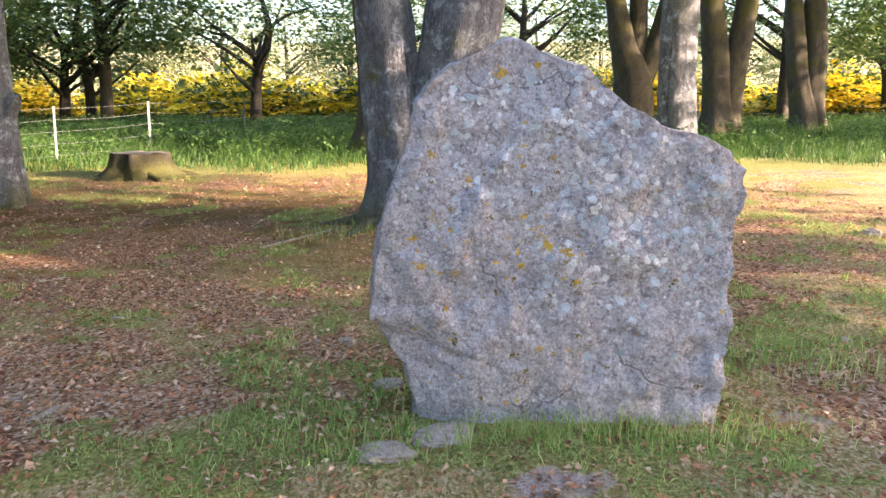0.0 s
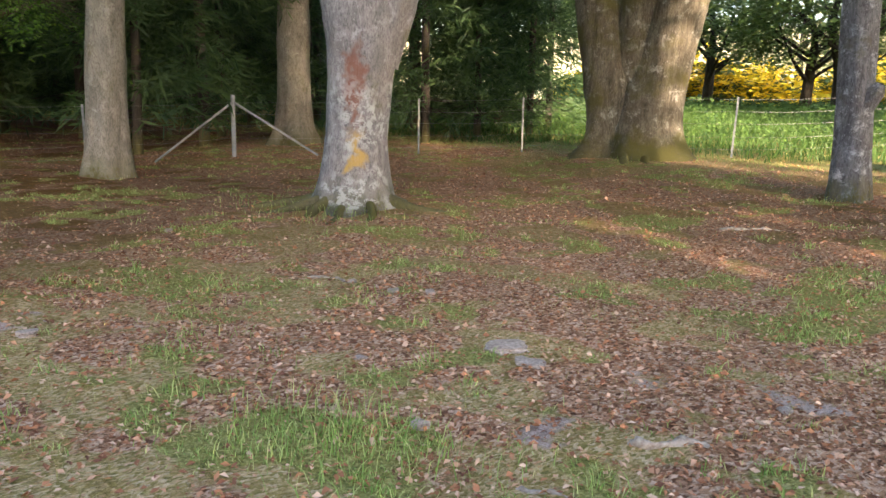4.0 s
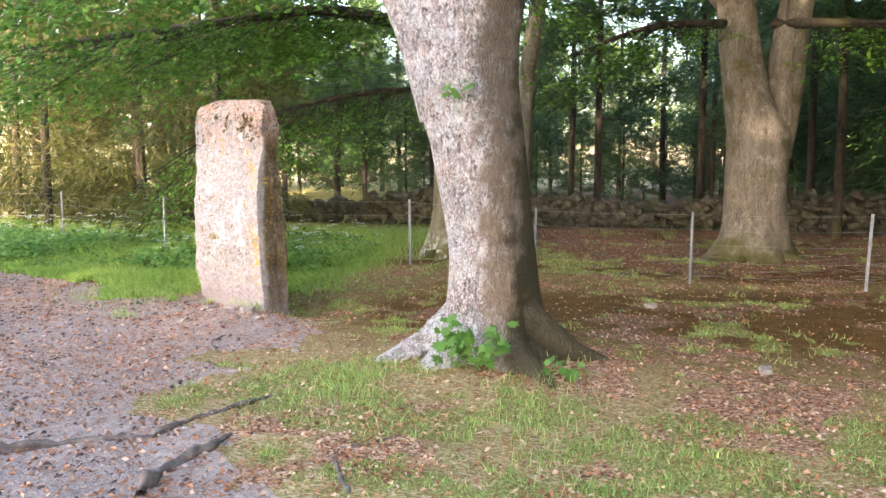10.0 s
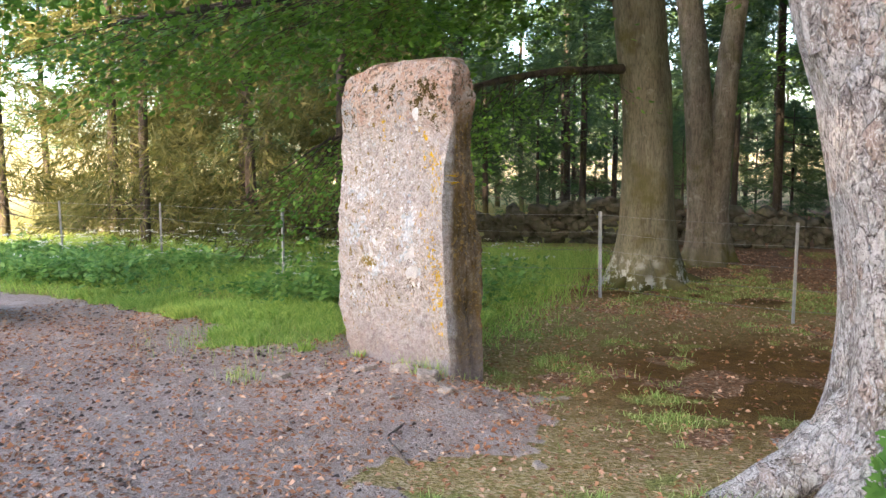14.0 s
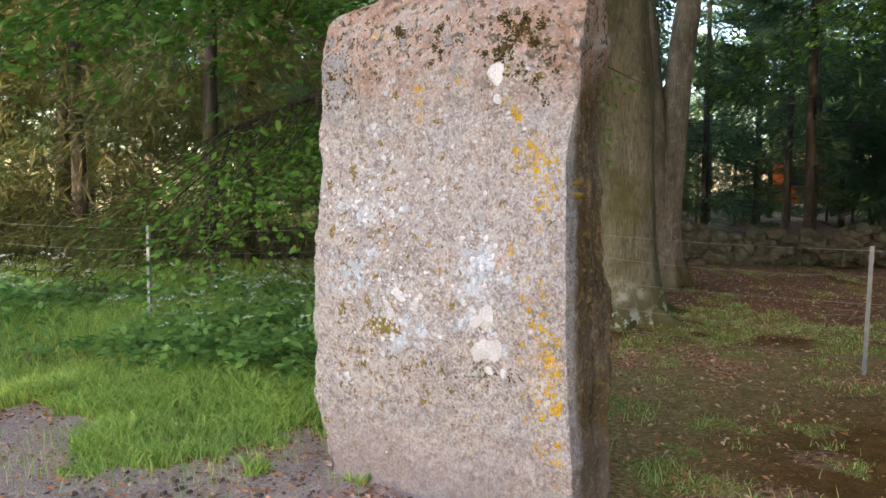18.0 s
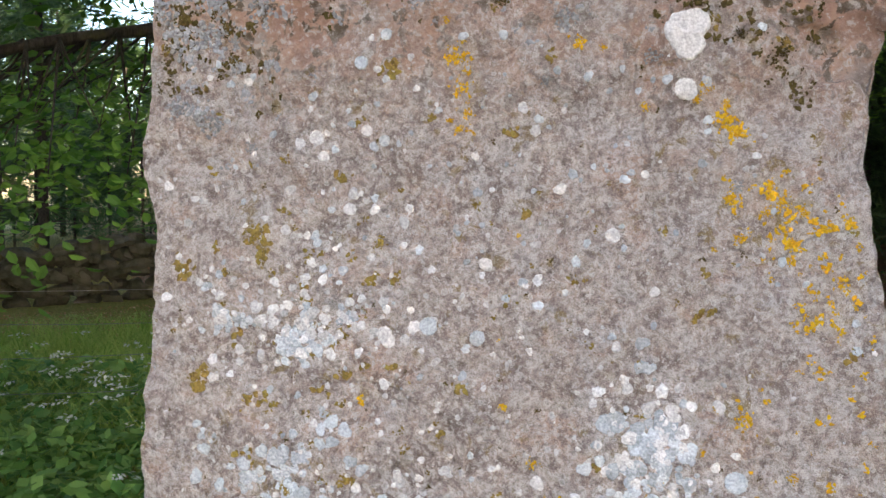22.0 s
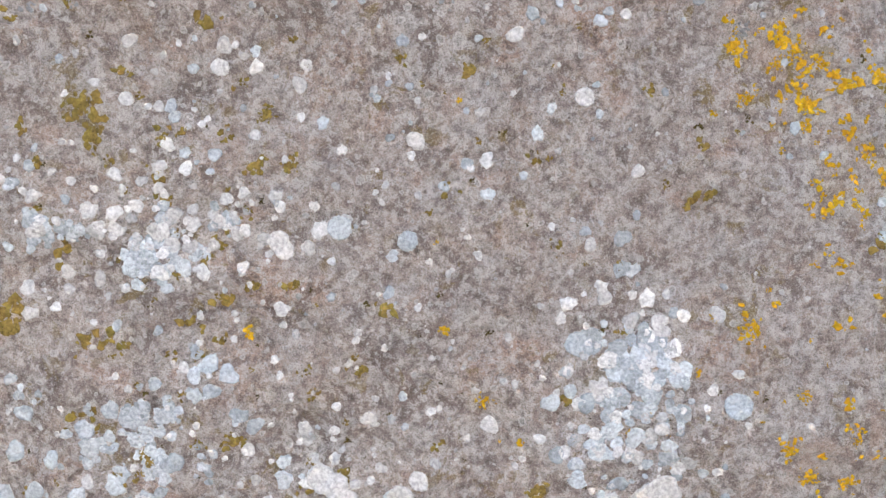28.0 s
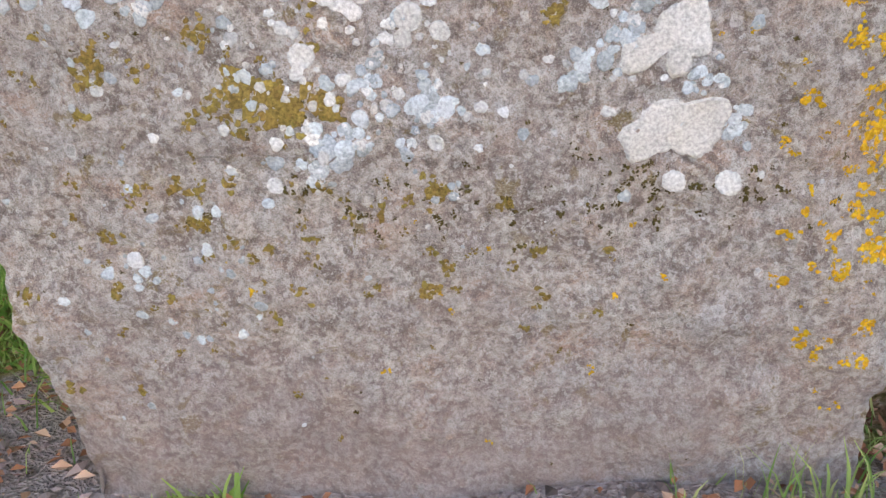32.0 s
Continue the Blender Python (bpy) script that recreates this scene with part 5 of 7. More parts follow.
tree((5.15, 18.6), [[(0, 0, 0, 0.44), (0, 0, 1, 0.41), (0, 0, 2.5, 0.40), (0.1, 0, 6, 0.34)]], BARK_GREY, "straight grey beech trunk with pale lichen", seed=23, crown=(0, 0, 7.5, 4.5, 3, 380, 0.2), flare=0.4)
tree((4.9, 21.8), [[(0, 0, 0, 0.55), (0, 0, 1.6, 0.5), (-0.25, 0, 2.4, 0.35), (-0.5, 0, 3.6, 0.27), (-0.8, 0, 6, 0.2)], [(0.1, 0, 1.6, 0.34), (0.45, 0, 2.3, 0.27), (0.8, 0, 3.4, 0.25), (1.3, 0, 5.5, 0.18)], [(0, 0.1, 1.7, 0.3), (0.1, 0.1, 3.0, 0.24), (0.1, 0.1, 5, 0.2)]],
     BARK_BROWN, "many-stemmed beech with sunlit limbs", seed=29, crown=(0, 0, 7.5, 4.5, 3, 380, 0.2))
tree((7.4, 22.6), [[(0, 0, 0, 0.55), (0, 0, 0.8, 0.42), (-0.1, 0, 2, 0.36), (-0.25, 0, 3.2, 0.32), (-0.6, 0, 6, 0.25)], [(0.2, 0, 0.0, 0.4), (0.28, 0, 1.2, 0.34), (0.45, 0, 2.5, 0.32), (0.8, 0, 5, 0.25)]], BARK_BROWN, "twin-stemmed brown beech with spreading roots", seed=31, crown=(0, 0, 7.2, 4.5, 3, 380, 0.2), flare=0.8)
tree((10.4, 24.2), [[(0.05, 0, 0, 0.52), (0, 0, 0.7, 0.38), (-0.25, 0, 1.9, 0.3), (-0.45, 0, 3.4, 0.26), (-0.8, 0, 6, 0.2)], [(0.25, 0, 0.0, 0.42), (0.22, 0, 1.0, 0.34), (0.2, 0, 2.4, 0.33), (0.1, 0, 4, 0.3), (0.1, 0, 6, 0.22)]], BARK_BROWN, "leaning twin-stemmed beech at the wood's edge", seed=37, crown=(0, 0, 6.8, 4.5, 3, 380, 0.2), flare=0.7)
# the beech with the rusty stain
stained = tree((-10.25, 6.35), [[(0, 0, 0, 0.50), (0, 0, 0.45, 0.43), (0.02, 0.02, 1.0, 0.39), (0.05, 0.05, 1.7, 0.40), (0.05, 0.08, 2.4, 0.46), (-0.15, -0.05, 3.4, 0.40), (-0.5, -0.3, 6, 0.28)],
                                [(0.15, 0.15, 1.9, 0.30), (0.30, 0.34, 2.6, 0.30), (0.55, 0.65, 3.8, 0.26), (0.9, 1.0, 6, 0.18)]],
               BARK_STAIN, "grey beech with a rusty and yellow stain down its trunk", seed=41, crown=(0, 1, 7.2, 5.0, 3, 900, 0.27), flare=1.1, flare_h=0.2)
tree((-18.3, 11.4), [[(0, 0, 0, 0.46), (0, 0, 1, 0.38), (0.02, 0, 2.5, 0.36), (0, 0, 6, 0.28)]], BARK_SMOOTH, "straight beech at the fence corner", seed=43, crown=(0, 0, 7.5, 4.0, 3, 500, 0.28), flare=0.7)
tree((-15.8, 5.8), [[(0, 0, 0, 0.38), (0, 0, 0.6, 0.335), (0.0, 0.02, 1.6, 0.32), (0.0, 0.08, 3.0, 0.30), (0, 0.2, 6, 0.24)]], BARK_SMOOTH, "smooth straight beech trunk with mossy foot", seed=47, crown=(0, 0, 7.5, 5.0, 3, 800, 0.28), flare=0.35)
# beyond the fence
tM = tree((-22.4, -0.5), [[(0, 0, 0, 0.62), (0, 0, 0.7, 0.55), (0, 0.0, 1.6, 0.54), (0, 0.0, 2.3, 0.56), (0, -0.25, 3.2, 0.42), (0, -0.5, 5, 0.32)], [(0, 0.22, 2.0, 0.34), (0, 0.42, 3.2, 0.34), (0, 0.65, 5.5, 0.25)]], BARK_BEECH, "big forked beech beyond the wire fence", seed=53, crown=(0, 0, 7.2, 5.2, 3, 900, 0.27), flare=0.85)
tree((-23.7, -5.25), [[(0, 0, 0, 0.32), (0, 0, 0.8, 0.27), (0, -0.08, 2, 0.24), (0, -0.25, 4, 0.21), (0, -0.5, 6, 0.18)], [(0, 0.16, 0.2, 0.24), (0, 0.2, 1.5, 0.20), (0, 0.38, 4, 0.18), (0, 0.7, 6, 0.15)]], BARK_BEECH, "slender twin beech beyond the fence", seed=59, crown=(0, 0, 7.2, 4.6, 3, 700, 0.27), flare=0.7)
tL = tree((-21.2, -5.97), [[(0, 0, 0, 0.48), (0, 0, 0.6, 0.41), (0, -0.02, 1.5, 0.37), (0, -0.05, 2.6, 0.35), (0, -0.2, 4.2, 0.36), (0, -0.4, 6, 0.28)]], BARK_FOOT, "tall beech beyond the fence with pale lichen at its foot", seed=61, crown=(0, 0, 7.8, 5.4, 3, 900, 0.27), flare=0.65)
tY = tree((-22.4, 4.25), [[(0, 0, 0, 0.5), (0, 0, 0.8, 0.44), (0, -0.05, 1.6, 0.42), (0, -0.35, 2.4, 0.30), (0, -0.75, 3.8, 0.25), (0, -1, 6, 0.2)], [(0, 0.1, 1.3, 0.33), (0, 0.3, 2.3, 0.3), (0, 0.55, 4, 0.24), (0, 0.7, 6, 0.2)]], BARK_MOSS, "forked mossy beech in deep shade", seed=67, crown=(0, 0, 7.0, 5.2, 3, 900, 0.27), flare=0.5,
          limbs=[[(0, 0.3, 2.0, 0.14), (0.3, 1.2, 2.5, 0.1), (0.5, 2.4, 3.1, 0.07), (0.6, 4, 3.5, 0.03)]])

# low limbs that hang into view
leafy_limb(tL, [(-21.25, -6.1, 4.0), (-20.2, -8.0, 4.35), (-19.2, -10.2, 4.0), (-18.2, -12.6, 3.6)], [0.14, 0.10, 0.07, 0.02], BARK_DARK, BEECH_LEAF, 330, 18, 1.0, 0.13, 1.0, 1, 1.4)
leafy_limb(tL, [(-21.25, -6.15, 4.7), (-18.5, -8.0, 5.0), (-16.6, -10.5, 4.6), (-15.3, -13.0, 3.9)], [0.13, 0.10, 0.06, 0.02], BARK_DARK, BEECH_LEAF, 360, 18, 1.0, 0.13, 0.8, 2, 1.6)
leafy_limb(tL, [(-21.25, -6.0, 3.05), (-20.1, -7.4, 2.9), (-19.3, -8.8, 2.5), (-18.6, -10.0, 1.9)], [0.08, 0.05, 0.03, 0.01], BARK_DARK, BEECH_LEAF, 230, 18, 0.8, 0.085, 0.9, 3, 1.0)
leafy_limb(tL, [(-21.25, -6.1, 4.6), (-19.6, -5.0, 4.6), (-18.6, -4.2, 4.2)], [0.10, 0.06, 0.02], BARK_DARK, BEECH_LEAF, 80, 16, 0.9, 0.10, 0.4, 4, 1.0)
leafy_limb(tY, [(-22.4, 4.0, 3.6), (-20.6, 2.8, 3.5), (-19.2, 2.0, 3.0)], [0.10, 0.06, 0.02], BARK_MOSS, BEECH_LEAF, 110, 16, 0.9, 0.10, 0.6, 5, 1.2)
leafy_limb(tY, [(-22.2, 4.6, 3.6), (-20.4, 5.4, 3.6), (-18.8, 6.0, 3.1)], [0.10, 0.06, 0.02], BARK_MOSS, BEECH_LEAF, 110, 16, 0.9, 0.10, 0.6, 6, 1.2)
leafy_limb(tY, [(-22.4, 4.0, 1.5), (-21.3, 3.0, 1.15), (-20.2, 2.3, 0.75)], [0.05, 0.03, 0.01], BARK_MOSS, SPRUCE, 60, 22, 0.6, 0.07, 0.3, 9, 0.7)
leafy_limb(tM, [(-22.4, -0.3, 4.2), (-21.0, 1.4, 3.9), (-20.0, 2.6, 3.3)], [0.10, 0.06, 0.02], BARK_DARK, BEECH_LEAF, 110, 16, 0.9, 0.10, 0.5, 7, 1.0)
leafy_limb(tM, [(-22.4, -0.8, 4.2), (-21.6, -2.4, 4.1), (-21.2, -3.8, 3.6)], [0.10, 0.06, 0.02], BARK_DARK, BEECH_LEAF, 90, 16, 0.9, 0.10, 0.5, 8, 1.0)


# ---- stump ----
stump = thing("tree_stump", "sawn tree stump with splayed roots in the sun", "stump", at=(-5.35, 14.75, float(height(-5.35, 14.75)) - 0.05))
v, f = trunk_piece([(0, 0, 0), (0, 0, 0.2), (0, 0, 0.38), (0, 0, 0.46)], [0.58, 0.52, 0.50, 0.47], 0.5, 7, 48, 16, 71, 0.10, 0.14)
part("bark", mesh("bark", v, f, BARK_DARK), stump)
ring = v.reshape(16, 48, 3)[-1]
cap = np.concatenate([(ring - ring.mean(0)) * k + ring.mean(0) + np.array([0, 0, 0.015 * (1 - k)]) for k in (1.0, 0.7, 0.4, 0.1)])
part("cut_top", mesh("cut_top", cap + np.array([0, 0, 0.02]) * fbm(cap, 5, 2, 2)[:, None], grid_faces(4, 48), STUMP_TOP), stump, "weathered grey sawn top")


# ---- wire fence ----
FENCE = [(-21.6, -19.0), (-21.1, -16.4), (-20.9, -14.1), (-19.6, -11.0), (-20.1, -8.95), (-19.75, -6.45), (-18.75, -4.2), (-19.3, -1.85), (-18.9, 0.57), (-18.5, 2.35), (-17.9, 4.3), (-17.4, 6.1), (-17.1, 9.0),
         (-14.5, 11.7), (-13.0, 13.2), (-11.2, 14.5), (-9.3, 14.9), (-7.8, 16.8), (-6.7, 19.2), (-5.1, 21.7), (-2.0, 24.3), (1.2, 25.8), (4.6, 26.8), (8.3, 27.4), (12.0, 27.8), (16.0, 28.0)]
fence = thing("wire_fence", "wire fence on pale galvanised steel posts", "fence", at=(-19, -2, 0))
fo = Vector((-19, -2, 0))
frng = np.random.default_rng(4)


def angle_post(h, w=0.036):
    bm = bmesh.new()
    for (x0, x1, y0, y1) in ((-w / 2, w / 2, -0.004, 0.004), (-0.004, 0.004, 0.0042, w)):
        r = bmesh.ops.create_cube(bm, size=1)
        bmesh.ops.scale(bm, vec=(x1 - x0, y1 - y0, h), verts=r["verts"])
        bmesh.ops.translate(bm, vec=((x0 + x1) / 2, (y0 + y1) / 2, h / 2), verts=r["verts"])
    me = bpy.data.meshes.new("post")
    bm.to_mesh(me)
    bm.free()
    me.materials.append(STEEL)
    return me


post_mesh = angle_post(1.42)
tops = []
for i, (x, y) in enumerate(FENCE):
    z = float(height(x, y))
    a, c = frng.normal(0, 0.9), frng.normal(0, 0.9)
    if i == 12:
        v, f = tube([(x - fo.x, y - fo.y, z - 0.3), (x - fo.x, y - fo.y, z + 1.25)], [0.045, 0.042], 12, 4)
        part("corner_post", mesh("corner_post", v, f, STEEL), fence)
        for e in ((-17.35, 7.4), (-15.9, 10.2)):
            v, f = tube([(x - fo.x, y - fo.y, z + 1.1), (e[0] - fo.x, e[1] - fo.y, float(height(*e)) + 0.02)], [0.024, 0.024], 8, 3)
            part("brace", mesh("brace", v, f, STEEL), fence, "sloping steel brace")
    else:
        part("post", post_mesh, fence, "", pose(x - fo.x, y - fo.y, z - 0.30, a, c, frng.uniform(0, 360)))
    tops.append(np.array([x - fo.x, y - fo.y, z]))
for k, hgt in enumerate((0.14, 0.38, 0.62, 0.86, 1.08)):
    pts = []
    for p, q in zip(tops, tops[1:]):
        for s in np.linspace(0, 1, 4, endpoint=False):
            pts.append(p * (1 - s) + q * s + np.array([0, 0, hgt - 0.02 * math.sin(s * math.pi) * (1 + k % 2)]))
    v, f = tube(pts, [0.002] * len(pts), 5)
    part("wire", mesh("wire", v, f, WIRE), fence, "thin dull fence wire")

# ---- drystone wall beyond the fence ----
def rock_mesh(name, seed, mat, dims=(1, 1, 1), n=10, lumpy=0.22):
    th, ph = np.meshgrid(np.linspace(0.0, math.pi, n), np.arange(n + 2) * 2 * math.pi / (n + 2), indexing="ij")
    q = np.stack([np.sin(th) * np.cos(ph), np.sin(th) * np.sin(ph), np.cos(th)], -1).reshape(-1, 3)
    box = q / np.abs(q).max(1)[:, None]
    p = q * 0.45 + box * 0.55
    p = p * (1 + lumpy * fbm(q + seed * 3.1, 1.4, 2, seed))[:, None]
    return mesh(name, p * np.array(dims) * 0.5, grid_faces(n, n + 2), mat, False)


wall_stones = [rock_mesh("wall_stone", k, WALL_STONE, (0.25 + 0.05 * (k % 3), 0.34, 0.19 + 0.05 * (k % 2)), 6, 0.38) for k in range(7)]
dyke = thing("drystone_wall", "low mossy drystone wall at the wood's edge", "wall", at=(-27, -6, 0))
wr = np.random.default_rng(15)
count = 0
spill = []
for course in range(6):
    s = 0.0
    while s < 26:
        w = wr.uniform(0.18, 0.44)
        y = 4 - s
        x = -27.2 + 0.25 * math.sin(y * 0.3)
        zc = float(height(x, y)) + 0.07 + course * (0.135 + 0.03 * math.sin(y * 0.7)) + wr.normal(0, 0.03)
        if not (course == 5 and wr.random() < 0.45):
            m = pose(x + 27 + wr.uniform(-0.04, 0.04), y + 6, zc, wr.normal(0, 16), wr.normal(0, 14), 90 + wr.normal(0, 20)) @ Matrix.Diagonal((w / 0.3, 1, wr.uniform(0.9, 1.15), 1))
            if count < 300 and y > -13 and course > 0:
                part("stone", wall_stones[count % 7], dyke, "", m)
                count += 1
            else:
                src = wall_stones[count % 7]
                co2 = np.array([vv.co[:] for vv in src.vertices])
                co2 = np.column_stack([co2, np.ones(len(co2))]) @ np.array(m).T
                spill.append((co2[:, :3], grid_faces(6, 8)))
        s += w * 0.93
tagged(part("wall_rubble", mesh("wall_rubble", *joined(spill), WALL_STONE, False), dyke), kind="stuff")


# ---- conifer wood beyond the fence ----
def conifer_meshes(seed, h, bare, reach, needle, branches=46, per=22, card=0.30, hang=0.5):
    g = np.random.default_rng(seed)
    tv, tf = tube([(0, 0, -0.2), (g.normal(0, 0.05), g.normal(0, 0.05), h * 0.5), (0, 0, h)], [0.115, 0.085, 0.02], 9, 12, 0.1, seed)
    dead = []
    for i in range(18):
        z = g.uniform(0.6, max(bare, 1.2))
        a = g.uniform(0, 6.28)
        L = g.uniform(0.4, 1.3)
        dead.append(tube([(0, 0, z), (math.cos(a) * L, math.sin(a) * L, z - g.uniform(0, 0.4))], [0.014, 0.004], 4))
    pieces = []
    z = np.sort(g.uniform(bare, h, branches))
    a = g.uniform(0, 6.28, branches)
    L = reach * (1 - (z - bare) / (h - bare + 0.1)) ** 0.7 * g.uniform(0.6, 1.1, branches) + 0.2
    t = np.sqrt(g.uniform(0.03, 1, (branches, per)))
    side = g.normal(0, 0.16, (branches, per)) * L[:, None] * t
    ca, sa = np.cos(a)[:, None], np.sin(a)[:, None]
    px = ca * t * L[:, None] - sa * side
    py = sa * t * L[:, None] + ca * side
    pz = z[:, None] - hang * 0.55 * t ** 1.5 * L[:, None] + 0.15 * t * L[:, None] + g.normal(0, 0.05, (branches, per))
    p = np.stack([px, py, pz], -1).reshape(-1, 3)
    dv = np.stack([ca + 0 * t - sa * g.normal(0, 0.7, t.shape), sa + 0 * t + ca * g.normal(0, 0.7, t.shape), -hang * g.uniform(0.1, 1.3, t.shape)], -1).reshape(-1, 3)
    dv /= np.linalg.norm(dv, axis=1)[:, None]
    wv = np.cross(dv, g.normal(size=dv.shape))
    wv /= np.linalg.norm(wv, axis=1)[:, None]
    c = card * g.uniform(0.5, 1.3, (len(p), 1))
    out = []
    for k in range(3):
        tw = dv + 0.55 * g.normal(size=dv.shape)
        tw /= np.linalg.norm(tw, axis=1)[:, None]
        q = p + 0.25 * c * g.normal(size=dv.shape)
        out.append(np.stack([q - wv * c * 0.03, q + tw * c * 0.5 - wv * c * 0.06, q + tw * c, q + tw * c * 0.5 + wv * c * 0.06], 1).reshape(-1, 3))
    V = np.vstack(out)
    F = np.arange(len(V)).reshape(-1, 4)
    return mesh("trunk", tv, tf, BARK_DARK), mesh("dead_branches", *joined(dead), BARK_DARK), mesh("foliage", V, F, needle, False)


spruces = [conifer_meshes(101 + k, h, bare, reach, SPRUCE, 60 if k < 3 else 85, 34, 0.36) for k, (h, bare, reach) in enumerate(((9.5, 3.0, 1.9), (10.5, 2.2, 2.1), (9.0, 3.8, 1.7), (8.0, 0.5, 2.1), (9.0, 0.9, 2.2)))]
larches = [conifer_meshes(111 + k, h, bare, reach, LARCH, 110, 44, 0.26, 1.1) for k, (h, bare, reach) in enumerate(((9.0, 0.9, 2.3), (8.0, 0.6, 2.0)))]


def conifer(kind, x, y, turn, sc, name, label):
    root = thing(name, label, "conifer", "conifer wood", at=(x, y, float(height(x, y))))
    for nm, me in zip(("trunk", "dead_wood", "foliage"), kind):
        ob = part(nm, me, root, "", pose(0, 0, 0, 0, 0, turn) @ Matrix.Diagonal((sc, sc, sc, 1)))
        if nm != "trunk":
            ob["kind"] = "stuff"
    return root


cr = np.random.default_rng(33)
spots_used = []
for i in range(2200):
    x, y = cr.uniform(-52, -17.5), cr.uniform(-28, 26)
    edge_x = -28.4 if y < 1 else (-24.5 if y < 8 else -19.2 - 0.25 * (y - 9))
    if x > edge_x or len(spots_used) > 185:
        continue
    if y > 14 and x > -26 - (y - 14) * 1.0 + 5:
        continue
    deep = y > 4 or x < -46
    if any((x - a) ** 2 + (y - b2) ** 2 < (2.6 if y > 4 else 7.0) for a, b2 in spots_used):
        continue
    if y + 7 < 0.46 * (-11.4 - x) and y > -16 and ((x < -42 and i % 4) or i % 6 == 0):
        continue  # thin wood, with the sky between the stems
    spots_used.append((x, y))
    k = int(cr.integers(3, 5)) if (deep and i % 4) or (x < -35 and i % 5 > 1) else int(cr.integers(0, 3))
    conifer(spruces[k], x, y, cr.uniform(0, 360), cr.uniform(0.85, 1.2), "spruce_tree", "dark slender spruce in the plantation")
for x, y, k, sc in ((-22.6, -11.5, 0, 1.0), (-23.4, -13.8, 1, 1.1), (-22.9, -16.0, 0, 0.95), (-24.6, -18.2, 1, 1.15), (-25.6, -15.4, 0, 1.1), (-25.2, -11.8, 1, 1.0), (-27.0, -19.5, 0, 1.2), (-24.2, -21.0, 0, 1.1)):
    conifer(larches[k], x, y, cr.uniform(0, 360), sc, "larch_tree", "golden-green larch with drooping sprays behind the fence")
for i in range(30):
    conifer(spruces[3 + i % 2], cr.uniform(-44, -33), -11 + i * 0.8, cr.uniform(0, 360), cr.uniform(0.30, 0.46), "spruce_sapling", "low bushy young spruce under the plantation")
for x, y in ((-16.2, 13.6), (-17.8, 14.8), (-15.9, 15.1), (-17.1, 17.3), (-18.6, 19.4), (-19.6, 16.4), (-20.8, 20.4), (-15.0, 16.0), (-15.6, 17.6)):
    conifer(spruces[3], x, y, cr.uniform(0, 360), cr.uniform(0.8, 1.05), "spruce_tree", "bushy young spruce at the meadow edge")


# ---- broadleaves of the meadow edge and far wood ----
def far_tree_meshes(seed, h, lowcrown, rx, leaf=FAR_LEAF):
    g = np.random.default_rng(seed)
    wood = [tube([(0, 0, -0.3), (0.1, 0, h * 0.25), (g.normal(0, 0.3), 0, h * 0.5), (g.normal(0, 0.5), 0, h * 0.85)], [0.26, 0.2, 0.13, 0.03], 9, 14, 0.15, seed)]
    for i in range(9):
        a, z = g.uniform(0, 6.28), g.uniform(h * 0.16, h * 0.5)
        L = rx * g.uniform(0.5, 0.95)
        wood.append(tube([(0.05, 0, z), (math.cos(a) * L * 0.5, math.sin(a) * L * 0.5, z + L * 0.35), (math.cos(a) * L, math.sin(a) * L, z + L * g.uniform(0.5, 1.0))], [0.10, 0.06, 0.015], 6, 9, 0.2, seed + i))
    v, f = crown_sprays(g, (0, 0, lowcrown + (h - lowcrown) * 0.35), rx, (h - lowcrown) * 0.65, 560, 16, 0.20, 1.2, 0.45)
    return mesh("trunk", *joined(wood), BARK_DARK), mesh("crown", v, f, leaf, False)


far_kinds = [far_tree_meshes(201, 7.5, 2.4, 3.2), far_tree_meshes(203, 8.5, 2.8, 3.6), far_tree_meshes(207, 6.5, 1.8, 3.0), far_tree_meshes(209, 7.5, 1.0, 3.4, SUNLIT_FAR_LEAF)]


def far_tree(x, y, k, sc, turn, label="dark-stemmed tree with airy green crown at the meadow"):
    root = thing("meadow_tree", label, "tree", "meadow trees", at=(x, y, float(height(x, y))))
    for nm, me in zip(("trunk", "crown"), far_kinds[k]):
        part(nm, me, root, "", pose(0, 0, 0, 0, 0, turn) @ Matrix.Diagonal((sc, sc, sc, 1)))


for x, y, k, sc, turn in ((-6.9, 31, 0, 1.0, 20), (-11.9, 29.7, 1, 1.0, 70), (-12.6, 30.2, 0, 0.9, 160), (-14.2, 31.5, 2, 0.9, 40), (-18.5, 26.5, 1, 0.9, 200), (-20.4, 32.4, 0, 0.95, 300), (-19.0, 33.4, 2, 1.0, 90), (-24, 36, 1, 1.0, 10), (-1.5, 36, 2, 1.1, 50), (3.5, 38, 1, 1.1, 120), (9, 37, 0, 1.1, 210),
                           (14.5, 36, 1, 1.1, 260), (18, 31, 2, 1.1, 15), (20, 38, 0, 1.1, 95)):
    far_tree(x, y, k, sc, turn)
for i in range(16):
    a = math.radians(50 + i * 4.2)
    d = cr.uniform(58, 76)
    far_tree(d * math.cos(a), d * math.sin(a), 3, cr.uniform(0.9, 1.35), cr.uniform(0, 360), "distant green tree beyond the gorse, leaves painted sunlit-pale")
for i in range(16):
    far_tree(cr.uniform(-75, -56), -26 + i * 3.6, i % 3, cr.uniform(0.9, 1.3), cr.uniform(0, 360), "distant tree beyond the plantation")
# unseen trees added on the sunward side, to cast shade over the stones
for i in range(13):
    far_tree(23 + 3.0 * (i % 2) + cr.uniform(-1, 1), -27.5 + i * 2.1, i % 3, cr.uniform(2.0, 2.5), cr.uniform(0, 360), "unseen leafy tree added on the sunward side for shade")


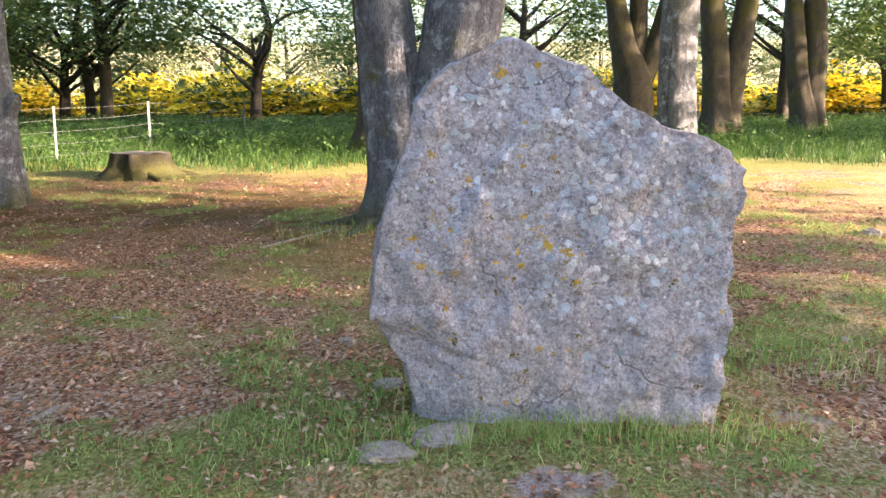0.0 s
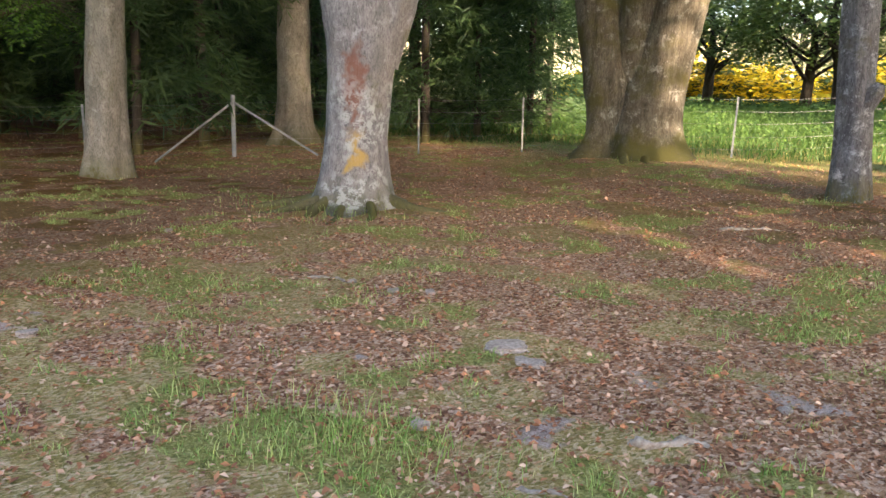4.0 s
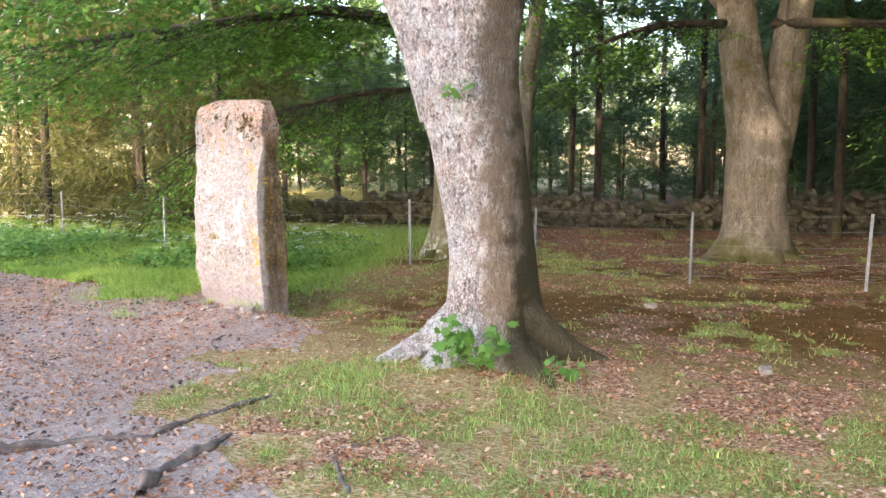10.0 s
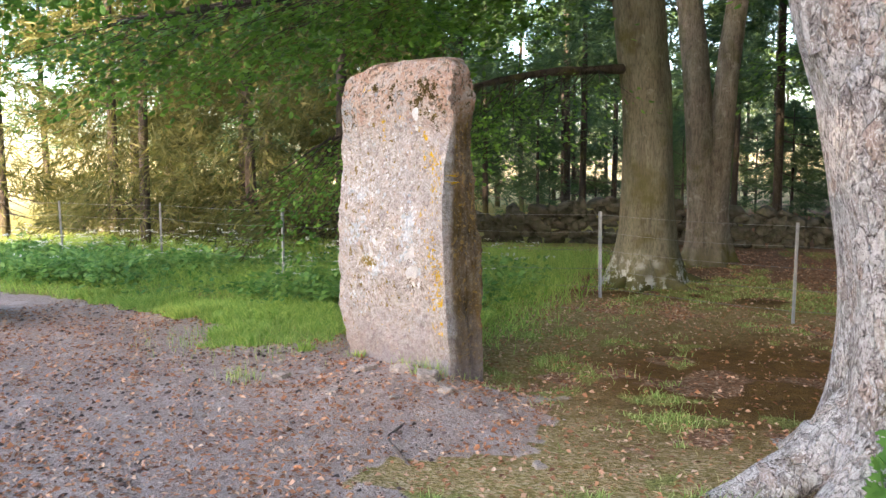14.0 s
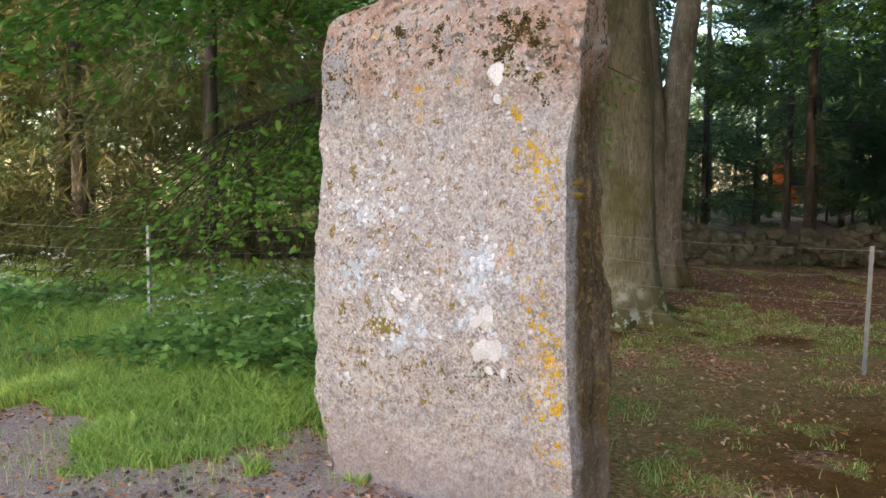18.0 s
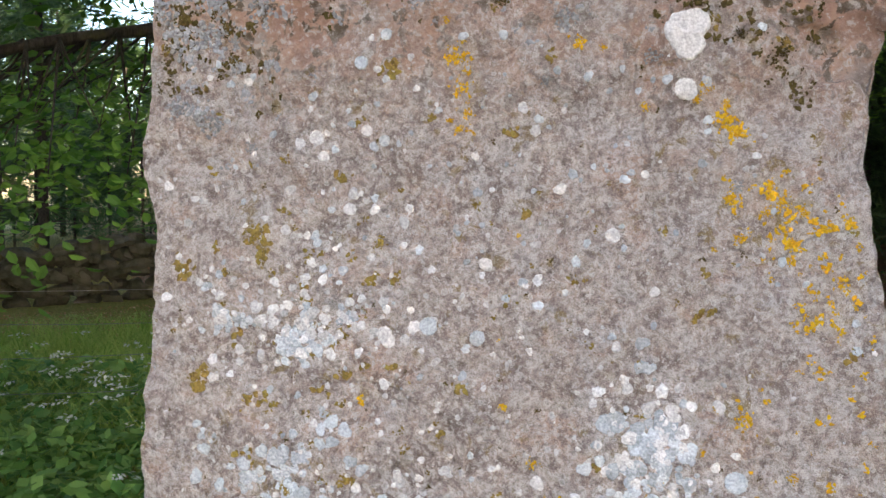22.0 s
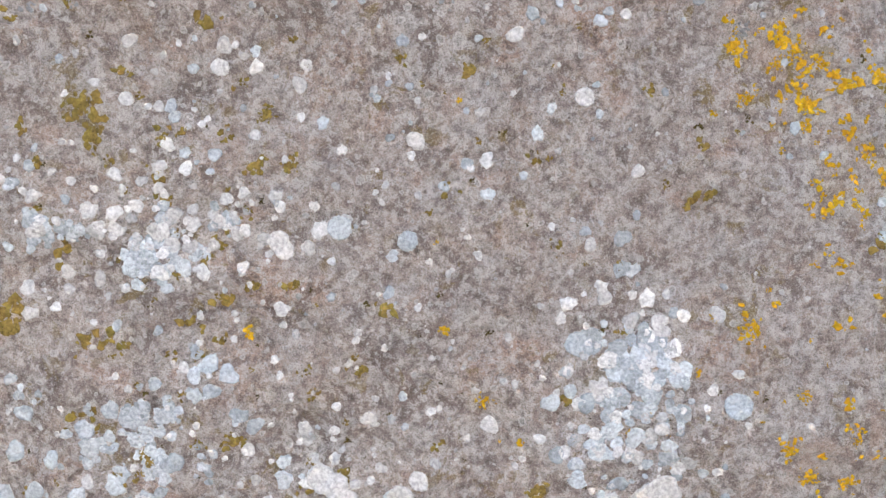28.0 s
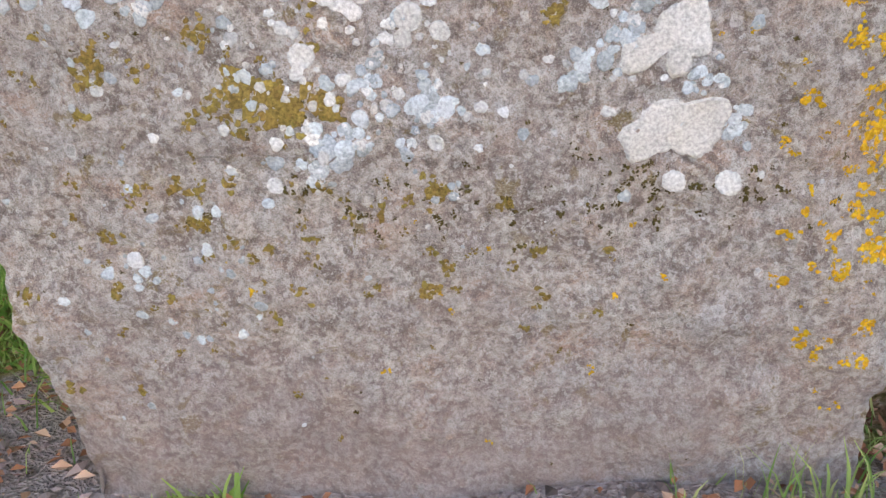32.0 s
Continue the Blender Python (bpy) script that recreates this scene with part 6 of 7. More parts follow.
# two more unseen trees, added to shade trunks at the meadow edge
for bx, by in ((25, 17.5), (28, 21)):
    far_tree(bx, by, int(by) % 3, 2.1, by * 40, "unseen leafy tree added on the sunward side for shade")


# ---- gorse ----
def gorse_meshes(seed):
    g = np.random.default_rng(seed)
    out = []
    for n, size, mat, nm in ((130, 0.20, GORSE_GREEN, "foliage"), (230, 0.17, GORSE_FLOWER, "blossom")):
        v, f = crown_sprays(g, (0, 0, 0.1), 1.3, 1.45 if nm == "blossom" else 1.3, n, 12, size, 0.5, 0.0)
        out.append((nm, mesh(nm, v, f, mat, False)))
    stem = [tube([(0, 0, -0.1), (math.cos(a) * 0.6, math.sin(a) * 0.6, 0.9)], [0.03, 0.008], 5) for a in np.arange(7) * 0.9]
    out.append(("stem_cluster", mesh("stem_cluster", *joined(stem), BARK_DARK)))
    return out


gorse_kinds = [gorse_meshes(301), gorse_meshes(302), gorse_meshes(303)]
for i in range(40):
    a = math.radians(56 + i * 1.8 + cr.uniform(-0.6, 0.6))
    d = cr.uniform(42, 54)
    x, y, s = d * math.cos(a), d * math.sin(a), cr.uniform(0.8, 1.75)
    root = thing("gorse_bush", "gorse bush in full yellow flower", "gorse bush", "gorse bank", at=(x, y, float(height(x, y))))
    for nm, me in gorse_kinds[i % 3]:
        part(nm, me, root, "", pose(0, 0, 0, 0, 0, cr.uniform(0, 360)) @ Matrix.Diagonal((s * 1.2, s * 1.2, s, 1)))


# ---- grasses, leaves and grit ----
def blades(x, y, hgt, width, lean, g):
    n = len(x)
    z = height_at(x, y) - 0.005
    a, b2 = g.uniform(0, 6.28, n), g.uniform(0, 6.28, n)
    p = np.stack([x, y, z], -1)
    w = np.stack([np.cos(a), np.sin(a), 0 * a], -1) * (width * g.uniform(0.6, 1.3, n))[:, None] * 0.5
    d = np.stack([np.cos(b2), np.sin(b2), 0 * b2], -1) * (hgt * lean * g.uniform(0.2, 1.3, n))[:, None]
    up = np.stack([0 * a, 0 * a, hgt], -1)
    V = np.stack([p - w, p + w, p + up * 0.6 + d * 0.4 + w * 0.7, p + up * 0.6 + d * 0.4 - w * 0.7, p + up * 0.95 + d * 1.1 + w * 0.12, p + up * 0.95 + d * 1.1 - w * 0.12], 1).reshape(-1, 3)
    k = np.arange(n)[:, None] * 6
    return V, np.vstack([k + np.array([[0, 1, 2, 3]]), k + np.array([[3, 2, 4, 5]])])


def scatter(n, x0, x1, y0, y1, weight, g):
    x, y = g.uniform(x0, x1, n), g.uniform(y0, y1, n)
    keep = g.random(n) < weight(x, y)
    return x[keep], y[keep]


def clear(x, y):
    """0 inside the stones and trunks, 1 elsewhere."""
    out = np.ones(x.shape)
    for (ox, oy), (dx, dy), w, t in (((-0.13, 3.72), (1.44, 0.07), (-0.02, 1.45), 0.45), ((-9.72, 0.42), (1.41, 0.57), (-0.02, 1.5), 0.3), (C_O, C_U, (-0.86, 0.77), 0.33)):
        L = math.hypot(dx, dy)
        u, w2 = ((x - ox) * dx + (y - oy) * dy) / L, ((x - ox) * dy - (y - oy) * dx) / L
        out = out * ~((u > w[0]) & (u < w[1]) & (w2 < 0.0) & (w2 > -t))
    return out


g = np.random.default_rng(55)


def by_path(x, y):
    """Denser near the line walked."""
    return np.clip(1.25 - 0.10 * np.abs(y - (0.42 * x + 1.0)), 0.3, 1)


gx1, gy1 = scatter(430000, -22.0, 5, -13, 14.5, lambda x, y: cover_at(x, y)[2] ** 1.5 * by_path(x, y) * (0.3 + 0.7 * (noise2(x, y, 3.2, 71) > -0.1)) * clear(x, y), g)
lush = np.clip(noise2(gx1, gy1, 1.1, 72) + 0.5 * noise2(gx1, gy1, 3.7, 77), 0, 1)
v, f = blades(gx1, gy1, 0.034 * g.uniform(0.4, 1.6, len(gx1)) * (1 + 0.9 * lush), 0.0055, 1.0, g)
tagged(new("grass", mesh("grass", v, f, GRASS, False)), "short thin green woodland grass", "grass", kind="stuff")
cxs, cys = scatter(36000, -26, 5, -13, 14.5, lambda x, y: (cover_at(x, y)[2] ** 1.2 * 0.9 + 0.07) * (1 - cover_at(x, y)[0]) * (1 - 0.6 * cover_at(x, y)[3]) * by_path(x, y), g)
per = 20
rad = g.uniform(0.02, 0.10, len(cxs))[:, None]
tx0, ty0 = (cxs[:, None] + rad * g.normal(size=(len(cxs), per))).ravel(), (cys[:, None] + rad * g.normal(size=(len(cxs), per))).ravel()
th0 = np.repeat(g.uniform(0.03, 0.07, len(cxs)) * (1 + 0.5 * (g.random(len(cxs)) < 0.2)), per) * g.uniform(0.5, 1.2, len(tx0))
ok = clear(tx0, ty0) > 0
v, f = blades(tx0[ok], ty0[ok], th0[ok], 0.0065, 0.8, g)
tagged(new("grass_clumps", mesh("grass_clumps", v, f, GRASS, False)), "small clumps of yellow-green grass", "grass", kind="stuff")
wx0, wy0 = scatter(46000, -18.0, -15.2, -13, -7.3, lambda x, y: smooth(0.75, 0.2, cover_at(x, y)[0]) * clear(x, y), g)
v, f = blades(wx0, wy0, g.uniform(0.04, 0.10, len(wx0)) * (1 + 0.9 * np.clip(noise2(wx0, wy0, 2.6, 85), -0.5, 1)), 0.014, 1.0, g)
tagged(new("lawn_grass", mesh("lawn_grass", v, f, MEADOW_LIGHT, False)), "lush bright green grass beside the path", "grass", kind="stuff")
gx2, gy2 = scatter(250000, -20.5, 5, -13, 14.5, lambda x, y: (1 - cover_at(x, y)[0]) * (1 - 0.95 * cover_at(x, y)[3] * (x < -9)) * by_path(x, y) * (0.25 + 0.75 * smooth(-0.2, 0.3, noise2(x, y, 1.2, 73))) * clear(x, y), g)
v, f = blades(gx2, gy2, 0.035 * g.uniform(0.4, 1.6, len(gx2)), 0.0045, 1.4, g)
tagged(new("dry_grass", mesh("dry_grass", v, f, STRAW, False)), "straw-coloured dead grass between the leaves", "dry grass", kind="stuff")
# tall green verge by the fence and the meadow
mx, my = scatter(230000, -26, 18, 14, 44, lambda x, y: smooth(14.6, 16.0, y - 0.10 * (x + 8) + 0.8 * noise2(x, y, 0.6, 74)) * np.clip(1.2 - (y - 14) / 50, 0.2, 1) * (np.hypot(x + 5.35, y - 14.75) > 1.0), g)
v, f = blades(mx, my, 0.30 * g.uniform(0.3, 1.4, len(mx)) * (0.55 + 0.55 * smooth(15, 20, my)) * (1 + 0.35 * noise2(mx, my, 0.9, 83)), 0.020, 0.8, g)
tagged(new("meadow_grass", mesh("meadow_grass", v, f, MEADOW, False)), "tall lush green meadow growth behind the fence", "meadow", kind="stuff")
vx, vy = scatter(90000, -24.5, -15.3, -20, -4.5, lambda x, y: smooth(-15.6, -17.0, x + 0.4 * noise2(x, y, 0.9, 75)) * smooth(-6.4, -7.6, y) * (1 - cover_at(x, y)[0]), g)
v, f = blades(vx, vy, 0.11 * g.uniform(0.4, 1.4, len(vx)) * (1 + 1.3 * smooth(-18.3, -19.5, vx)), 0.010, 0.9, g)
tagged(new("verge_grass", mesh("verge_grass", v, f, MEADOW_LIGHT, False)), "long green grass along the fence", "grass", kind="stuff")

# fallen leaves
lx, ly = scatter(700000, -26.5, 6, -13, 15, lambda x, y: np.clip((cover_at(x, y)[1] * 0.9 + 0.34) * (1 - 0.75 * cover_at(x, y)[3] * (x < -9)) + 0.75 * cover_at(x, y)[0] * np.where(y < -2.6, 1, 0.7) * smooth(-0.55, 0.3, noise2(x, y, 0.8, 76) + 0.5 * noise2(x, y, 3.0, 78)), 0, 1) * by_path(x, y) * clear(x, y), g)
n = len(lx)
a, sz = g.uniform(0, 6.28, n), g.uniform(0.009, 0.026, n)
d = np.stack([np.cos(a), np.sin(a), g.normal(0, 0.25, n)], -1) * sz[:, None]
s = np.stack([-np.sin(a), np.cos(a), g.normal(0, 0.45, n)], -1) * sz[:, None] * 0.6
p = np.stack([lx, ly, height_at(lx, ly) + g.uniform(0.003, 0.018, n)], -1)
lift = np.array([0, 0, 1.0]) * (sz * g.uniform(0.05, 0.4, n))[:, None]
V = np.stack([p - d, p + s * 0.9 + lift, p + d, p - s * 0.9 + lift], 1).reshape(-1, 3)
K = np.arange(n)[:, None] * 4
tagged(new("leaf_litter", mesh("leaf_litter", V, np.vstack([K + np.array([[0, 1, 2]]), K + np.array([[0, 2, 3]])]), LITTER, False)), "dry orange-brown fallen leaves", "fallen leaves", kind="stuff")
# grit
px, py = scatter(48000, -18, -3, -13, 5, lambda x, y: cover_at(x, y)[0] * clear(x, y) * np.where(y < -2.6, 1, 0.12), g)
octa = np.array([(1, 0, 0), (0, 1, 0), (-1, 0, 0), (0, -1, 0), (0, 0, 0.7), (0, 0, -0.7)])
of = np.array([(0, 1, 4), (1, 2, 4), (2, 3, 4), (3, 0, 4), (1, 0, 5), (2, 1, 5), (3, 2, 5), (0, 3, 5)])
n = len(px)
r = 0.006 + 0.020 * g.random(n) ** 4
a = g.uniform(0, 6.28, n)
rot = np.stack([np.stack([np.cos(a), -np.sin(a), 0 * a], -1), np.stack([np.sin(a), np.cos(a), 0 * a], -1), np.stack([0 * a, 0 * a, 1 + 0 * a], -1)], 1)
V = np.einsum("nij,kj->nki", rot, octa * np.array([1.2, 0.85, 0.7])) * (r[:, None, None] * g.uniform(0.7, 1.3, (n, 6, 1))) + np.stack([px, py, height_at(px, py) + 0.003], -1)[:, None]
tagged(new("grit", mesh("grit", V.reshape(-1, 3), (np.arange(n)[:, None, None] * 6 + of[None]).reshape(-1, 3), PEBBLE, False)), "loose grit and small stones on the path", "grit", kind="stuff")
# dark clods and trodden bits
cxs, cys = scatter(17000, -18, -4, -13, -2.4, lambda x, y: cover_at(x, y)[0] * clear(x, y) * smooth(-0.4, 0.3, noise2(x, y, 1.6, 86)), g)
n = len(cxs)
r = 0.008 + 0.022 * g.random(n) ** 3
V = octa * np.array([1.25, 0.9, 0.75]) * (r[:, None, None] * g.uniform(0.6, 1.4, (n, 6, 1))) + np.stack([cxs, cys, height_at(cxs, cys) + 0.004], -1)[:, None]
tagged(new("clods", mesh("clods", V.reshape(-1, 3), (np.arange(n)[:, None, None] * 6 + of[None]).reshape(-1, 3), CLOD, False)), "dark lumps of earth and bark on the path", "clods", kind="stuff")


# ---- roots, rocks, sticks ----
def roots(root_tree, rays, bark):
    """rays: (angle, length, radius): buttress roots running into the soil."""
    o = np.array(root_tree.location)
    for k, (ang, L, r) in enumerate(rays):
        a, pts, rad = math.radians(ang), [], []
        for s in np.linspace(0.15, 1, 7):
            bend = 0.25 * math.sin(k * 2.1 + s * 3)
            x, y = o[0] + math.cos(a + bend * s) * s * L, o[1] + math.sin(a + bend * s) * s * L
            pts.append((x - o[0], y - o[1], float(height(x, y)) - o[2] + r * (0.9 * (1 - s) ** 2 * 2.2 + 0.25 - 0.75 * s)))
            rad.append(r * (1 - 0.72 * s))
        v, f = tube(pts, rad, 10, 20, 0.35, k)
        part("root", mesh("root", v, f, bark), root_tree)


roots(syc, [(28, 1.35, 0.17), (-25, 0.9, 0.15), (88, 1.25, 0.25), (-80, 1.30, 0.23), (-125, 1.1, 0.18), (150, 1.1, 0.2), (58, 0.9, 0.14)], BARK_MAPLE)
roots(stained, [(-60, 1.5, 0.085), (-20, 1.4, 0.085), (25, 1.4, 0.10), (-140, 1.7, 0.09), (-100, 1.5, 0.10), (-80, 1.1, 0.12), (100, 1.1, 0.13)], BARK_MOSS)
roots(tM, [(-30, 1.2, 0.16), (10, 1.0, 0.15), (55, 1.3, 0.15), (-80, 1.2, 0.14), (100, 1.1, 0.13)], BARK_MOSS)
roots(tL, [(-40, 1.0, 0.13), (10, 0.9, 0.12), (50, 1.1, 0.13), (110, 1.2, 0.13), (-90, 0.9, 0.12)], BARK_MOSS)
roots(double_beech, [(-100, 1.2, 0.14), (-60, 1.3, 0.15), (-140, 1.4, 0.15), (-20, 1.2, 0.13), (-170, 1.5, 0.13)], BARK_GREY)
roots(stump, [(-60, 1.1, 0.12), (-100, 1.0, 0.11), (-20, 1.2, 0.12), (-150, 1.0, 0.1), (30, 1.2, 0.12)], BARK_DARK)
roots(broad_beech, [(-70, 1.5, 0.18), (-30, 1.4, 0.17), (-120, 1.5, 0.18), (-160, 1.4, 0.16), (10, 1.4, 0.15)], BARK_MOSS)

rocks = [rock_mesh("rock", 20 + k, ROCK, (1, 0.75, 0.5), 12, 0.3) for k in range(5)]


def rock(x, y, size, turn=0, name="rock", label="small grey stone lying in the grass", flat=1.0):
    ob = new(name, rocks[int(abs(x * 7 + y * 3)) % 5])
    ob.matrix_world = pose(x, y, float(height(x, y)) + size * 0.10 * flat, 0, 0, turn) @ Matrix.Diagonal((size, size, size * flat, 1))
    return tagged(ob, label, "rock", "loose stones")


rr = np.random.default_rng(81)
for x, y, s in ((-12.0, -0.28, 0.17), (-12.4, 0.06, 0.22), (-11.95, 0.34, 0.13), (-16.2, 2.6, 0.18), (-15.7, 2.95, 0.2), (-13.45, -1.62, 0.2), (-9.8, -1.8, 0.13), (-9.05, -0.92, 0.14), (-15.0, 0.07, 0.16), (-14.7, 1.0, 0.15), (-13.2, 0.8, 0.1), (-8.56, -2.25, 0.22),
                (-0.62, 5.25, 0.14), (-0.3, 4.34, 0.2), (-0.83, 5.3, 0.06), (2.66, 5.3, 0.12), (4.9, 9.4, 0.3), (-5.0, 2.3, 0.12), (-10.4, 3.93, 0.14), (-7.4, 3.9, 0.1), (-6.9, 3.9, 0.15), (-6.65, 4.05, 0.12), (-5.9, 2.7, 0.1), (-3.07, 4.05, 0.13), (-3.85, 3.8, 0.12),
                (-14.66, -7.02, 0.27), (-14.75, -8.3, 0.20), (-14.25, -7.6, 0.13), (-14.9, -7.62, 0.22), (-14.80, -7.28, 0.26), (-14.45, -6.8, 0.17), (-14.95, -8.05, 0.16), (-14.2, -7.1, 0.11), (-14.0, -7.9, 0.09), (-15.22, -8.6, 0.13), (-15.1, -8.68, 0.1), (-14.6, -7.9, 0.09), (-7.7, 1.5, 0.16), (-7.9, 0.75, 0.1), (-8.35, 0.6, 0.1), (-13.35, -5.9, 0.12), (-16.6, -2.5, 0.2)):
    rock(x, y, s * 0.75, rr.uniform(0, 360), flat=0.8)
rock(-0.24, 3.44, 0.24, 12, "slab", "flat grey slab lying at the foot of the broad stone", 0.45)
rock(0.0, 3.62, 0.28, 25, "slab", "flat grey slab lying at the foot of the broad stone", 0.5)
rock(-9.08, 0.50, 0.32, 40, "slab", "leaning grey slab at the foot of the pale stone", 0.6)
rock(-5.45, 3.52, 0.26, 60, "slab", "pale flat stone among fallen leaves", 0.4)
rock(-5.2, 3.4, 0.18, 20, "slab", "pale flat stone among fallen leaves", 0.4)
rock(-3.4, 2.45, 0.30, 35, "slab", "pale flat stone among fallen leaves", 0.25)
boulder = rock(-15.72, -13.02, 1.15, 15, "kerb_boulder", "dark upright kerb boulder beside the path", 1.3)

# sticks and surface roots: (start, bend, end, radius)
for (x1, y1), (xm, ym), (x2, y2), r, nm, lab, mt in (
        ((-10.02, -5.44), (-10.5, -5.5), (-11.08, -5.42), 0.040, "surface_root", "dark worn root crossing the path edge", ROOT), ((-10.38, -6.85), (-10.75, -6.4), (-10.92, -5.92), 0.034, "surface_root", "grey worn root lying in the path", ROOT), ((-10.92, -5.92), (-11.4, -5.8), (-12.06, -5.5), 0.025, "surface_root", "grey worn root lying in the path", ROOT), ((-10.3, -4.3), (-10.9, -4.6), (-11.26, -4.25), 0.014, "surface_root", "thin root in the grass", ROOT),
        ((-7.98, -0.19), (-7.6, -0.5), (-7.04, -0.77), 0.013, "stick", "thin pale stick lying on bare earth", TWIG), ((-9.2, -1.22), (-9.15, -1.1), (-9.1, -0.9), 0.014, "stick", "short bleached stick in thin grass", TWIG), ((-8.86, -2.05), (-8.84, -1.95), (-8.8, -1.8), 0.012, "stick", "short bleached stick in thin grass", TWIG), ((-1.89, 8.49), (-1.5, 8.95), (-1.1, 9.5), 0.012, "stick", "long pale stick by the beech", TWIG),
        ((-6.45, 8.5), (-6.2, 8.75), (-5.93, 8.92), 0.02, "stick", "bleached branch on the moss", TWIG), ((-3.95, 6.36), (-3.85, 6.38), (-3.75, 6.42), 0.014, "stick", "short bleached stick in thin grass", TWIG), ((-3.6, 7.15), (-3.5, 7.22), (-3.35, 7.35), 0.014, "stick", "short bleached stick in thin grass", TWIG), ((-7.75, 3.72), (-7.6, 3.88), (-7.4, 3.85), 0.013, "stick", "crooked white stick among leaves", TWIG),
        ((-4.2, 2.86), (-4.05, 2.98), (-3.92, 3.1), 0.028, "bark_strip", "grey strip of fallen bark", TWIG), ((-4.3, 2.15), (-4.2, 2.2), (-4.1, 2.25), 0.012, "stick", "short bleached stick in thin grass", TWIG), ((-9.12, -1.12), (-9.1, -1.0), (-9.02, -0.85), 0.012, "stick", "short bleached stick in thin grass", TWIG), ((-2.5, 5.9), (-2.3, 5.95), (-2.0, 5.85), 0.01, "stick", "thin dry stick among leaves", TWIG),
        ((-13.2, -6.6), (-13.6, -6.9), (-13.9, -6.9), 0.01, "stick", "thin dark stick on the path", ROOT), ((-11.9, -7.2), (-12.2, -7.5), (-12.4, -8.0), 0.01, "stick", "thin dark stick on the path", ROOT)):
    zs = [float(height(a, c)) for a, c in ((x1, y1), (xm, ym), (x2, y2))]
    v, f = tube([(x1, y1, zs[0] + r * 0.1), (xm * 0.45 + x1 * 0.55 + r, ym * 0.45 + y1 * 0.55 - r, zs[0] * 0.5 + zs[1] * 0.5 + r * 0.5), (xm, ym, zs[1]), (xm * 0.5 + x2 * 0.5 - r, ym * 0.5 + y2 * 0.5 + r, zs[1] * 0.5 + zs[2] * 0.5 + r * 0.35), (x2, y2, zs[2] - r * 0.2)], [r * 0.8, r * 1.1, r * 0.75, r * 0.85, r * 0.4], 10, 26, 0.9, int(r * 1000))
    tagged(new(nm, mesh(nm, v, f, mt)), lab, nm.split("_")[-1])
# brushwood beyond the fence
bw = []
for i in range(120):
    x, y, a, L = rr.uniform(-22.3, -19.4), rr.uniform(-3.5, 3.5), rr.uniform(0, 3.14), rr.uniform(0.15, 0.6)
    z = float(height(x, y)) + rr.uniform(0.01, 0.10)
    bw.append(tube([(x, y, z), (x + math.cos(a) * L / 2, y + math.sin(a) * L / 2, z + 0.03), (x + math.cos(a) * L, y + math.sin(a) * L, z + rr.uniform(-0.03, 0.05))], [0.009, 0.007, 0.003], 5))
tagged(new("brushwood", mesh("brushwood", *joined(bw), ROOT)), "fallen twigs and brushwood behind the fence", "brushwood", kind="stuff")


# ---- lobed leaves sprouting from the sycamore ----
def lobed_leaf():
    ang = np.radians([-90, -60, -38, -8, 14, 38, 62, 90, 118, 142, 166, 188, 218, 240])
    rad = np.array([0.30, 0.62, 0.50, 0.85, 0.55, 0.95, 0.62, 1.1, 0.62, 0.95, 0.55, 0.85, 0.50, 0.62])
    rim = np.stack([np.cos(ang) * rad, np.sin(ang) * rad + 0.3, -0.22 * rad ** 2], -1)
    v = np.vstack([[(0, 0.3, 0)], rim])
    k = np.arange(14)
    return mesh("leaf", v, np.stack([0 * k, 1 + k, 1 + (k + 1) % 14], -1), MAPLE_LEAF)


leaf_me = lobed_leaf()
sr = np.random.default_rng(91)


def sprout(cx, cy, zlo, zhi, spread, n, size, label):
    root = thing("sycamore_sprout", label, "sprout", at=(cx, cy, zlo))
    for i in range(n):
        x, y, z = sr.normal(0.06, 0.09), sr.uniform(-spread, spread), sr.uniform(0.03, zhi - zlo) * (1 if i % 3 else 0.6)
        s = size * sr.uniform(0.6, 1.25)
        part("leaf", leaf_me, root, "", pose(x, y, z, sr.uniform(20, 75), sr.normal(0, 20), 90 + sr.normal(0, 45)) @ Matrix.Diagonal((s, s, s, 1)))
    stems = [tube([(-0.05, sr.uniform(-spread, spread) * 0.6, -0.05), (0.02, sr.uniform(-spread, spread), (zhi - zlo) * 0.8)], [0.006, 0.003], 5) for _ in range(max(2, n // 6))]
    for st in stems:
        part("stem", mesh("stem", *st, NETTLE), root)


sprout(-12.80, -4.06, 0.10, 0.50, 0.30, 74, 0.066, "fresh green lobed leaves sprouting at the sycamore's foot")
sprout(-12.72, -3.30, 0.02, 0.20, 0.16, 12, 0.06, "fresh green lobed leaves sprouting at the sycamore's foot")
sprout(-12.93, -4.22, 2.30, 2.52, 0.12, 5, 0.085, "few green leaves sprouting from the trunk")

# ---- herbs and white flowers along the fence ----
hg = np.random.default_rng(95)
hx, hy = scatter(9500, -21.5, -16.6, -20, -7.0, lambda x, y: smooth(-17.5, -18.3, x + 0.5 * noise2(x, y, 0.9, 75) + 0.4 * smooth(-11, -13, y)) * smooth(-7.0, -8.5, y) * smooth(-0.5, 0.3, noise2(x, y, 0.7, 79)), hg)
hp = np.stack([hx, hy, height(hx, hy) + hg.uniform(0.05, 0.42, len(hx)) * (0.7 + 0.5 * noise2(hx, hy, 1.4, 80))], -1)
v, f = sprays(hp, np.stack([hg.normal(size=len(hx)), hg.normal(size=len(hx)), hg.uniform(0, 0.5, len(hx))], -1), 9, 0.26, 0.10, hg, 0.4, 0.6)
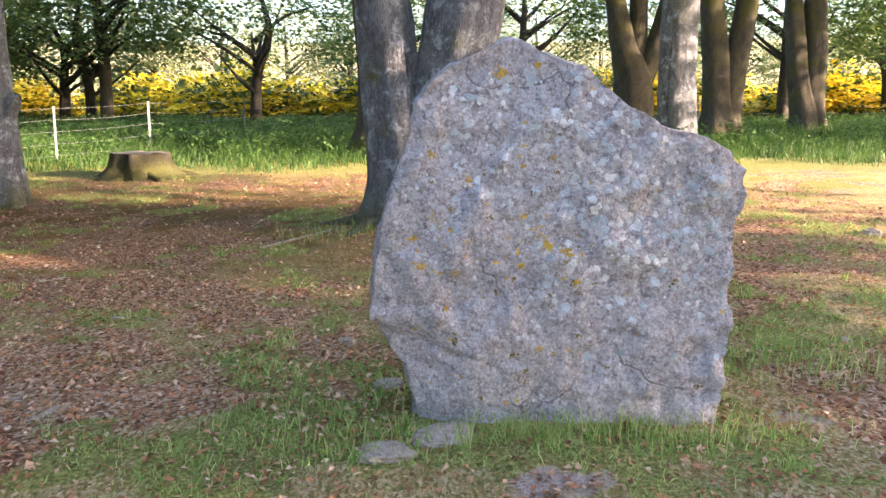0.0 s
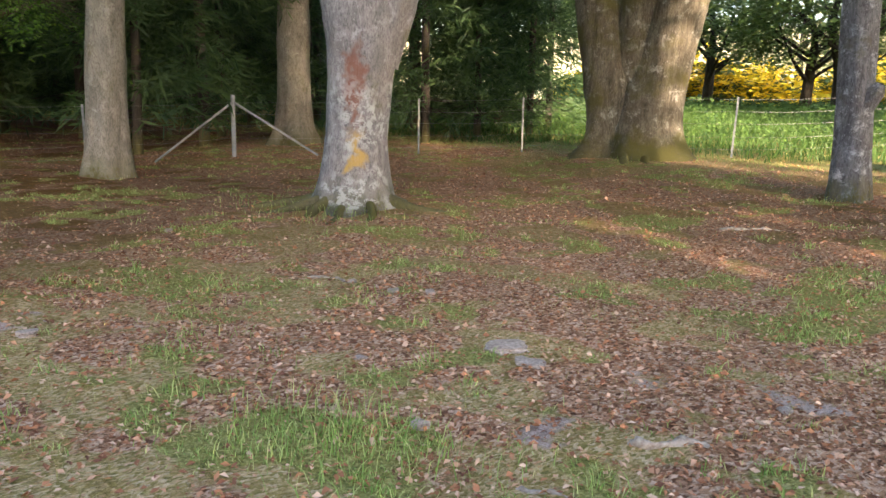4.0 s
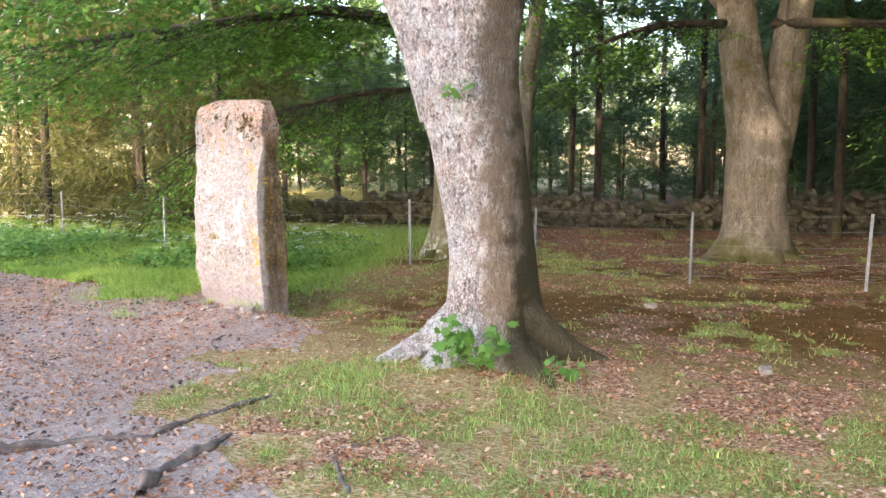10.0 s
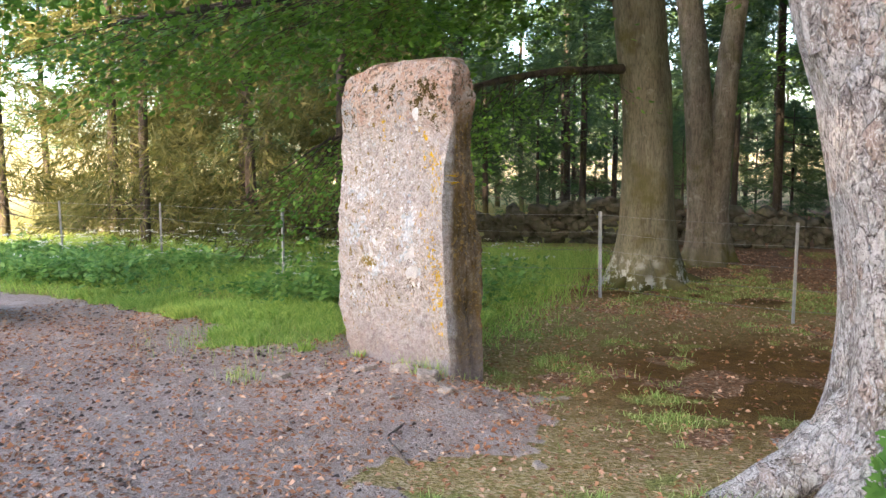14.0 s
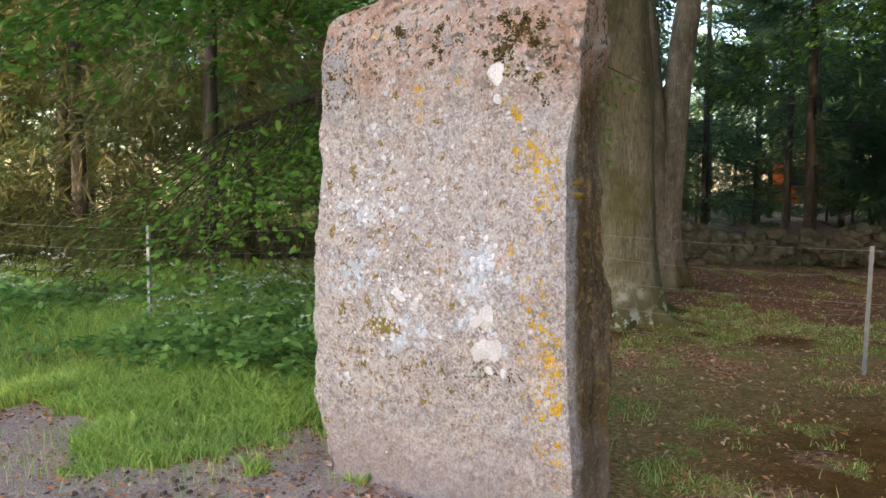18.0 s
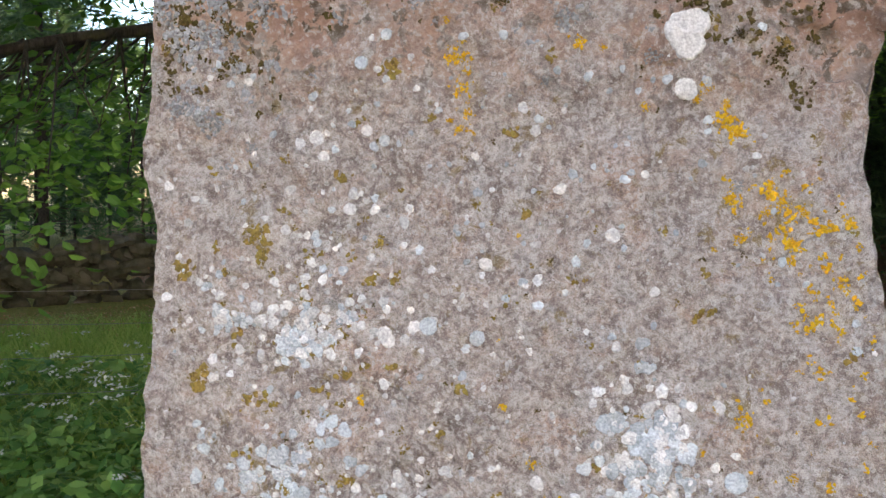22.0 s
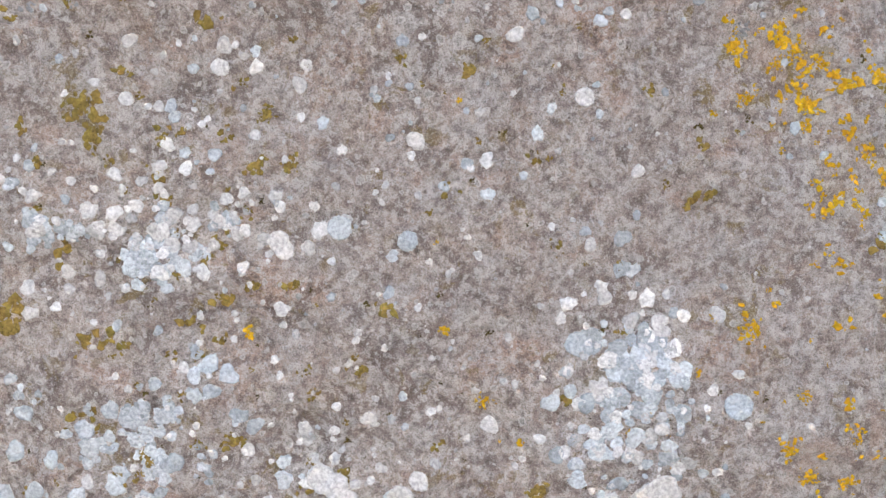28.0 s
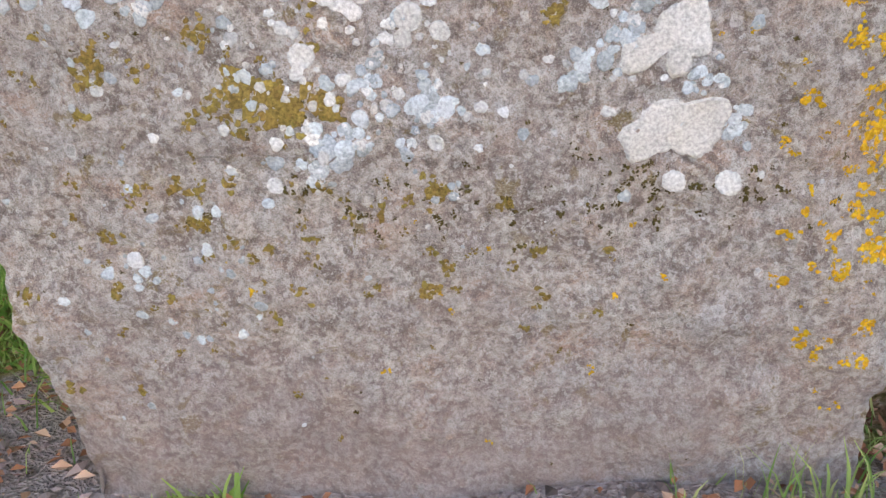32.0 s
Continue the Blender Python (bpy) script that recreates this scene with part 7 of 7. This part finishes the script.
tagged(new("nettles", mesh("nettles", v, f, NETTLE, False)), "lush nettles and dock along the fence", "herbs", kind="stuff")
mh, mk = scatter(17000, -24, 16, 15.5, 34, lambda x, y: smooth(15.2, 17.0, y - 0.10 * (x + 8)) * smooth(-0.4, 0.3, noise2(x, y, 0.5, 84)), hg)
mp = np.stack([mh, mk, height(mh, mk) + hg.uniform(0.1, 0.55, len(mh))], -1)
v, f = sprays(mp, np.stack([hg.normal(size=len(mh)), hg.normal(size=len(mh)), hg.uniform(0, 0.6, len(mh))], -1), 9, 0.30, 0.075, hg, 0.4, 0.6)
tagged(new("meadow_herbs", mesh("meadow_herbs", v, f, MEADOW, False)), "leafy nettles and dock in the meadow", "herbs", kind="stuff")
k = hg.random(len(hx)) < 0.08
fp = np.stack([hx[k], hy[k], height(hx[k], hy[k]) + hg.uniform(0.40, 0.74, k.sum())], -1)
v, f = sprays(fp, hg.normal(size=fp.shape) * np.array([1, 1, 0.1]), 16, 0.10, 0.030, hg, 0.1, 0.6)
tagged(new("cow_parsley", mesh("cow_parsley", v, f, WHITE_FLOWER, False)), "white umbels of cow parsley by the fence", "flowers", kind="stuff")
# stray bright tufts at the feet of stones and trees
tg = np.random.default_rng(97)
tx, ty = [], []
for cx, cy, rx, ry, n in ((0.3, 3.60, 0.45, 0.07, 320), (1.0, 3.62, 0.4, 0.10, 420), (2.3, 4.8, 0.28, 0.2, 360), (-0.5, 3.7, 0.25, 0.25, 160), (-9.55, 0.35, 0.15, 0.1, 130), (-8.75, 0.72, 0.25, 0.1, 170), (-12.3, -5.0, 0.3, 0.2, 320), (-12.0, -3.4, 0.7, 0.2, 500), (-14.85, -7.0, 0.12, 0.1, 90), (-14.95, -7.2, 0.10, 0.10, 40), (-8.4, -2.95, 0.4, 0.35, 700), (-5.2, 1.9, 0.4, 0.25, 420), (-0.9, 9.0, 0.5, 0.3, 320), (-10.4, 5.7, 0.8, 0.3, 300), (-9.3, -2.6, 0.5, 0.3, 500), (-14.6, -8.6, 0.12, 0.1, 80), (-16.0, -9.3, 0.4, 0.5, 700)):
    tx.append(tg.normal(cx, rx, n))
    ty.append(tg.normal(cy, ry, n))
tx, ty = np.concatenate(tx), np.concatenate(ty)
keep = clear(tx, ty) > 0
tx, ty = tx[keep], ty[keep]
v, f = blades(tx, ty, tg.uniform(0.05, 0.15, len(tx)), 0.006, 0.55, tg)
tagged(new("grass_tufts", mesh("grass_tufts", v, f, GRASS, False)), "longer grass tufts round the stones' feet", "grass", kind="stuff")


# ---- vehicles parked beyond the wood ----
def paint(name, c):
    return plain(name, tuple(k * 0.9 for k in c), c, 2, 0.35, 0.5, 0)


GLASS = plain("dark_car_glass", (0.02, 0.025, 0.03), (0.03, 0.035, 0.04), 3, 0.1, 0.5, 0)
TYRE = plain("tyre_rubber", (0.02, 0.02, 0.02), (0.035, 0.035, 0.035), 20, 0.8, 0.3, 0)


def box(name, x0, x1, y0, y1, z0, z1, mat, parent, taper=0.0, bev=0.06):
    bm = bmesh.new()
    bmesh.ops.create_cube(bm, size=1)
    for vv in bm.verts:
        vv.co = Vector(((x0 + x1) / 2 + vv.co.x * (x1 - x0) * (1 - taper * (vv.co.z > 0)), (y0 + y1) / 2 + vv.co.y * (y1 - y0) * (1 - taper * 0.5 * (vv.co.z > 0)), (z0 + z1) / 2 + vv.co.z * (z1 - z0)))
    bmesh.ops.bevel(bm, geom=bm.edges[:], offset=bev, segments=2, affect="EDGES")
    me = bpy.data.meshes.new(name)
    bm.to_mesh(me)
    bm.free()
    me.materials.append(mat)
    return part(name, me, parent)


def parked_van(x, y, turn, colour, label, tall):
    root = thing("parked_van", label, "van", "parked vehicles", at=(x, y, float(height(x, y))))
    root.rotation_euler = (0, 0, radians(turn))
    m = paint("van_paint", colour)
    box("body", -2.3, 2.3, -0.95, 0.95, 0.35, 1.15, m, root)
    box("cabin", -2.2, 1.5, -0.9, 0.9, 1.154, tall, m, root, 0.12)
    for sx in (-1.5, 1.5):
        for sy in (-0.9, 0.9):
            v, f = tube([(sx, sy - 0.1, 0.33), (sx, sy + 0.1, 0.33)], [0.33, 0.33], 18)
            wheel = part("wheel", mesh("wheel", v, f, TYRE), root)
            out_y = sy + math.copysign(0.104, sy)
            part("rim", mesh("rim", *tube([(sx, out_y - math.copysign(0.05, sy), 0.33), (sx, out_y, 0.33), (sx, out_y, 0.33)], [0.21, 0.20, 0.01], 18), STEEL), wheel, "grey steel rim")
    box("bumper", 2.28, 2.40, -0.9, 0.9, 0.36, 0.58, TYRE, root, 0, 0.03)
    for sy in (-0.7, 0.7):
        box("headlight", 2.27, 2.33, sy - 0.14, sy + 0.14, 0.78, 0.95, STEEL, root, 0, 0.02)
    for sy in (-0.91, 0.91):
        box("side_window", -1.6, 1.0, sy - 0.01, sy + 0.01, 1.25, tall - 0.25, GLASS, root, 0.1, 0.005)
    box("windscreen", 1.42, 1.46, -0.75, 0.75, 1.25, tall - 0.2, GLASS, root, 0.1, 0.005)


parked_van(-54.5, 7.2, 85, (0.75, 0.16, 0.03), "orange van parked beyond the trees", 2.3)
parked_van(-54.0, 10.8, 95, (0.10, 0.16, 0.45), "blue van parked beyond the trees", 2.1)
parked_van(-57.0, 10.2, 90, (0.75, 0.76, 0.78), "white van parked beyond the trees", 2.4)
